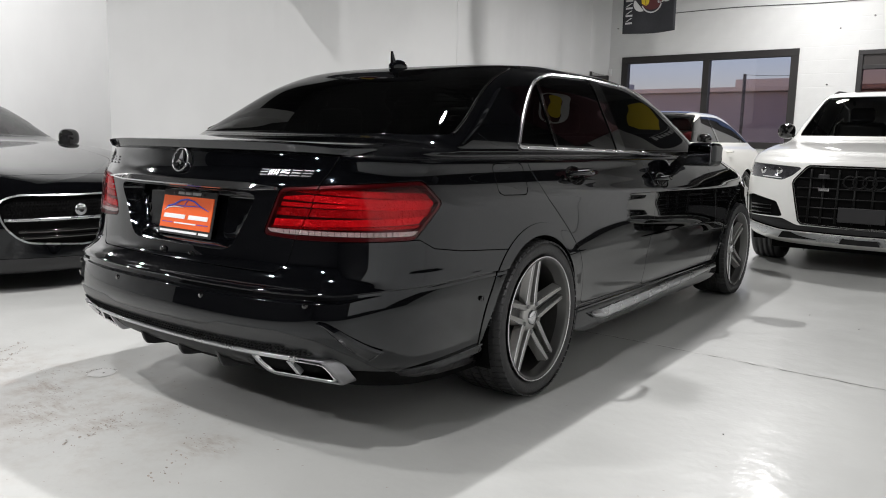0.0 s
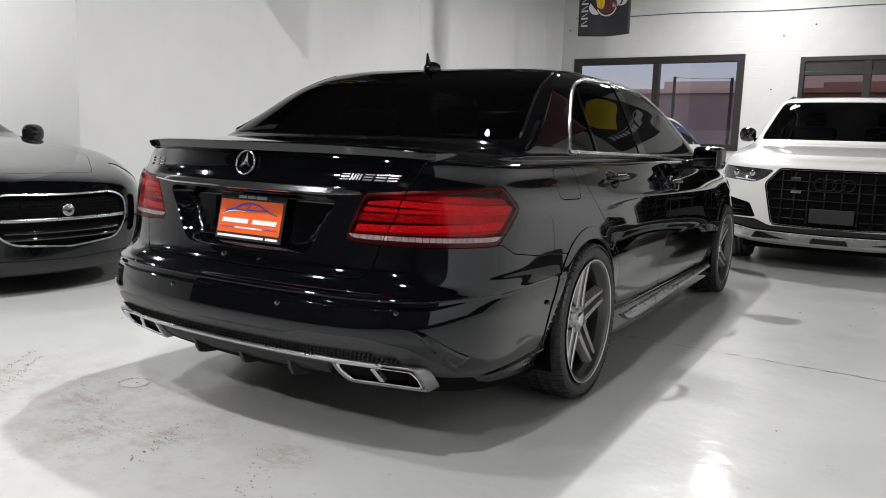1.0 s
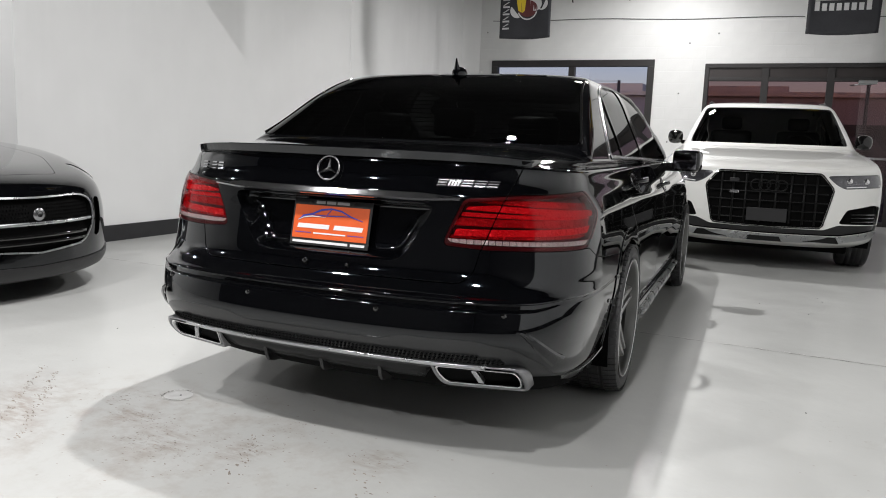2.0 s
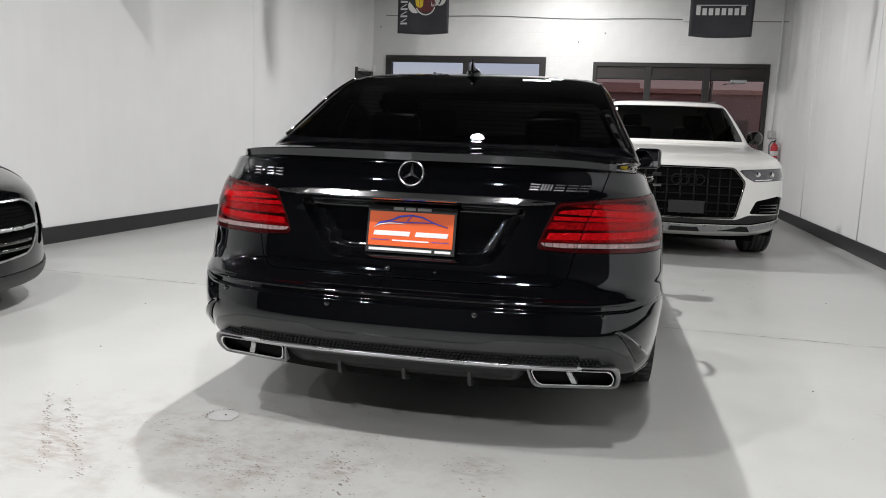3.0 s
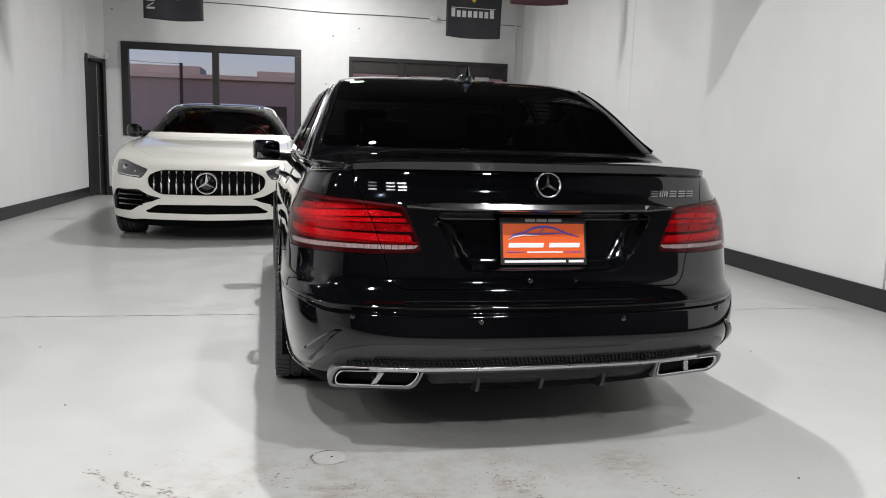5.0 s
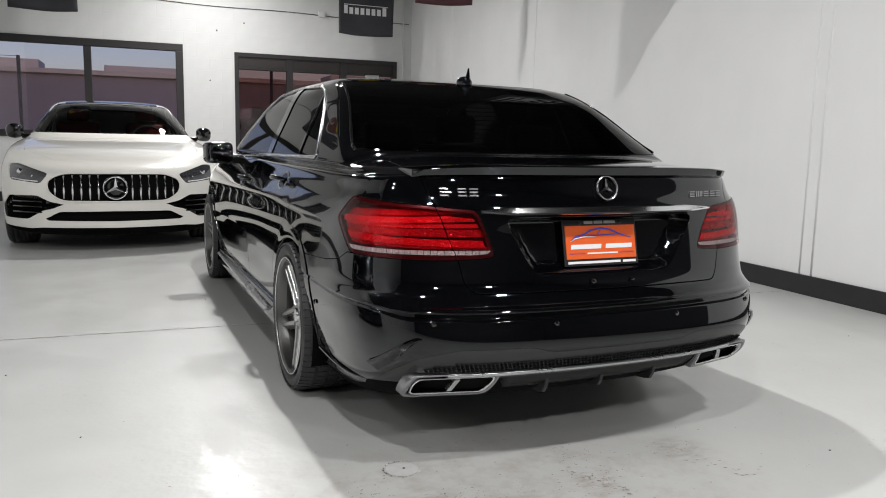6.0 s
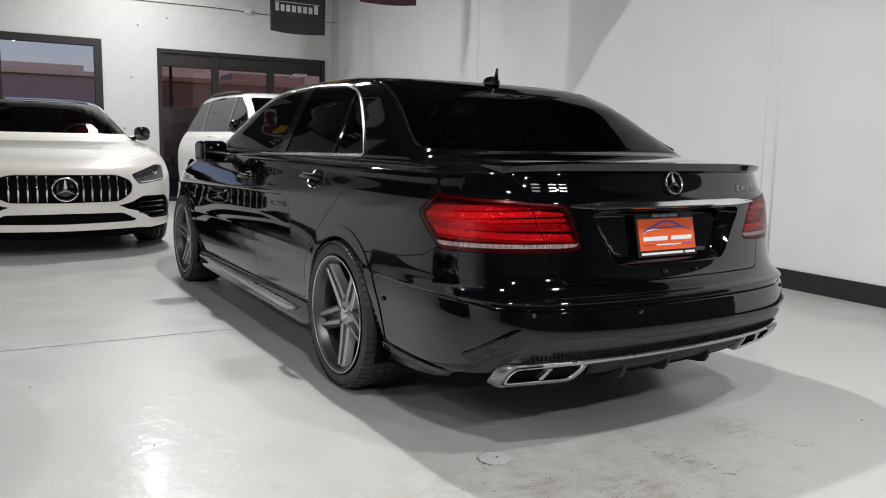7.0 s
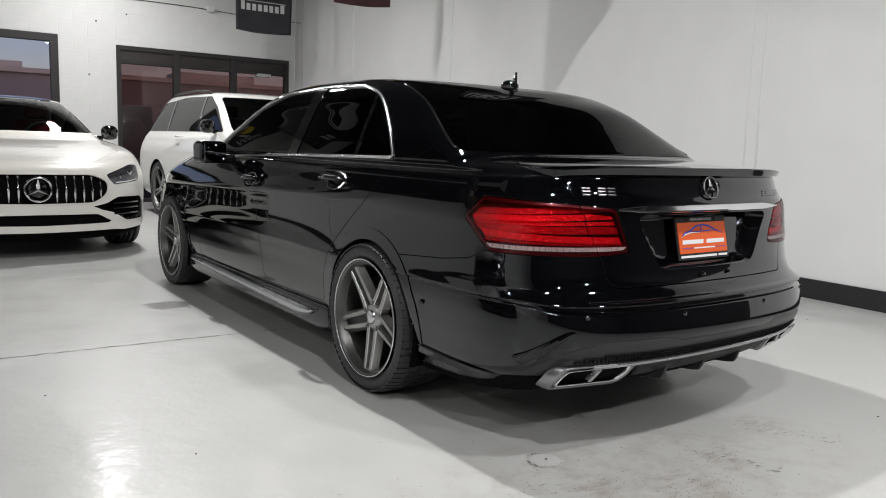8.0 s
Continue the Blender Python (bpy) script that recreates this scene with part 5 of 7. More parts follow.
def build_wheel(parent, side, x_face, y, r, w, rim_r, pairs=5, turn=0.0, arms=(RIM_GREY, RIM_BRIGHT), twin=(0.034, 0.0265), widths=(0.031, 0.027), caliper=RED_PAINT, treads=True, back=1, vee=False):
    """A wheel whose outer face lies at x_face on the given side (+1 or -1)."""
    m = Matrix.Translation((side * (x_face - w / 2), y, r)) @ pose(0, 0, 0, 0, 0, 0 if side > 0 else 180) @ pose(0, 0, 0, turn)
    h = w / 2
    wheel = part("wheel", lathe([(h - 0.012, rim_r - 0.001), (h - 0.004, rim_r + 0.004), (h - 0.005, rim_r - 0.007), (h - 0.014, rim_r - 0.013), (h - 0.034, rim_r - 0.019), (h - 0.05, rim_r - 0.024)], 72, "x"), RIM_EDGE, parent, "alloy wheel with twin spokes", at=m)
    part("barrel", lathe([(h - 0.05, rim_r - 0.024), (h - 0.07, rim_r - 0.026), (-h * 0.5, rim_r - 0.03), (-h * 0.85, rim_r - 0.02), (-h * 0.85, rim_r)], 72, "x"), RIM_DARK, wheel, "wheel barrel, its grey darkened for the shade behind the spokes")
    part("rim_lip", lathe([(h - 0.0035, rim_r - 0.0005), (h - 0.0015, rim_r + 0.001), (h - 0.001, rim_r + 0.004), (h - 0.003, rim_r + 0.006)], 72, "x"), arms[1], wheel, "machined rim lip")
    tyre = part("tyre", tyre_mesh(r, w, rim_r), RUBBER, wheel, "black low-profile tyre")
    if treads:
        tagged(part("tread", tread_blocks(r, w), RUBBER, tyre, smooth=False), kind="stuff")
    meshes = {}
    for k in range(pairs):
        for s in (1, -1):
            if s not in meshes:
                ob = part("spoke", vee_spoke(rim_r, s) if vee else spoke_mesh(rim_r, twin[0], twin[1], widths[0], widths[1], s), list(arms), wheel, smooth=False)
                meshes[s] = ob.data
            else:
                ob = new("spoke", meshes[s])
                ob.parent = wheel
            ob.matrix_basis = Matrix.Translation((h - 0.045, 0, 0)) @ Matrix.Rotation(2 * math.pi * k / pairs, 4, "X")
    if vee:
        for k in range(pairs):
            if "channel" not in meshes:
                ob = part("channel", channel_floor(rim_r), CHANNEL_DARK, wheel, "dark sunk strip between two arms", smooth=False)
                meshes["channel"] = ob.data
            else:
                ob = new("channel", meshes["channel"])
                ob.parent = wheel
            ob.matrix_basis = Matrix.Translation((h - 0.045, 0, 0)) @ Matrix.Rotation(2 * math.pi * k / pairs, 4, "X")
    part("hub_cap", lathe([(0.0, 0.0), (0.0, 0.026), (-0.004, 0.031), (-0.03, 0.034)], 32, "x"), RIM_BRIGHT, wheel, "silver hub cap", at=Matrix.Translation((h - 0.036, 0, 0)))
    part("hub", lathe([(0.0, 0.0), (0.0, 0.046), (-0.010, 0.060), (-0.05, 0.066)], 40, "x"), arms[0], wheel, at=Matrix.Translation((h - 0.048, 0, 0)))
    for k in range(5):
        a = math.radians(54 + 72 * k)
        part("wheel_bolt", lathe([(0.004, 0.0), (0.004, 0.007), (0, 0.009)], 10, "x"), STEEL, wheel, at=Matrix.Translation((h - 0.046, 0.061 * math.cos(a), 0.061 * math.sin(a))))
    part("brake_disc", lathe([(0.0, 0.06), (0.0, rim_r - 0.055), (-0.03, rim_r - 0.055), (-0.03, 0.06)], 56, "x"), STEEL, wheel, "grey steel brake disc", at=Matrix.Translation((h - 0.13, 0, 0)))
    ang = [math.radians(v) for v in range(-32, 33, 8)]
    prof = [(0.105 + rim_r * 0.22, -0.01), (rim_r - 0.035, -0.01), (rim_r - 0.035, 0.05), (0.105 + rim_r * 0.22, 0.05)]
    cb = bmesh.new()
    rings = [[cb.verts.new((x, rr * math.sin(a), rr * math.cos(a))) for rr, x in prof] for a in ang]
    for p, q in zip(rings, rings[1:]):
        for i in range(4):
            cb.faces.new((p[i], p[(i + 1) % 4], q[(i + 1) % 4], q[i]))
    cb.faces.new(rings[0])
    cb.faces.new(rings[-1])
    bmesh.ops.recalc_face_normals(cb, faces=cb.faces)
    part("brake_caliper", cb, caliper, wheel, "painted brake caliper", smooth=False, at=Matrix.Translation((h - 0.15, 0, 0)) @ Matrix.Rotation(math.radians(-turn + 90 * back), 4, "X"))
    return wheel


def wheel_well(parent, cy, cz, r, x0, x1):
    bm = lathe([(x0, 0.02), (x0, r), (x1, r)], 48, "x")
    low = [f for f in bm.faces if f.calc_center_median().z < -0.14]
    bmesh.ops.delete(bm, geom=low, context="FACES")
    for f in bm.faces:
        f.normal_flip()
    return part("wheel_well", bm, VOID, parent, "black wheel well", at=Matrix.Translation((0, cy, cz)))


door_v = sh.mesh[0][(sh.mesh[0][:, X] > 0.7) & (sh.mesh[0][:, Z] > 0.7) & (sh.mesh[0][:, Z] < 1.0)]


def door_x(y, z):
    """How far out the doors stand at y and z."""
    d = (door_v[:, Y] - y) ** 2 + (door_v[:, Z] - z) ** 2
    near = np.argsort(d)[:10]
    w = 1 / (d[near] + 2e-4)
    return float((door_v[near, X] * w).sum() / w.sum())


def door_cup(s, y, z):
    """An oval hollow behind a door handle, lying on the door's skin."""
    bm = bmesh.new()
    rings = [[bm.verts.new((s * (door_x(y + r * 0.085 * math.cos(a), z + r * 0.042 * math.sin(a)) + 0.0035 - 0.002 * r), y + r * 0.085 * math.cos(a), z + r * 0.042 * math.sin(a)))
              for a in [2 * math.pi * i / 28 for i in range(28)]] for r in (0.35, 0.7, 1.0)]
    bm.faces.new(rings[0])
    for p, q in zip(rings, rings[1:]):
        for i in range(28):
            bm.faces.new((p[i], p[(i + 1) % 28], q[(i + 1) % 28], q[i]))
    bmesh.ops.solidify(bm, geom=list(bm.faces), thickness=0.004)
    bmesh.ops.recalc_face_normals(bm, faces=bm.faces)
    return bm


def blade(s, off):
    """A long silver blade along the sill: broad and blunt at the rear, tapering forwards."""
    bm = bmesh.new()
    rows = []
    for y in lin(1.64, 3.52, 40):
        k = (y - 1.64) / 1.88
        full = min(1.0, (k / 0.10) ** 0.5) * (1 - 0.62 * k ** 1.4)
        top = 0.262 + 0.010 * k
        low = top - 0.064 * full
        mid = (top + low) / 2
        rows.append([bm.verts.new((s * (0.877 + d) - off, y, z)) for d, z in ((-0.02, top), (0.004, top - 0.002), (0.014, mid + 0.012 * full), (0.013, mid - 0.012 * full), (0.002, low + 0.002), (-0.025, low))])
    for p, q in zip(rows, rows[1:]):
        for i in range(5):
            bm.faces.new((p[i], q[i], q[i + 1], p[i + 1]))
    bm.faces.new(rows[0])
    bm.faces.new(rows[-1])
    bmesh.ops.recalc_face_normals(bm, faces=bm.faces)
    return bm


for s in (1, -1):
    build_wheel(sedan, s, 0.900, 1.145, 0.326, 0.285, 0.253, turn=0 if s > 0 else 36, back=1 if s > 0 else -1, vee=True)
    build_wheel(sedan, s, 0.898, 4.004, 0.326, 0.255, 0.253, turn=20 if s > 0 else 4, back=1 if s > 0 else -1, vee=True)
    for cy, cz in ARCHES:
        wheel_well(sedan, cy, cz, 0.36, s * 0.50, s * 0.872)
    # sill with a satin blade
    sill = part("side_skirt", prism(round_poly([(1.52, 0.30), (3.60, 0.285), (3.63, 0.20), (3.5, 0.175), (1.62, 0.175), (1.50, 0.20)], 0.03), 0.10, "x", 0.012), BLACK_PAINT, sedan, at=Matrix.Translation((0.770 if s > 0 else -0.870, 0, 0)))
    off = 0.770 if s > 0 else -0.870
    part("skirt_blade", blade(s, off), SATIN, sill, "satin silver skirt blade", smooth=False)
    # door handles
    for y, z in ((1.54, 0.900), (2.55, 0.850)):
        cup = part("handle_cup", door_cup(s, y, z), GLOSS_TRIM, sedan)
        part("door_handle", tube([(s * 0.832, y - 0.10, z + 0.006), (s * 0.862, y - 0.075, z + 0.012), (s * 0.874, y, z + 0.014), (s * 0.866, y + 0.08, z + 0.010), (s * 0.838, y + 0.105, z + 0.004)], [0.010, 0.014, 0.016, 0.014, 0.010], 12, flat=0.75), BLACK_PAINT, cup, "black door handle with a bright edge")
        part("handle_strip", tube([(s * 0.868, y - 0.07, z + 0.024), (s * 0.884, y, z + 0.027), (s * 0.868, y + 0.075, z + 0.022)], 0.003, 6), CHROME, cup)
    # mirrors
    mir = part("door_mirror", moved(box(-0.086, 0.086, -0.055, 0.085, -0.068, 0.068, 0.043, 5), Matrix.Translation((s * 0.944, 2.94, 0.995)) @ pose(0, 0, 0, 0, 0, -8 * s)), BLACK_PAINT, sedan, "black door mirror")
    part("mirror_glass", moved(box(-0.070, 0.070, -0.060, -0.054, -0.052, 0.052, 0.002), Matrix.Translation((s * 0.944, 2.94, 0.995)) @ pose(0, 0, 0, 0, 0, -8 * s)), material("mirror_glass", (0.22, 0.22, 0.24), 0.02, metal=1.0), mir)
    part("mirror_arm", box(-0.06, 0.06, -0.03, 0.04, -0.03, 0.025, 0.012), GLOSS_TRIM, mir, at=Matrix.Translation((s * 0.84, 2.98, 0.955)))
    # front lamps, seen edge-on only
    part("head_lamp", tube([(s * 0.80, 4.36, 0.70), (s * 0.74, 4.55, 0.70), (s * 0.62, 4.70, 0.68)], [0.03, 0.06, 0.04], 12), CLEAR_LENS, sedan, "clear head lamp")
    # fender mark as a plain bar
    part("badge_bar", box(-0.002, 0.002, 0, 0.10, 0, 0.014), CHROME, sedan, "chrome model mark bar", at=Matrix.Translation((s * 0.878, 3.62, 0.735)), smooth=False)

# aerial fin
def fin():
    bm = bmesh.new()
    rows = []
    for t in lin(0, 1, 9):
        z = 0.066 * t
        y0, y1 = 0.0 + 0.010 * t + 0.008 * (1 - t) ** 3, 0.062 - 0.036 * t ** 0.8
        w = 0.018 * (1 - t) ** 1.3 + 0.0035
        rows.append([bm.verts.new(p) for p in ((0, y0, z), (w, y0 * 0.65 + y1 * 0.35, z), (0, y1, z), (-w, y0 * 0.65 + y1 * 0.35, z))])
    for p, q in zip(rows, rows[1:]):
        for i in range(4):
            bm.faces.new((p[i], p[(i + 1) % 4], q[(i + 1) % 4], q[i]))
    bm.faces.new(rows[-1])
    bmesh.ops.recalc_face_normals(bm, faces=bm.faces)
    return joined(bm, moved(lathe([(0.027, 0.0), (0.0255, 0.012), (0.021, 0.025), (0.013, 0.036), (0.004, 0.042), (-0.012, 0.043)], 24, "z"), Matrix.Translation((0, 0.058, 0)) @ Matrix.Diagonal((0.8, 1.35, 1, 1))))


part("aerial_fin", fin(), BLACK_PAINT, sedan, "black shark-fin aerial", at=Matrix.Translation((0, 1.225, 1.382)) @ pose(0, 0, 0, 5))

# cabin
part("cabin_floor", box(-0.70, 0.70, 0.95, 3.3, 0.30, 0.36, 0.01), VOID, sedan, smooth=False)
part("parcel_shelf", box(-0.66, 0.66, 0.66, 1.25, 1.0, 1.04, 0.01), SEAT, sedan, smooth=False)
part("rear_bench", joined(box(-0.65, 0.65, 1.22, 1.38, 0.4, 1.06, 0.05), box(-0.65, 0.65, 1.3, 1.9, 0.36, 0.58, 0.05)), SEAT, sedan, "dark leather rear bench")
for s in (1, -1):
    part("rear_headrest", box(s * 0.38 - 0.12, s * 0.38 + 0.12, 1.24, 1.34, 1.05, 1.19, 0.04, 3), SEAT, sedan)
    fs = part("front_seat", joined(box(s * 0.37 - 0.25, s * 0.37 + 0.25, 2.15, 2.29, 0.5, 1.08, 0.06, 3), box(s * 0.37 - 0.25, s * 0.37 + 0.25, 2.2, 2.75, 0.36, 0.56, 0.06, 3)), SEAT, sedan, "dark leather front seat")
    part("headrest", box(s * 0.37 - 0.13, s * 0.37 + 0.13, 2.14, 2.24, 1.09, 1.26, 0.04, 3), SEAT, fs)
part("dashboard", box(-0.68, 0.68, 2.95, 3.5, 0.7, 0.97, 0.06, 3), SEAT, sedan)

# ---- the other cars: each stands with its nose at its own y = 0, tail towards +y ----


def other_car(name, label, m, rings, paint, wheel_r, arch_r, axles, cuts, glass_cuts, dlo_poly, width, mirror, rim_r, seat, arms, roof_mat=None, pairs=5, wheel_w=0.26, roof_v=99, screen=SCREEN, panes_mat=TINT, grille_round=0.02):
    """A parked car: skin with cut-in grille, lamps and windows, wheels, mirrors and cabin."""
    root = thing(name, m, label, "car")
    q = Shell(rings, (56, 60, 20), 0.25).mesh
    for cy in axles:
        q = clip(q, lambda V: np.where(V[:, X] > 0.55, np.hypot(V[:, Y] - cy, V[:, Z] - wheel_r) - arch_r, 1.0))[1]
    lining_q = clip(q, below(VV, glass_cuts["belt"]))[0]
    rest = q
    kids = {}
    for nm, poly, limit, mat, push, lab, frame_mat in cuts:
        f = both(inside(round_poly(poly, grille_round if nm == "grille" else 0.02, 6), X, Z), below(Y, limit))
        piece, rest = take(rest, f, 0.002)
        if poly[0][0] <= 0.0:
            ob = skin(nm, pushed(merged(piece, mirrored(piece)), push), mat, root, lab, 0.01)
            kids.setdefault(nm, []).append(ob)
        else:
            for g in (piece, mirrored(piece)):
                kids.setdefault(nm, []).append(skin(nm, pushed(g, push), mat, root, lab, 0.01))
        if frame_mat:
            band = clip(clip(q, lambda V: f(V) - 0.011)[0], lambda V: f(V) - 0.002)[1]
            for g in ((merged(band, mirrored(band)),) if poly[0][0] <= 0.0 else (band, mirrored(band))):
                skin(nm + "_frame", pushed(g, 0.006), frame_mat, root, "", 0.012)
    ws = both(inside(round_poly(glass_cuts["screen"], 0.04), X, Z), below(Y, glass_cuts["screen_y"]), above(VV, glass_cuts["belt"]))
    piece, rest = take(rest, ws, 0.002)
    skin("windscreen", pushed(merged(piece, mirrored(piece)), -0.003), screen, root, "dark windscreen", 0.004)
    df = both(inside(round_poly(dlo_poly, 0.03), Y, Z), above(X, 0.35))
    piece, rest = take(rest, df, 0.002)
    panes = piece
    for c in glass_cuts["posts"]:
        post, panes = take(panes, lambda V: np.abs(V[:, Y] - c - 0.12 * (V[:, Z] - 1.1)) - 0.03, 0.0)
        for g in (post, mirrored(post)):
            skin("pillar", g, GLOSS_TRIM, root, "", 0.004)
    cuts_y = [-9] + list(glass_cuts["posts"]) + [99]
    for a, b in zip(cuts_y, cuts_y[1:]):
        pane = clip(clip(panes, lambda V: V[:, Y] - b - 0.12 * (V[:, Z] - 1.1))[0], lambda V: V[:, Y] - a - 0.12 * (V[:, Z] - 1.1))[1]
        if len(pane[1]):
            for g in (pane, mirrored(pane)):
                skin("side_window", pushed(g, -0.004), panes_mat, root, "", 0.004)
    hood_q, rest = take(rest, both(inside(round_poly(glass_cuts["hood"], 0.05), X, Y), above(Z, glass_cuts["hood_z"]), below(VV, glass_cuts["belt"] - 0.2)))
    skin("bonnet", merged(hood_q, mirrored(hood_q)), paint, root)
    if roof_mat:
        top, rest = take(rest, both(above(VV, roof_v), below(X, 0.50)), 0.001)
        skin("roof", merged(top, mirrored(top)), roof_mat, root, "gloss black roof")
    skin("body", merged(rest, mirrored(rest)), paint, root)
    skin("lining", pushed(merged(lining_q, mirrored(lining_q)), -0.03), VOID, root, "black inner lining", 0)
    part("underbody", box(-width + 0.25, width - 0.25, 0.35, axles[1] + 0.6, 0.17, 0.32, 0.02), VOID, root, smooth=False)
    for s in (1, -1):
        for k, cy in enumerate(axles):
            build_wheel(root, s, width - 0.012, cy, wheel_r, wheel_w, rim_r, pairs, turn=12 + 25 * k, arms=arms, caliper=STEEL, treads=False, twin=(0.010, 0.030))
            wheel_well(root, cy, wheel_r, arch_r + 0.012, s * 0.5, s * (width - 0.05))
        my, mz = mirror
        mb = part("door_mirror", moved(pebble(0.082, 0.080, 0.080), Matrix.Translation((s * (width + 0.005), my, mz)) @ pose(0, 0, 0, 0, 0, 10 * s)), GLOSS_TRIM, root, "gloss black door mirror")
        part("mirror_arm", box(-0.06, 0.06, -0.03, 0.03, -0.025, 0.02, 0.01), GLOSS_TRIM, mb, at=Matrix.Translation((s * (width - 0.12), my + 0.02, mz - 0.055)))
        fs = part("front_seat", joined(box(s * 0.38 - 0.24, s * 0.38 + 0.24, my + 0.78, my + 0.92, mz - 0.45, mz + 0.12, 0.06, 3), box(s * 0.38 - 0.24, s * 0.38 + 0.24, my + 0.3, my + 0.85, mz - 0.58, mz - 0.4, 0.05, 3)), seat, root, "front seat")
        part("headrest", box(s * 0.38 - 0.12, s * 0.38 + 0.12, my + 0.84, my + 0.94, mz + 0.13, mz + 0.28, 0.04, 3), seat, fs)
        part("door_handle", tube([(s * (width - 0.055), my + 1.05, mz - 0.13), (s * (width - 0.012), my + 1.10, mz - 0.125), (s * (width - 0.012), my + 1.22, mz - 0.125), (s * (width - 0.055), my + 1.27, mz - 0.13)], 0.012, 8), paint, root)
    part("dashboard", box(-width + 0.25, width - 0.25, my - 0.15, my + 0.3, mz - 0.4, mz - 0.12, 0.05, 3), SEAT, root)
    part("steering_wheel", tube([(0.18 * math.cos(a), 0, 0.18 * math.sin(a)) for a in [2 * math.pi * i / 28 for i in range(28)]], 0.015, 8, True), SEAT, root, at=Matrix.Translation((0.38, my + 0.38, mz - 0.08)) @ pose(0, 0, 0, -25))
    return root, Shell(rings, (4, 4, 4), 1.0), kids


def pebble(a, b, c, n=2.6):
    """A smooth rounded block."""
    bm = bmesh.new()
    bmesh.ops.create_uvsphere(bm, u_segments=24, v_segments=16, radius=1.0)
    for v in bm.verts:
        k = (abs(v.co.x) ** n + abs(v.co.y) ** n + abs(v.co.z) ** n) ** (-1 / n)
        v.co = Vector((v.co.x * k * a, v.co.y * k * b, v.co.z * k * c * (1 - 0.15 * v.co.x * 0)))
    return bm


def nose_y(q, rings, count):
    """Where a car's nose lies at x and z."""
    zs = [r[1] for r in rings[:count]]

    def f(x, z):
        v = np.interp(z, zs, range(count))
        yr, xs, R, n, bow = [float(q.fn[k](v)) for k in (0, 2, 6, 7, 10)]
        t = min(abs(x) / xs, 0.9999)
        return yr + bow * t * t + (R - bow) * (1 - (1 - t ** n) ** (1 / n))
    return f


# white sport utility car
SUV = [
    (0.22, 0.22, 0.86, 0.24, 4.75, 0.30, 0.55, 3.6, 0.5, 3.5, 0.10), (0.08, 0.27, 0.93, 0.30, 4.95, 0.36, 0.60, 3.8, 0.5, 3.5, 0.10), (0.02, 0.34, 0.955, 0.38, 5.0, 0.45, 0.62, 4.0, 0.5, 3.5, 0.11),
    (0.0, 0.44, 0.965, 0.48, 5.04, 0.55, 0.62, 4.0, 0.5, 3.5, 0.11), (0.0, 0.58, 0.972, 0.60, 5.05, 0.65, 0.62, 4.0, 0.5, 3.5, 0.11), (0.012, 0.72, 0.975, 0.74, 5.05, 0.75, 0.62, 4.0, 0.5, 3.5, 0.11),
    (0.03, 0.83, 0.972, 0.85, 5.04, 0.85, 0.62, 4.0, 0.5, 3.5, 0.12), (0.055, 0.905, 0.960, 0.93, 5.03, 0.93, 0.62, 4.0, 0.5, 3.5, 0.13), (0.11, 0.950, 0.945, 0.985, 5.02, 1.0, 0.62, 3.6, 0.5, 3.5, 0.14),
    (0.30, 1.000, 0.930, 1.025, 5.0, 1.04, 0.60, 3.4, 0.5, 3.5, 0.14), (0.70, 1.060, 0.915, 1.070, 4.98, 1.08, 0.55, 3.4, 0.5, 3.5, 0.13), (1.10, 1.105, 0.900, 1.100, 4.96, 1.11, 0.50, 3.6, 0.5, 3.5, 0.12),
    (1.30, 1.130, 0.885, 1.125, 4.94, 1.13, 0.45, 3.8, 0.5, 3.5, 0.12), (1.38, 1.165, 0.872, 1.15, 4.92, 1.16, 0.42, 3.8, 0.5, 3.5, 0.12), (1.66, 1.340, 0.815, 1.32, 4.80, 1.34, 0.40, 3.8, 0.5, 3.5, 0.11),
    (1.95, 1.510, 0.745, 1.50, 4.62, 1.52, 0.38, 3.8, 0.5, 3.5, 0.10), (2.12, 1.590, 0.705, 1.59, 4.50, 1.61, 0.38, 3.6, 0.5, 3.5, 0.10), (2.28, 1.632, 0.650, 1.64, 4.38, 1.65, 0.38, 3.4, 0.5, 3.5, 0.10),
    (2.60, 1.668, 0.50, 1.672, 4.10, 1.68, 0.34, 3.2, 0.4, 3.2, 0.08), (2.95, 1.688, 0.25, 1.690, 3.80, 1.69, 0.20, 3.0, 0.2, 3.0, 0.05), (3.2, 1.695, 0.0, 1.695, 3.6, 1.695, 0.10, 2.6, 0.1, 2.6, 0.0),
]
LAMP_UNIT = material("smoked_lamp_unit", (0.10, 0.10, 0.11), 0.12, metal=0.6, coat=1.0, grain=(30, 0.6))
SUV_M = pose(1.27, 5.35, 0, 0, 0, 3.6)
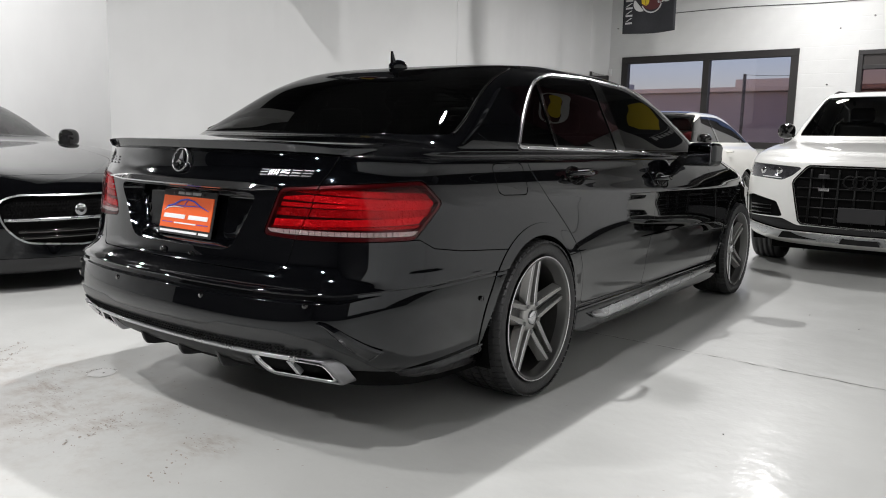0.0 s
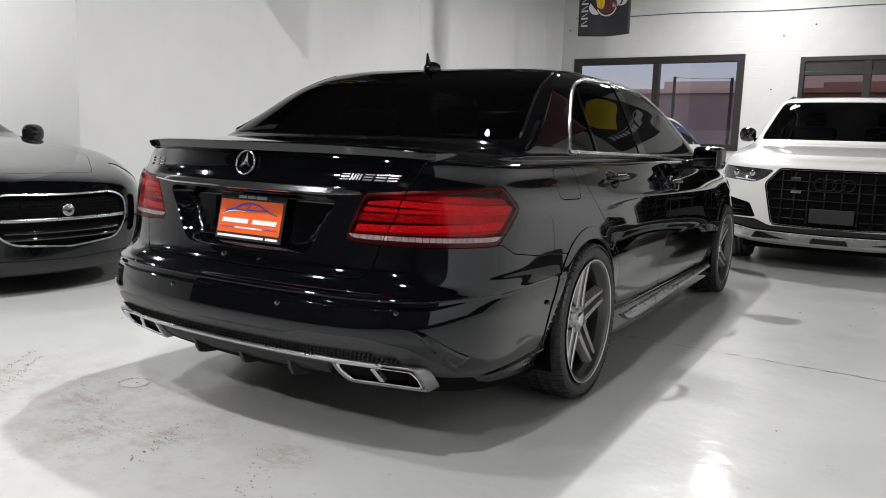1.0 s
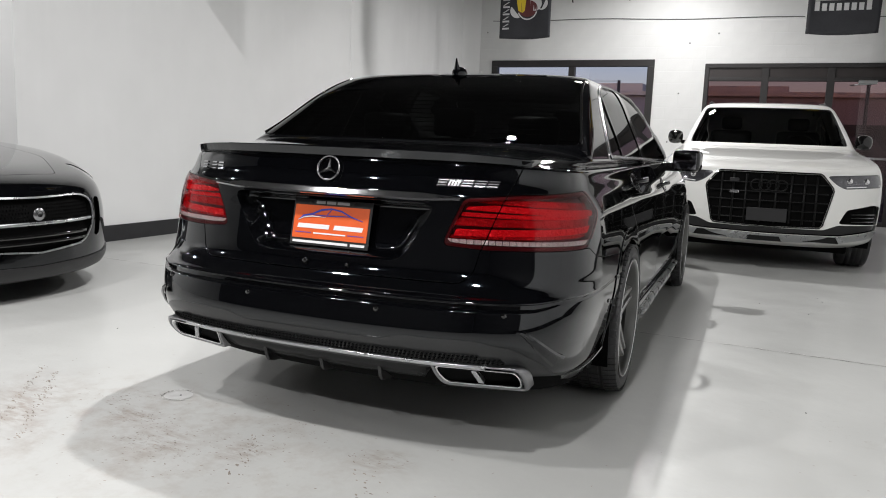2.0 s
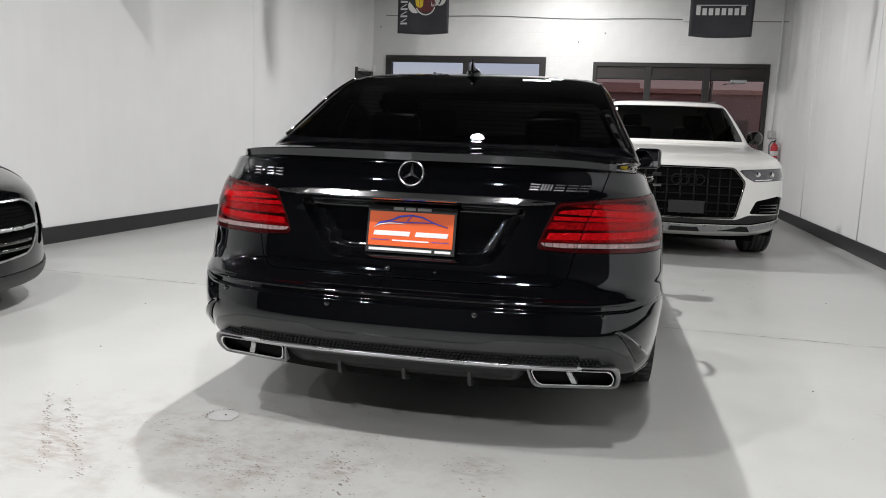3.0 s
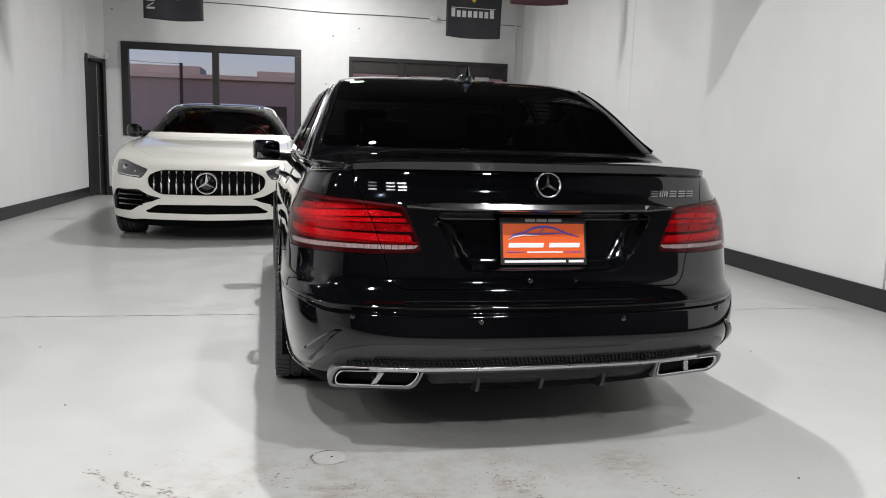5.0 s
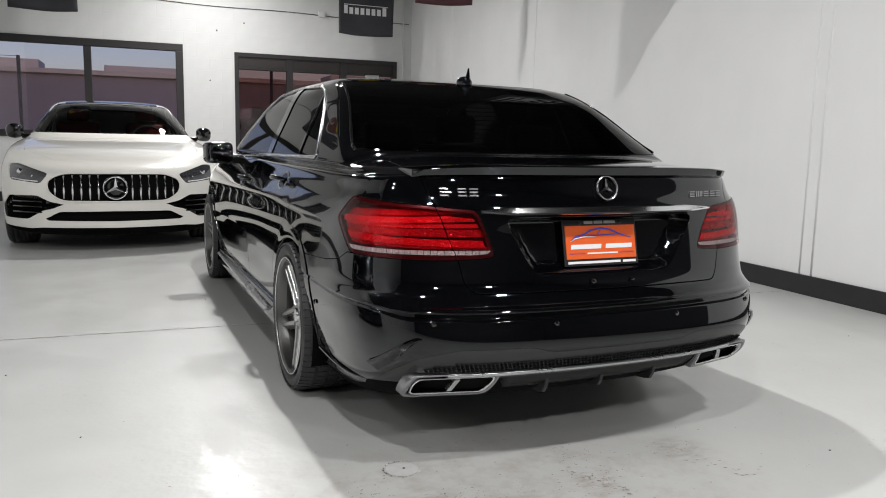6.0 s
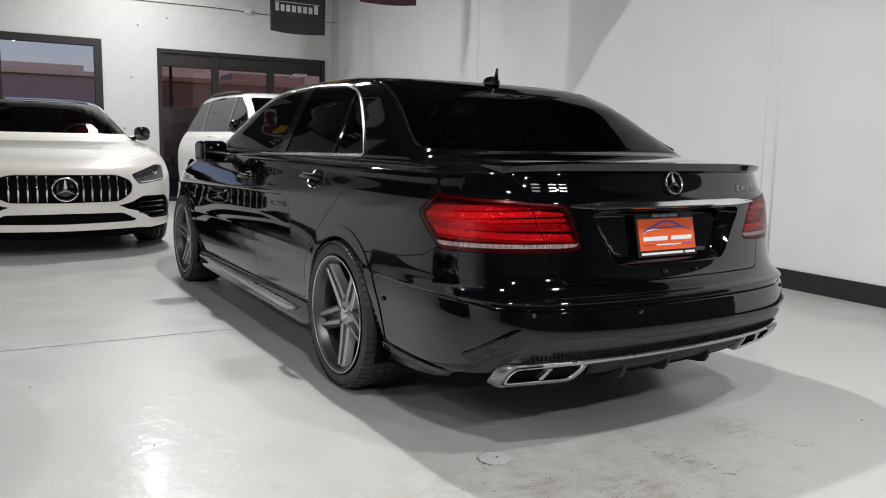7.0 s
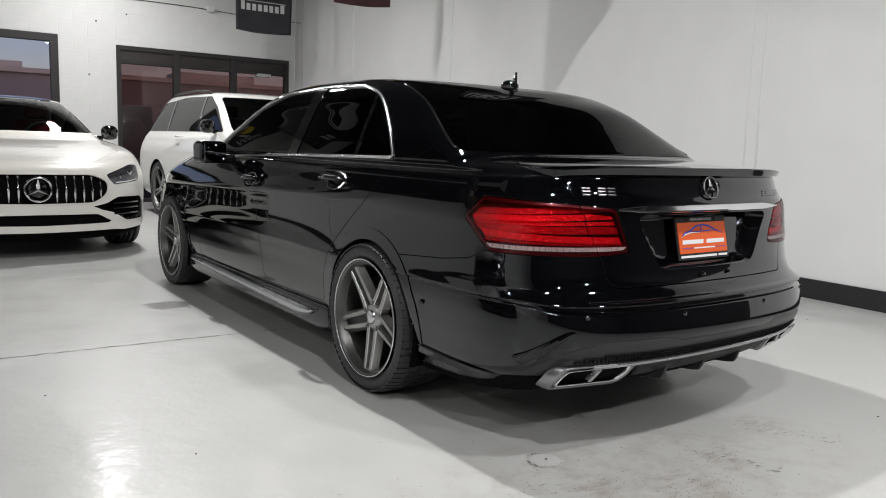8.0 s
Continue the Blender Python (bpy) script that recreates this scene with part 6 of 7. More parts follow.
suv, suv_q, kids = other_car(
    "suv_car", "white sport utility car with a black octagonal grille and black mirrors", SUV_M, SUV, WHITE_PAINT, 0.375, 0.405, (0.93, 3.92),
    [("grille", [(-0.2, 0.893), (0.43, 0.893), (0.535, 0.765), (0.46, 0.425), (-0.2, 0.405)], 0.4, VOID, -0.045, "gloss black grille", GLOSS_TRIM),
     ("head_lamp", [(0.475, 0.885), (0.92, 0.912), (0.955, 0.80), (0.63, 0.775), (0.55, 0.815)], 0.75, LAMP_UNIT, -0.004, "smoked head lamp", None),
     ("corner_intake", [(0.60, 0.466), (0.66, 0.590), (0.88, 0.640), (0.96, 0.62), (0.955, 0.466)], 0.7, GRILLE_BLACK, -0.04, "black mesh corner intake", None),
     ("lower_intake", [(-0.2, 0.396), (0.48, 0.402), (0.60, 0.452), (0.955, 0.460), (0.955, 0.412), (0.62, 0.352), (-0.2, 0.340)], 0.7, TRIM, -0.025, "black lower intake", None),
     ("skid_plate", [(-0.2, 0.335), (0.62, 0.347), (0.95, 0.407), (0.93, 0.345), (0.62, 0.282), (-0.2, 0.262)], 0.7, SATIN, 0.004, "satin silver skid plate", None)],
    dict(belt=13.0, screen=[(-0.2, 1.17), (0.80, 1.17), (0.67, 1.585), (-0.2, 1.585)], screen_y=2.4, posts=(2.62, 3.75), hood=[(-0.3, 0.085), (0.55, 0.15), (0.86, 0.45), (0.84, 1.45), (-0.3, 1.45)], hood_z=0.93),
    [(1.72, 1.16), (2.15, 1.45), (2.5, 1.60), (3.4, 1.615), (4.3, 1.55), (4.72, 1.30), (4.78, 1.16)], 0.975, (1.92, 1.22), 0.29, SEAT, (RIM_GREY, RIM_BRIGHT))
sy = nose_y(suv_q, SUV, 9)
gr = kids["grille"][0]
for x in (-0.40, -0.30, -0.19, -0.065, 0.065, 0.19, 0.30, 0.40):
    zt, zb = 0.875, 0.44
    part("grille_slat", tube([(x, sy(x, zb) - 0.002, zb), (x, sy(x, zt) - 0.002, zt)], 0.009, 6), GRILLE_BLACK, gr)
for z in (0.48, 0.56, 0.64, 0.72, 0.80):
    w = 0.47 if z < 0.6 else 0.50
    part("grille_bar", tube([(x, sy(x, z) + 0.004, z) for x in lin(-w, w, 9)], 0.006, 6), GRILLE_BLACK, gr)
part("plate_blank", box(-0.17, 0.17, -0.02, -0.005, 0.455, 0.575, 0.004), TRIM, gr, "blank dark plate", at=Matrix.Translation((0, 0.0, 0)), smooth=False)
for k in range(4):
    cx = -0.105 + 0.07 * k
    part("ring_badge", tube([(cx + 0.048 * math.cos(a), sy(cx, 0.78) - 0.012, 0.780 + 0.048 * math.sin(a)) for a in [2 * math.pi * i / 24 for i in range(24)]], 0.006, 8, True), GRILLE_BLACK, gr, "black ring badge")
part("grille_mark", box(-0.33, -0.25, -0.012, -0.002, 0.70, 0.725, 0.002), CHROME, gr, "small bright and red mark", at=Matrix.Translation((0, 0.0, 0)), smooth=False)
part("sensor_box", box(-0.335, -0.255, -0.02, 0.0, 0.80, 0.835, 0.004), TRIM, gr, smooth=False)
sk = kids["skid_plate"][0]
for cx, w in ((-0.47, 0.15), (0.0, 0.15), (0.47, 0.15)):
    z = 0.300 + 0.03 * abs(cx)
    part("skid_slot", prism(round_poly([(cx - w, z - 0.026), (cx + w, z - 0.026), (cx + w - 0.03, z + 0.028), (cx - w + 0.03, z + 0.028)], 0.01), 0.02), GRILLE_BLACK, sk, at=Matrix.Translation((0, sy(cx, 0.31) - 0.012, 0)), smooth=False)
for s in (1, -1):
    part("roof_rail", tube([(s * 0.655, 2.62, 1.635), (s * 0.64, 2.80, 1.675), (s * 0.635, 3.3, 1.695), (s * 0.635, 4.0, 1.675), (s * 0.65, 4.25, 1.61)], 0.014, 8), TRIM, suv, "black roof rail")
    for z in (0.49, 0.525, 0.555):
        part("intake_blade", tube([(s * x, sy(x, z) + 0.002, z) for x in (0.70, 0.80, 0.90)], 0.006, 6), GLOSS_TRIM, kids["corner_intake"][0 if s > 0 else 1])
    part("lamp_strip", tube([(s * x, sy(x, z) - 0.003, z) for x, z in ((0.64, 0.79), (0.78, 0.80), (0.93, 0.815))], 0.005, 6), INK_WHITE, kids["head_lamp"][0 if s > 0 else 1], "white light strip")
    for cx in (0.66, 0.80):
        part("lamp_eye", lathe([(-0.02, 0.0), (-0.016, 0.02), (0.0, 0.028)], 16, "y"), CHROME, kids["head_lamp"][0 if s > 0 else 1], at=Matrix.Translation((s * cx, sy(cx, 0.85) + 0.004, 0.845)))

# white low sports car
GT = [
    (0.16, 0.12, 0.84, 0.14, 4.8, 0.25, 0.6, 3.2, 0.5, 3.2, 0.14),
    (0.04, 0.155, 0.92, 0.19, 4.9, 0.3, 0.65, 3.4, 0.5, 3.2, 0.16),
    (0, 0.24, 0.945, 0.28, 4.95, 0.38, 0.7, 3.4, 0.5, 3.2, 0.18),
    (0, 0.36, 0.955, 0.4, 5, 0.5, 0.72, 3.4, 0.5, 3.2, 0.18),
    (0, 0.5, 0.962, 0.54, 5, 0.62, 0.72, 3.4, 0.5, 3.2, 0.18),
    (0.02, 0.64, 0.965, 0.68, 5, 0.74, 0.74, 3.4, 0.5, 3.2, 0.18),
    (0.06, 0.735, 0.955, 0.78, 4.98, 0.83, 0.78, 3.2, 0.5, 3.2, 0.2),
    (0.14, 0.79, 0.94, 0.85, 4.96, 0.9, 0.8, 3, 0.5, 3.2, 0.2),
    (0.32, 0.845, 0.925, 0.905, 4.93, 0.94, 0.8, 3, 0.5, 3.2, 0.2),
    (0.75, 0.92, 0.91, 0.95, 4.88, 0.97, 0.75, 3, 0.5, 3.2, 0.18),
    (1.25, 0.975, 0.89, 0.98, 4.82, 1, 0.65, 3.2, 0.5, 3.2, 0.16),
    (1.55, 1.005, 0.865, 1, 4.78, 1.02, 0.55, 3.4, 0.5, 3.2, 0.14),
    (1.64, 1.0363, 0.845, 1.02, 4.74, 1.05, 0.5, 3.6, 0.5, 3.2, 0.13),
    (1.95, 1.189, 0.77, 1.1617, 4.5, 1.17, 0.45, 3.6, 0.5, 3.2, 0.12),
    (2.25, 1.3252, 0.69, 1.2979, 4.2, 1.28, 0.42, 3.4, 0.5, 3.2, 0.11),
    (2.45, 1.3906, 0.64, 1.3742, 4, 1.35, 0.4, 3.2, 0.5, 3, 0.1),
    (2.65, 1.4266, 0.57, 1.4179, 3.8, 1.385, 0.36, 3, 0.4, 3, 0.09),
    (2.95, 1.4506, 0.4, 1.4484, 3.6, 1.41, 0.3, 2.8, 0.3, 2.8, 0.06),
    (3.2, 1.4615, 0, 1.4615, 3.4, 1.425, 0.1, 2.6, 0.1, 2.6, 0),
]
gt, gt_q, kids = other_car(
    "sports_car", "white low sports car with a slatted chrome grille and red seats", pose(-1.76, 5.47, 0, 0, 0, 2.0) @ Matrix.Scale(1.035, 4), GT, CREAM_PAINT, 0.345, 0.372, (0.93, 3.88),
    [("grille", [(-0.2, 0.700), (0.43, 0.700), (0.55, 0.640), (0.545, 0.545), (0.44, 0.468), (-0.2, 0.460)], 0.5, VOID, -0.04, "black grille with upright chrome slats", CREAM_PAINT),
     ("head_lamp", [(0.545, 0.700), (0.79, 0.785), (0.868, 0.778), (0.862, 0.645), (0.61, 0.615)], 0.8, LAMP_UNIT, -0.004, "smoked head lamp", None),
     ("corner_intake", [(0.40, 0.425), (0.54, 0.455), (0.64, 0.508), (0.87, 0.505), (0.94, 0.40), (0.93, 0.305), (0.72, 0.300), (0.60, 0.375)], 0.7, GLOSS_TRIM, -0.03, "gloss black corner intake", None),
     ("lower_intake", [(-0.2, 0.372), (0.46, 0.366), (0.60, 0.290), (-0.2, 0.278)], 0.4, TRIM, -0.035, "black lower intake", None),
     ("splitter", [(-0.2, 0.218), (0.60, 0.225), (0.70, 0.215), (0.95, 0.235), (0.93, 0.10), (-0.2, 0.10)], 0.8, VOID, -0.02, "black splitter", None)],
    dict(belt=12.0, screen=[(-0.2, 1.06), (0.80, 1.06), (0.60, 1.395), (-0.2, 1.395)], screen_y=2.9, posts=(3.0, 4.0), hood=[(-0.3, 0.16), (0.50, 0.25), (0.78, 0.7), (0.78, 1.7), (-0.3, 1.7)], hood_z=0.78),
    [(1.95, 1.05), (2.35, 1.26), (2.75, 1.372), (3.4, 1.378), (4.0, 1.27), (4.45, 1.07)], 0.965, (1.98, 1.07), 0.275, SEAT_RED, (TRIM, RIM_GREY), roof_mat=GLOSS_TRIM, roof_v=14.9, grille_round=0.09)
gy = nose_y(gt_q, GT, 8)
gr = kids["grille"][0]
for i in range(15):
    x = -0.49 + 0.07 * i
    if abs(x) < 0.09:
        continue
    e = max(0.0, (abs(x) - 0.40) / 0.14)
    part("grille_slat", tube([(x, gy(x, 0.5) + 0.012, 0.474 + 0.06 * e), (x, gy(x, 0.58) - 0.004, 0.58), (x, gy(x, 0.68) + 0.008, 0.690 - 0.05 * e)], 0.0075, 8), CHROME, gr)
part("round_badge", ring_badge(0.098, 0.010), CHROME, gr, "large round chrome badge", at=Matrix.Translation((0, gy(0, 0.6) - 0.022, 0.582)), smooth=False)
part("badge_disc", lathe([(0.0, 0.0), (0.0, 0.098), (0.01, 0.10)], 36, "y"), GLOSS_TRIM, gr, at=Matrix.Translation((0, gy(0, 0.6) - 0.012, 0.582)))
part("nose_badge", lathe([(-0.004, 0.0), (-0.003, 0.022), (0.0, 0.025)], 20, "y"), CHROME, gt, at=Matrix.Translation((0, gy(0, 0.77) - 0.002, 0.758)) @ pose(0, 0, 0, -50))
for s in (1, -1):
    part("lamp_strip", tube([(s * x, gy(x, z) - 0.003, z) for x, z in ((0.63, 0.632), (0.74, 0.640), (0.84, 0.656))], 0.005, 6), INK_WHITE, kids["head_lamp"][0 if s > 0 else 1], "white light strip")
    for cx in (0.66, 0.77):
        part("lamp_eye", lathe([(-0.02, 0.0), (-0.016, 0.02), (0.0, 0.028)], 16, "y"), CHROME, kids["head_lamp"][0 if s > 0 else 1], at=Matrix.Translation((s * cx, gy(cx, 0.70) + 0.002, 0.645 + 0.4 * (cx - 0.6))))
    for z in (0.36, 0.41, 0.455):
        part("intake_blade", tube([(s * x, gy(x, z) + 0.002, z) for x in (0.60, 0.72, 0.84)], 0.007, 6), GLOSS_TRIM, kids["corner_intake"][0 if s > 0 else 1])

# black two-seat sports car in the bay
COUPE = [
    (0.14, 0.12, 0.82, 0.14, 4.2, 0.25, 0.75, 2.9, 0.5, 3, 0.22),
    (0.03, 0.15, 0.9, 0.19, 4.3, 0.3, 0.8, 3, 0.5, 3, 0.24),
    (0, 0.21, 0.925, 0.27, 4.4, 0.38, 0.85, 3, 0.5, 3, 0.26),
    (0, 0.3, 0.935, 0.37, 4.45, 0.5, 0.88, 3, 0.5, 3, 0.27),
    (0, 0.42, 0.945, 0.48, 4.47, 0.6, 0.9, 3, 0.5, 3, 0.28),
    (0.02, 0.54, 0.95, 0.6, 4.48, 0.7, 0.92, 3, 0.5, 3, 0.28),
    (0.06, 0.637, 0.945, 0.712, 4.46, 0.78, 0.95, 3, 0.5, 3, 0.28),
    (0.15, 0.709, 0.93, 0.799, 4.42, 0.83, 0.98, 2.9, 0.5, 3, 0.28),
    (0.36, 0.78, 0.91, 0.875, 4.38, 0.87, 0.98, 2.8, 0.5, 3, 0.26),
    (0.8, 0.855, 0.89, 0.92, 4.34, 0.9, 0.9, 2.8, 0.5, 3, 0.22),
    (1.3, 0.92, 0.875, 0.94, 4.3, 0.92, 0.75, 3, 0.5, 3, 0.2),
    (1.6, 0.955, 0.86, 0.955, 4.26, 0.93, 0.6, 3.2, 0.5, 3, 0.18),
    (1.7, 0.98, 0.84, 0.97, 4.22, 0.95, 0.52, 3.4, 0.5, 3, 0.16),
    (1.95, 1.095, 0.77, 1.075, 3.95, 1.05, 0.45, 3.4, 0.5, 3, 0.14),
    (2.2, 1.205, 0.69, 1.185, 3.6, 1.16, 0.4, 3.4, 0.5, 3, 0.12),
    (2.38, 1.27, 0.63, 1.255, 3.4, 1.225, 0.36, 3.2, 0.45, 3, 0.1),
    (2.55, 1.305, 0.55, 1.297, 3.25, 1.262, 0.3, 3, 0.35, 3, 0.08),
    (2.72, 1.323, 0.38, 1.321, 3.12, 1.285, 0.2, 2.8, 0.2, 2.8, 0.05),
    (2.85, 1.33, 0, 1.33, 3, 1.295, 0.05, 2.6, 0.05, 2.6, 0),
]
coupe, cp_q, kids = other_car(
    "coupe_car", "glossy black sports coupe with a bright-edged oval grille", pose(-2.62, 0.99, 0, 0, 0, 91), COUPE, BLACK_PAINT, 0.345, 0.37, (0.92, 3.54),
    [("grille", [(-0.2, 0.615), (0.37, 0.625), (0.475, 0.585), (0.46, 0.45), (0.36, 0.335), (-0.2, 0.29)], 0.5, VOID, -0.05, "black mesh grille", SATIN),
     ("head_lamp", [(0.63, 0.800), (0.70, 0.795), (0.84, 0.68), (0.855, 0.60), (0.80, 0.60), (0.70, 0.68)], 1.3, material("clear_lamp_unit", (0.22, 0.22, 0.23), 0.15, metal=0.5, coat=1.0, grain=(40, 0.7)), -0.004, "clear head lamp", None),
     ("corner_intake", [(0.53, 0.585), (0.56, 0.60), (0.62, 0.59), (0.56, 0.36), (0.48, 0.345)], 0.6, VOID, -0.03, "black corner slot", None),
     ("splitter", [(-0.2, 0.215), (0.60, 0.235), (0.90, 0.27), (0.90, 0.10), (-0.2, 0.10)], 0.8, TRIM, 0.01, "black splitter", None)],
    dict(belt=12.0, screen=[(-0.2, 0.995), (0.80, 0.995), (0.59, 1.275), (-0.2, 1.275)], screen_y=2.9, posts=(2.95,), hood=[(-0.3, 0.24), (0.35, 0.28), (0.62, 0.75), (0.66, 1.75), (-0.3, 1.75)], hood_z=0.70),
    [(2.05, 0.995), (2.4, 1.165), (2.7, 1.26), (3.1, 1.245), (3.45, 1.115), (3.6, 1.005)], 0.945, (2.05, 0.99), 0.275, SEAT, (TRIM, RIM_GREY), screen=CLEAR_SCREEN, panes_mat=CLEAR_SCREEN, grille_round=0.09)
cy_ = nose_y(cp_q, COUPE, 8)
gr = kids["grille"][0]
for z, r in ((0.475, 0.008), (0.40, 0.008), (0.36, 0.008)):
    w = 0.45 if z > 0.45 else 0.38
    part("grille_bar", tube([(x, cy_(x, z) + 0.004, z) for x in lin(-w, w, 17)], r, 8, flat=1.4), SATIN if z > 0.45 else GLOSS_TRIM, gr, "horizontal grille bar")
part("round_badge", joined(lathe([(-0.006, 0.0), (-0.006, 0.036), (0.0, 0.040)], 28, "y"), lathe([(-0.007, 0.0), (-0.007, 0.012), (-0.0085, 0.016), (-0.0085, 0.020), (-0.005, 0.024)], 20, "y")), BADGE, gr, "round silver badge", at=Matrix.Translation((0, cy_(0, 0.53) - 0.010, 0.530)))
bms = []
for row in range(5):
    for i in range(44):
        x = -0.43 + 0.0195 * (i + 0.5 * (row % 2))
        z = 0.497 + row * 0.021
        if abs(x) < 0.05:
            continue
        b = bmesh.new()
        vs = [b.verts.new((x + a, cy_(x, z) + 0.004, z + c)) for a, c in ((-0.008, 0), (0, -0.008), (0.008, 0), (0, 0.008))]
        vi = [b.verts.new((v.co.x * 0.35 + x * 0.65, v.co.y + 0.006, v.co.z * 0.35 + z * 0.65)) for v in vs]
        for k in range(4):
            b.faces.new((vs[k], vs[(k + 1) % 4], vi[(k + 1) % 4], vi[k]))
        bms.append(b)
tagged(part("grille_mesh", joined(*bms), GLOSS_TRIM, gr, "gloss black mesh", smooth=False), kind="stuff")
for s in (1, -1):
    part("lamp_strip", tube([(s * x, cy_(x, z) - 0.002, z) for x, z in ((0.72, 0.690), (0.78, 0.655), (0.825, 0.612))], 0.005, 6), INK_WHITE, kids["head_lamp"][0 if s > 0 else 1], "white light strip")

# ---- hanging flags ----
CLOTH = material("charcoal_flag_cloth", (0.030, 0.031, 0.036), 0.75, grain=(60, 0.15), bump=(200, 0.15))
MAROON = material("maroon_flag_cloth", (0.085, 0.030, 0.036), 0.75, grain=(60, 0.15), bump=(200, 0.15))
YELLOW = material("yellow_print", (0.70, 0.52, 0.03), 0.7)
PRINT = material("white_print", (0.62, 0.62, 0.62), 0.7)
MAROON_PRINT = material("maroon_print", (0.12, 0.03, 0.03), 0.7)


def wave(x, z, seed):
    """How far hanging cloth bellies out of its plane."""
    return 0.022 * math.sin(5.5 * x + seed) * (1 - 0.3 * z) + 0.010 * math.sin(11 * x + 2.3 * z + 2 * seed)


def flag(m, w, h, cloth, label, seed, marks):
    """Cloth hung from a bar; marks: (name, outline, material), drawn just off its face."""
    ob = thing("hanging_flag", m, label, "flag", "flags under the ceiling")
    bm = bmesh.new()
    nx, nz = 18, 26
    grid = [[bm.verts.new((-w / 2 + w * i / nx * (1 - 0.012 * math.sin(3 * j / nz + seed)), wave(-w / 2 + w * i / nx, j * h / nz, seed), j * h / nz - 0.02 * math.sin(math.pi * i / nx) * (1 - j / nz))) for i in range(nx + 1)] for j in range(nz + 1)]
    for j in range(nz):
        for i in range(nx):
            bm.faces.new((grid[j][i], grid[j][i + 1], grid[j + 1][i + 1], grid[j + 1][i]))
    c = part("cloth", bm, cloth, ob)
    sol = c.modifiers.new("thick", "SOLIDIFY")
    sol.thickness, sol.offset = 0.003, 0
    part("hanging_bar", tube([(-w / 2 - 0.03, 0, h), (w / 2 + 0.03, 0, h)], 0.012), LAMP_BODY, ob)
    for s in (-1, 1):
        part("cord", tube([(s * w * 0.45, 0, h), (s * w * 0.45, 0, CEILING - m.translation.z + 0.01)], 0.004, 6), LAMP_BODY, ob)
    for nm, poly, mat in marks:
        b = bmesh.new()
        vs = [b.verts.new((x, wave(x, z, seed) - 0.006, z)) for x, z in poly]
        b.faces.new(vs)
        bmesh.ops.triangulate(b, faces=b.faces)
        pm = part(nm, b, mat, ob, smooth=False)
        so = pm.modifiers.new("thick", "SOLIDIFY")
        so.thickness, so.offset = 0.002, 0
    return ob


def oval(cx, cz, rx, rz, n=28, a0=0.0, a1=360.0):
    return [(cx + rx * math.cos(math.radians(a0 + (a1 - a0) * i / n)), cz + rz * math.sin(math.radians(a0 + (a1 - a0) * i / n))) for i in range(n)]


def arc_band(cx, cz, r, t, a0, a1, n=14):
    out = [(cx + r * math.cos(math.radians(a0 + (a1 - a0) * i / n)), cz + r * math.sin(math.radians(a0 + (a1 - a0) * i / n))) for i in range(n + 1)]
    inn = [(cx + (r - t) * math.cos(math.radians(a0 + (a1 - a0) * i / n)), cz + (r - t) * math.sin(math.radians(a0 + (a1 - a0) * i / n))) for i in range(n, -1, -1)]
    return out + inn


def rect(x0, x1, z0, z1, lean=0.0):
    return [(x0, z0), (x1, z0), (x1 + lean, z1), (x0 + lean, z1)]


art1 = [("print_patch", oval(0.03, 0.47, 0.17, 0.13), MAROON_PRINT), ("print_patch", [(-0.16, 0.60), (-0.13, 0.44), (-0.06, 0.40), (-0.02, 0.44), (0.0, 0.66), (-0.10, 0.74)], YELLOW),
        ("print_patch", oval(0.16, 0.54, 0.11, 0.11), PRINT), ("print_line", arc_band(0.03, 0.46, 0.17, 0.02, 200, 345), PRINT), ("print_line", arc_band(-0.14, 0.44, 0.12, 0.018, 150, 290), PRINT), ("print_line", arc_band(0.27, 0.54, 0.10, 0.018, 230, 400), PRINT)]
for k in range(5):
    z = 0.14 + 0.115 * k
    art1 += [("writing_bar", rect(-0.39, -0.27, z, z + 0.028, 0.0), PRINT), ("writing_bar", [(-0.39, z + 0.04), (-0.36, z + 0.04), (-0.27, z + 0.09), (-0.30, z + 0.09)], PRINT)]
flag(pose(-2.75, 10.08, 2.79, 0, 0, -2), 0.88, 1.45, CLOTH, "charcoal hanging flag with a yellow and white emblem", 0.4, art1)
art2 = [("writing_bar", rect(-0.37 + 0.092 * k, -0.37 + 0.092 * k + 0.062, 0.315, 0.415 + (0.03 if k in (0, 7) else 0)), PRINT) for k in range(8)]
art2 += [("print_line", rect(-0.37, 0.36, 0.452, 0.462), PRINT), ("print_patch", [(-0.05, 0.60), (0.0, 0.545), (0.05, 0.60), (0.22, 0.80), (0.27, 1.0), (0.18, 1.15), (-0.18, 1.15), (-0.27, 1.0), (-0.22, 0.80)], YELLOW)]
flag(pose(1.90, 10.05, 2.76, 0, 0, 2), 0.92, 1.45, CLOTH, "charcoal hanging flag with a yellow shield over white bars", 1.9, art2)
flag(pose(2.06, 7.02, 2.80, 0, 0, -10), 0.72, 1.45, MAROON, "plain maroon hanging flag of thin cloth", 3.1, [("print_line", arc_band(0, 0.8, 0.2, 0.03, 0, 355, 30), PRINT), ("print_patch", oval(0, 0.8, 0.07, 0.10), YELLOW)])
art4 = [("writing_bar", rect(-0.32, 0.32, 0.30 + 0.10 * k, 0.36 + 0.10 * k), PRINT) for k in range(2)] + [("print_line", arc_band(0, 0.85, 0.26, 0.03, 0, 355, 30), PRINT)]
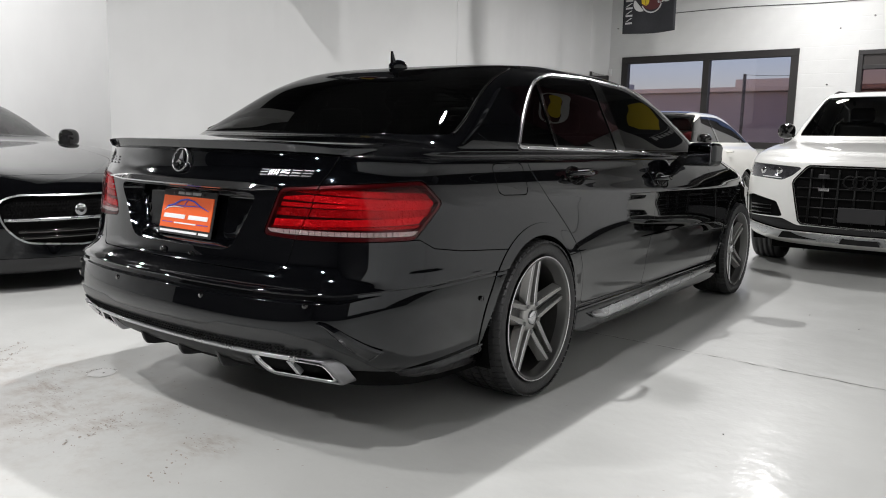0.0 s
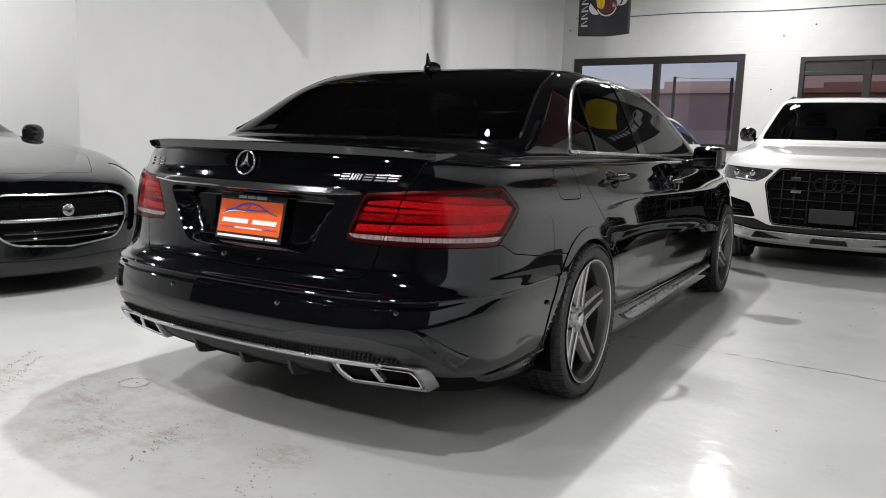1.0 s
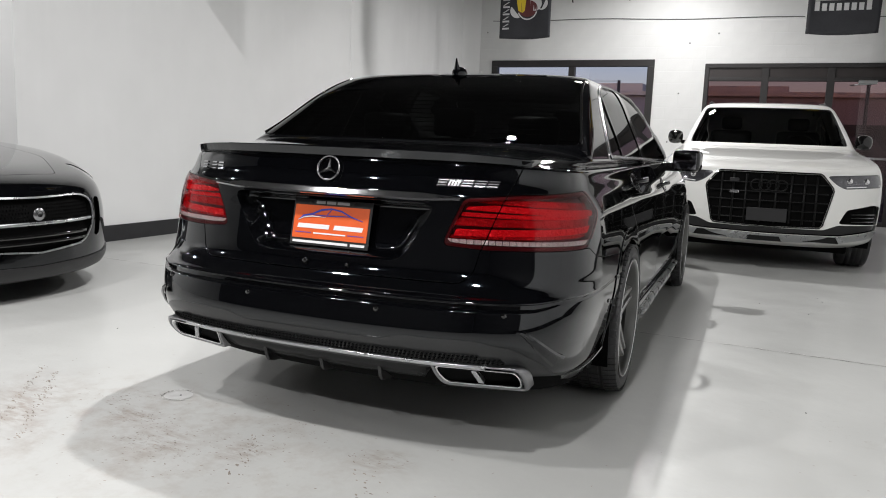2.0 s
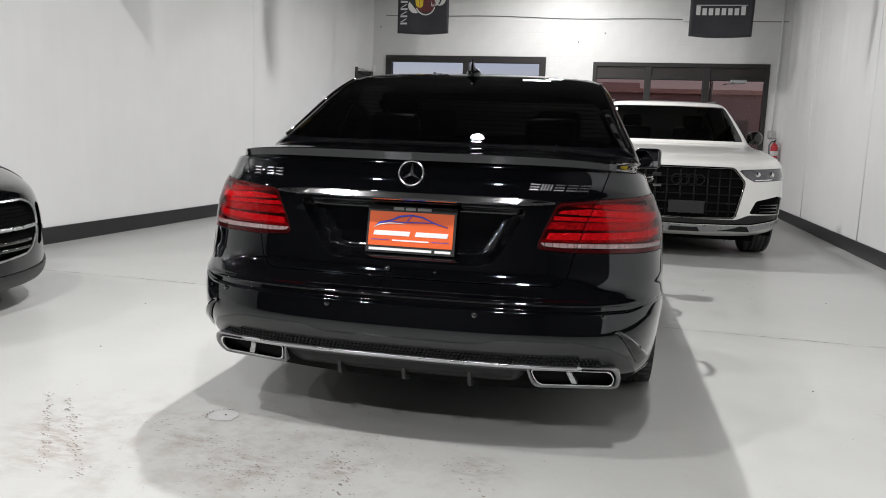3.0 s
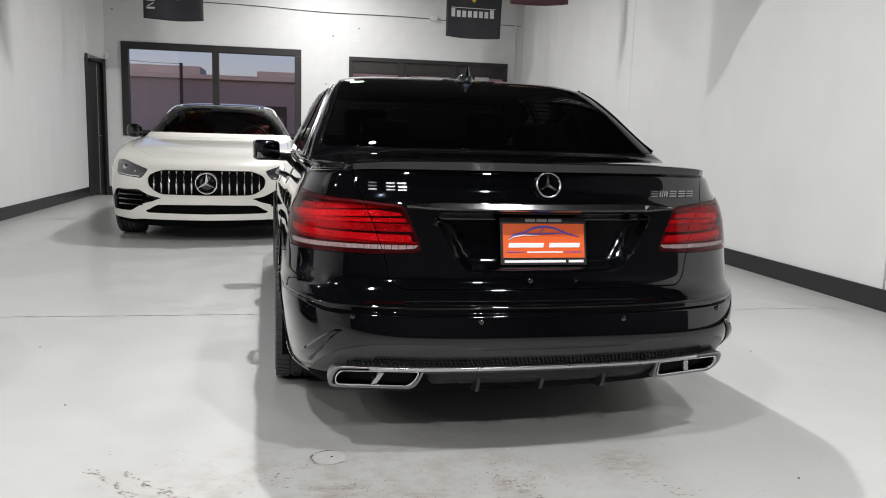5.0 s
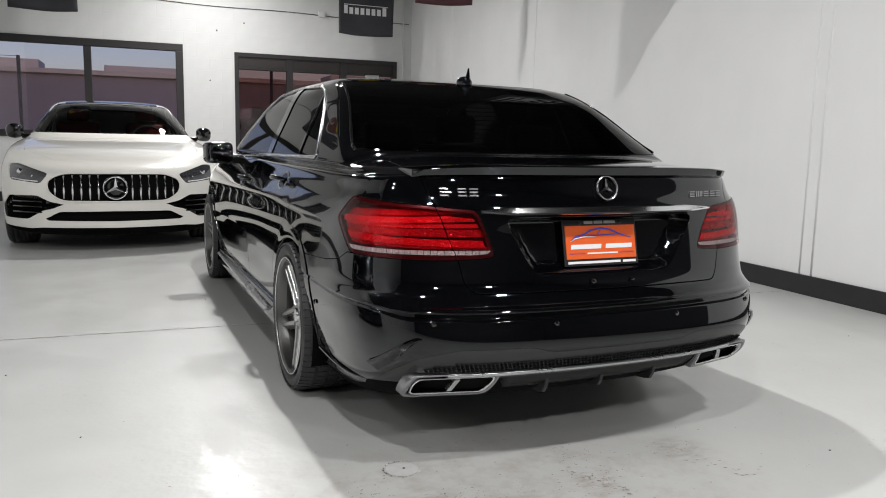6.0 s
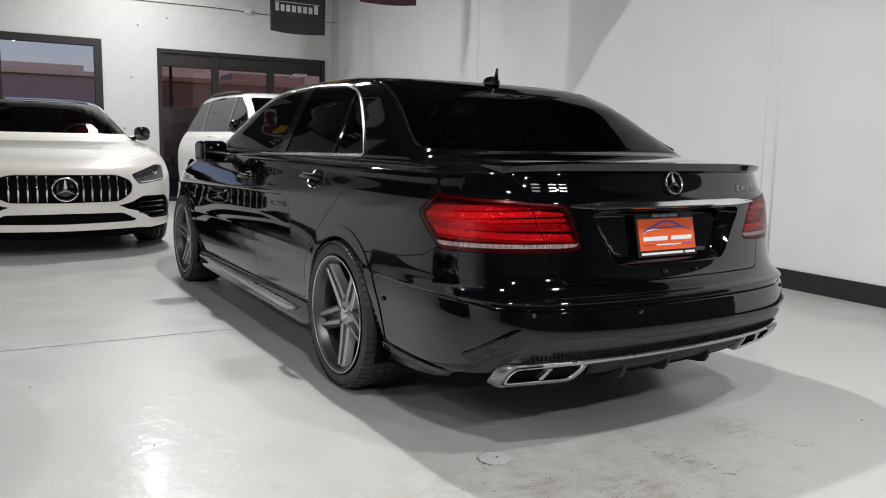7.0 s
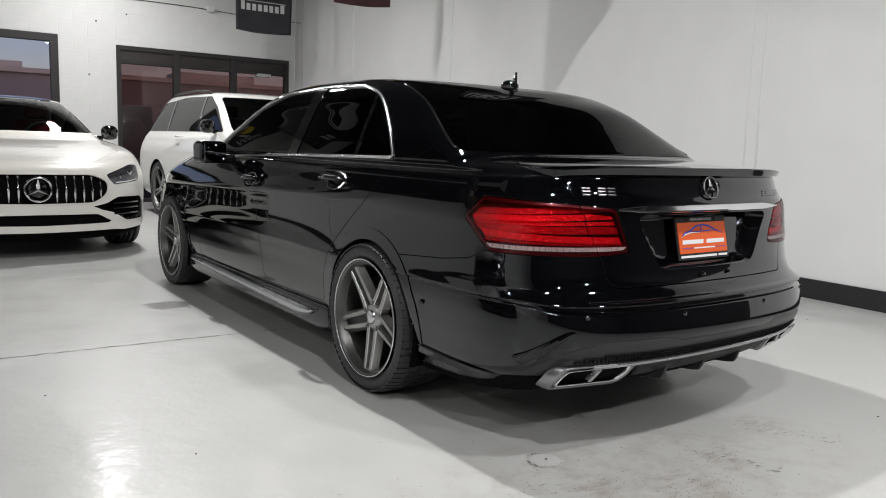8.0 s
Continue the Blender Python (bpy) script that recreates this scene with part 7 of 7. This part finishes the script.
art5 = [("print_line", rect(-0.42, 0.27, 0.17, 0.205), PRINT), ("print_line", rect(-0.42, 0.27, 0.825, 0.86), PRINT), ("print_line", rect(-0.42, -0.385, 0.225, 0.805), PRINT), ("print_line", rect(0.235, 0.27, 0.225, 0.805), PRINT)]
art5 += [("print_line", arc_band(x, z, 0.13, 0.05, -100, 100), PRINT) for x in (-0.14, 0.03) for z in (0.39, 0.64)] + [("print_line", rect(x, x + 0.055, 0.26, 0.77), PRINT) for x in (-0.31, -0.20)]
flag(pose(1.955, 3.45, 2.80, 0, 0, 2), 1.05, 1.45, CLOTH, "charcoal hanging flag with a white framed emblem", 0.9, art5)
flag(pose(-3.27, 3.82, 2.80, 0, 0, -2), 0.96, 1.45, CLOTH, "charcoal hanging flag with a yellow and white emblem", 2.6, art1)
flag(pose(-2.75, 7.5, 2.98, 0, 0, 8), 0.80, 1.40, CLOTH, "charcoal hanging flag with white bars and a ring", 4.4, art4)

# ---- on the walls ----
GREY_BOX = material("grey_box_paint", (0.42, 0.42, 0.42), 0.5, grain=(12, 0.1))
CABLE = material("dark_cable", (0.06, 0.06, 0.06), 0.6)
ext = thing("fire_extinguisher", pose(3.05, YN - 0.075, 0.88), "red fire extinguisher with a black hose hung on the wall", "extinguisher")
part("cylinder", lathe([(0.0, 0.0), (0.0, 0.045), (0.012, 0.058), (0.27, 0.058), (0.31, 0.045), (0.33, 0.02), (0.345, 0.018), (0.345, 0.0)], 28, "z"), material("extinguisher_red", (0.48, 0.02, 0.03), 0.25, coat=0.6), ext, "glossy red cylinder")
part("label_patch", lathe([(0.13, 0.0592), (0.205, 0.0592)], 28, "z"), PRINT, ext, "white label band")
part("valve_handle", joined(box(-0.012, 0.012, -0.02, 0.02, 0.345, 0.375, 0.003), box(-0.008, 0.008, -0.10, 0.02, 0.375, 0.387, 0.003), box(-0.008, 0.008, -0.085, 0.01, 0.405, 0.415, 0.003)), TRIM, ext, smooth=False)
part("hose", tube([(0.0, 0.0, 0.36), (-0.05, 0.0, 0.36), (-0.085, 0.0, 0.30), (-0.075, 0.0, 0.18), (-0.066, 0.0, 0.10)], 0.010, 8), TRIM, ext, "black hose")
part("wall_hook", box(-0.02, 0.02, 0.055, 0.073, 0.24, 0.34, 0.004), TRIM, ext, smooth=False)
cb = thing("call_box", pose(2.985, YN - 0.002, 1.36), "small grey wall box with a conduit above it", "wall box")
part("case", box(-0.05, 0.05, -0.045, 0, -0.06, 0.06, 0.006), GREY_BOX, cb, smooth=False)
part("button", lathe([(-0.055, 0.0), (-0.053, 0.018), (-0.045, 0.02)], 16, "y"), PRINT, cb)
part("conduit_pipe", tube([(0.01, -0.014, 0.06), (0.012, -0.014, 1.6), (0.05, -0.014, CEILING - 1.37)], 0.011, 8), WHITE_WALL, cb, "white conduit pipe")
wc = thing("wall_cable", pose(0, YN - 0.008, 0), "thin dark cable strung along the white wall", "cable")
part("cable", tube([(x, -0.002, 3.31 - 0.016 * (x + 4) - 0.02 * math.sin((x + 4) * 2.2) * (0.3 if x > 2 else 0.6)) for x in lin(-3.85, 3.1, 60)], 0.006, 6), CABLE, wc)
part("junction_box", box(1.42, 1.54, -0.05, 0.006, 3.20, 3.29, 0.006), WHITE_WALL, wc, "white junction box", smooth=False)
tb = thing("wall_sensor", pose(-4.055, YN - 0.002, 2.33), "small white sensor box in the corner", "sensor")
part("case", box(-0.03, 0.03, -0.03, 0, -0.06, 0.06, 0.006), INK_WHITE, tb, smooth=False)
for x in (-3.35, -2.35, -1.35, -0.85, 0.35):
    hk = thing("wall_hook", pose(x, YN - 0.002, 3.62), "small black hook screwed to the white wall", "hook", "hooks along the wall")
    part("hook", tube([(0, 0, 0.05), (0, -0.03, 0.04), (0, -0.05, 0.0), (0, -0.03, -0.035), (0, -0.01, -0.03)], 0.012, 8), TRIM, hk)
for x, z in ((-0.42, 2.02), (-0.30, 2.85), (0.15, 3.0), (-3.95, 3.1), (-0.55, 1.2)):
    sc = thing("wall_screw", pose(x, YN, z), "tiny steel screw head in the white wall", "screw", "screws in the wall")
    part("screw_head", lathe([(-0.012, 0.0), (-0.010, 0.012), (0.0, 0.014)], 12, "y"), STEEL, sc)
# painted-over pipes and joints on the side walls
for x, y, r, top in ((XR + 0.006, 2.06, 0.012, CEILING), (XR + 0.0045, 2.17, 0.010, CEILING), (XR + 0.004, 6.62, 0.013, CEILING), (XR + 0.004, 9.45, 0.012, CEILING), (XL - 0.004, 7.26, 0.013, CEILING)):
    structure(part("trim", tube([(x, y, 0.152), (x, y + 0.008, 1.6), (x, y - 0.006, 3.0), (x, y, top)], r, 10), WHITE_WALL), "painted-over vertical joint on the white wall", "trim")
# closer and bars of the entrance door
dc = thing("door_closer", pose(2.36, YN - 0.03, 2.215), "silver door closer on the glazed entrance", "door closer")
part("closer_body", box(-0.10, 0.16, -0.06, 0, -0.03, 0.03, 0.008), SATIN, dc, smooth=False)
part("closer_arm", tube([(0.1, -0.05, -0.03), (-0.12, -0.08, -0.045), (-0.2, -0.02, -0.05)], 0.009, 8), SATIN, dc)
ps = thing("door_push_bar", pose(2.36, YN - 0.03, 1.05), "silver push bar across the glazed entrance", "push bar")
part("bar", tube([(-0.42, -0.05, 0), (0.42, -0.05, 0)], 0.02, 10), SATIN, ps)
for s in (-1, 1):
    part("bracket", box(s * 0.42 - 0.02, s * 0.42 + 0.02, -0.06, 0, -0.03, 0.03, 0.004), SATIN, ps, smooth=False)

# ---- on the floor ----
CRACK = material("crack_dark", (0.10, 0.095, 0.085), 0.8)
CHALK = material("chalky_filler", (0.60, 0.59, 0.57), 0.6, grain=(60, 0.3))


def jagged_strip(y0, x0, x1, n, width, seed):
    rnd = random.Random(seed)
    bm = bmesh.new()
    prev = None
    y = y0
    for i in range(n + 1):
        x = x0 + (x1 - x0) * i / n
        y = y0 - 0.04 * (x - x0) / (x1 - x0) * 2 + rnd.uniform(-0.006, 0.006)
        w = width * rnd.choice((0.15, 0.5, 0.8, 1.0, 1.5))
        cur = (bm.verts.new((x, y - w / 2, 0.0016)), bm.verts.new((x, y + w / 2, 0.0016)))
        if prev:
            bm.faces.new((prev[0], cur[0], cur[1], prev[1]))
        prev = cur
    return bm


structure(part("floor_joint", jagged_strip(2.34, -4.2, 3.1, 260, 0.005, 5), CRACK, smooth=False), "thin dark crack line across the grey floor", "floor joint")
fj = jagged_strip(2.35, -4.2, 3.1, 200, 0.005, 11)
for f in list(fj.faces):
    if (int(f.calc_center_median().x * 37) % 3) == 0:
        fj.faces.remove(f)
structure(part("floor_joint_filler", moved(fj, Matrix.Translation((0, 0.006, 0.0006))), CHALK, smooth=False), "pale crumbs of filler along the floor crack", "floor joint")
dr = thing("floor_plug", pose(-0.728, 0.13, 0) @ Matrix.Diagonal((0.82, 0.82, 1, 1)), "round worn plug set in the grey floor", "floor plug")
def chipped_arc(r, a0, a1, seed):
    """A broken, uneven run of filler round the plug."""
    rnd = random.Random(seed)
    bm = bmesh.new()
    a = a0
    while a < a1:
        da = rnd.uniform(6, 20)
        r0, r1 = r - rnd.uniform(0.001, 0.005), r + rnd.uniform(0.001, 0.006)
        pts = [(r0, a), (r1, a + rnd.uniform(-2, 2)), (r1 - 0.001, a + da * 0.8), (r0 + 0.001, a + da * 0.8)]
        bm.faces.new([bm.verts.new((q * math.cos(math.radians(t)), q * math.sin(math.radians(t)), 0.0024)) for q, t in pts][::-1])
        a += da + rnd.uniform(0, 14)
    bmesh.ops.recalc_face_normals(bm, faces=bm.faces)
    return bm


part("chipped_rim", chipped_arc(0.075, 60, 330, 4), CHALK, dr, "chipped pale rim", smooth=False)
part("dark_chip", chipped_arc(0.077, 80, 230, 9), CRACK, dr, "dark chipped edge", smooth=False)
part("plug_disc", lathe([(0.0014, 0.0), (0.0018, 0.068)], 40, "z"), material("plug_epoxy", (0.52, 0.52, 0.51), 0.3, grain=(30, 0.1)), dr)
part("plug_hole", lathe([(0.0026, 0.0), (0.0024, 0.006)], 12, "z"), VOID, dr, at=Matrix.Translation((0.01, 0.005, 0)))
rnd = random.Random(3)
CRUMB = material("dark_crumb", (0.03, 0.028, 0.025), 0.8)
cb_m = box(-0.006, 0.006, -0.004, 0.004, 0, 0.004, 0.0015)
crumb = None
for k in range(16):
    x, y = rnd.uniform(-3.6, 2.6), rnd.uniform(-1.4, 4.2)
    if abs(x) < 1.0 and y > -0.1:
        x += 1.3 * (1 if x > 0 else -1)
    m = pose(x, y, 0, 0, 0, rnd.uniform(0, 180)) @ Matrix.Scale(rnd.uniform(0.4, 0.8), 4)
    if crumb is None:
        crumb = tagged(part("crumb", cb_m, CRUMB, smooth=False), "tiny dark crumb of dirt on the floor", "crumb", "crumbs on the floor")
        crumb.matrix_basis = m
    else:
        copy_thing(crumb, Matrix.LocRotScale(m.translation, m.to_quaternion(), None))

# small gouges and flecks where the paint has lifted
FLECK = material("paint_fleck", (0.30, 0.262, 0.228), 0.7, grain=(90, 0.4))


def flecks():
    """Thin curved scraps in loose rows and clusters."""
    rnd = random.Random(17)
    bm = bmesh.new()

    def scrap(x, y, way, size):
        n, w = 3, size * rnd.uniform(0.12, 0.34)
        bend = rnd.uniform(-0.5, 0.5)
        left, right = [], []
        for i in range(n + 1):
            t = i / n - 0.5
            a = way + bend * t
            px, py = x + size * t * math.cos(a), y + size * t * math.sin(a)
            ww = w * (1 - 1.7 * abs(t)) * rnd.uniform(0.6, 1.2) + 0.0004
            left.append(bm.verts.new((px - ww * math.sin(a), py + ww * math.cos(a), 0.0013)))
            right.append(bm.verts.new((px + ww * math.sin(a), py - ww * math.cos(a), 0.0013)))
        for i in range(n):
            bm.faces.new((right[i], right[i + 1], left[i + 1], left[i]))
    for x0, y0, x1, y1, count, spread in ((-1.50, 0.12, -1.02, -0.46, 80, 0.012), (-1.39, 0.09, -0.88, -0.46, 90, 0.014), (-0.20, -0.02, -0.06, -0.34, 40, 0.02), (0.20, 0.02, 0.42, -0.30, 26, 0.03)):
        for i in range(count):
            t = rnd.random()
            way = math.atan2(y1 - y0, x1 - x0) + rnd.uniform(0.2, 0.9)
            scrap(x0 + (x1 - x0) * t + rnd.gauss(0, spread), y0 + (y1 - y0) * t + rnd.gauss(0, spread), way, rnd.uniform(0.006, 0.017))
    for cx, cy, r, count in ((-0.71, -0.11, 0.06, 42), (-0.45, -0.24, 0.10, 110), (-0.14, -0.15, 0.07, 50), (-0.10, 0.05, 0.08, 46), (-0.92, -0.02, 0.07, 40), (-0.58, -0.13, 0.08, 46), (-0.30, -0.36, 0.12, 60), (0.27, -0.02, 0.08, 26), (-0.95, 0.02, 0.5, 70), (-0.2, -0.3, 0.6, 90), (1.2, 0.3, 0.9, 40), (-2.4, 2.2, 1.1, 60)):
        for i in range(count):
            scrap(cx + rnd.gauss(0, r), cy + rnd.gauss(0, r * 0.7), rnd.gauss(0.5, 0.5), rnd.uniform(0.003, 0.011))
    bmesh.ops.recalc_face_normals(bm, faces=bm.faces)
    return bm


tagged(part("floor_flecks", flecks(), FLECK, smooth=False), "dark flecks and gouges in the grey floor paint", "floor wear", kind="stuff")

# ---- outside the windows ----
hb = thing("low_building", pose(0, 36, -0.12), "low dusky stucco building with a pale roof edge", "building")
part("wall", box(-34, 30, 0, 8, 0, 3.75), STUCCO, hb, smooth=False)
part("roof_edge", box(-34.2, 30.2, -0.25, 8.2, 3.75, 3.97, 0.03), PALE, hb, "pale roof edge", smooth=False)
for x0, x1, h, y in ((-10.8, -6.0, 0.62, 3.0), (-3.2, 1.0, 0.55, 3.5), (8.0, 12.0, 0.6, 3.0), (-20, -17.5, 0.7, 3)):
    part("roof_unit", box(x0, x1, y, y + 2.5, 3.97, 3.97 + h, 0.03), PALE, hb, "pale roof unit", smooth=False)
DARK_WIN = material("dusk_glass", (0.03, 0.03, 0.035), 0.6)
for x in (-26, -15.2, -4.2, 3.4, 9.5, 17.0):
    part("window", box(x, x + 2.6, -0.06, 0.05, 0.6, 2.6, 0.02), DARK_WIN, hb, smooth=False)
for x, y in ((-8.45, 33.0), (-6.2, 34.0), (4.0, 33.5)):
    pl = thing("yard_pole", pose(x, y, -0.12), "thin dark steel pole in the yard", "pole", "poles in the yard")
    part("pole", tube([(0, 0, 0), (0, 0, 4.3)], 0.07, 8), CABLE, pl)
wr = thing("overhead_wire", pose(0, 34, 0), "thin dark overhead wire strung between yard poles", "wire")
part("wire", tube([(-8.45 + 2.25 * k / 10, -1.0 + 1.0 * k / 10, 4.15 - 0.04 * math.sin(math.pi * k / 10)) for k in range(11)], 0.01, 6), CABLE, wr)
# dusky parked van across the yard
van = thing("parked_van", pose(3.2, 30, -0.12), "dusky dark grey van parked across the yard", "van")
part("body", prism(round_poly([(-2.2, 0.35), (2.2, 0.35), (2.2, 1.0), (1.5, 1.15), (1.0, 1.9), (-2.0, 1.95), (-2.2, 1.2)], 0.12), 1.8, bevel=0.06), material("dusky_van_paint", (0.09, 0.08, 0.09), 0.7), van)
for sx in (-1.4, 1.4):
    part("tyre", lathe([(-0.02, 0.0), (-0.02, 0.33), (0.2, 0.33)], 24, "y"), RUBBER, van, at=Matrix.Translation((sx, 0, 0.33)))
part("window", prism([(-1.9, 1.2), (0.95, 1.2), (0.75, 1.75), (-1.85, 1.8)], 0.05), DARK_WIN, van, at=Matrix.Translation((0, -0.03, 0)), smooth=False)

# ---- painted blocks of the window wall ----
BLK_W, BLK_H, JOINT = 0.406, 0.203, 0.004
blk_mesh = {}


def block_mesh(w, h):
    """One block's face, standing proud of its joints, its edges softened."""
    key = (round(w, 3), round(h, 3))
    if key not in blk_mesh:
        e, d = 0.006, 0.0009
        v = [(0, 0, 0), (w, 0, 0), (w, 0, h), (0, 0, h), (e, -d, e), (w - e, -d, e), (w - e, -d, h - e), (e, -d, h - e)]
        me = bpy.data.meshes.new("block")
        me.from_pydata(v, [], [(4, 5, 6, 7), (0, 1, 5, 4), (1, 2, 6, 5), (2, 3, 7, 6), (3, 0, 4, 7)])
        me.materials.append(BLOCK_WALL)
        blk_mesh[key] = me
    return blk_mesh[key]


def blocks():
    """Blocks in running bond, cut at the corners and round the openings."""
    holes = [(h[0] - 0.01, h[1] + 0.01, h[2] - 0.01, h[3] + 0.01) for h in (WIN, ENT)]
    x_lo, x_hi = WEST_END + 0.004, XR - 0.002
    row, z = 0, 0.16
    while z < CEILING - 0.05:
        h = min(BLK_H, CEILING - z) - JOINT
        x = x_lo - (BLK_W / 2 if row % 2 else 0)
        while x < x_hi:
            spans = [(max(x, x_lo), min(x + BLK_W, x_hi))]
            for a, b, c, d in holes:
                if z < d and z + h > c:
                    spans = [q for p in spans for q in ((p[0], min(p[1], a)), (max(p[0], b), p[1])) if q[1] - q[0] > 0.03]
            for a, b in spans:
                if b - a > 0.03:
                    yield a, z, b - a - JOINT, h
            x += BLK_W
        z += BLK_H
        row += 1


for x, z, w, h in blocks():
    o = new("block", block_mesh(w, h))
    o.parent = north
    o.matrix_basis = Matrix.Translation((x, YN, z))
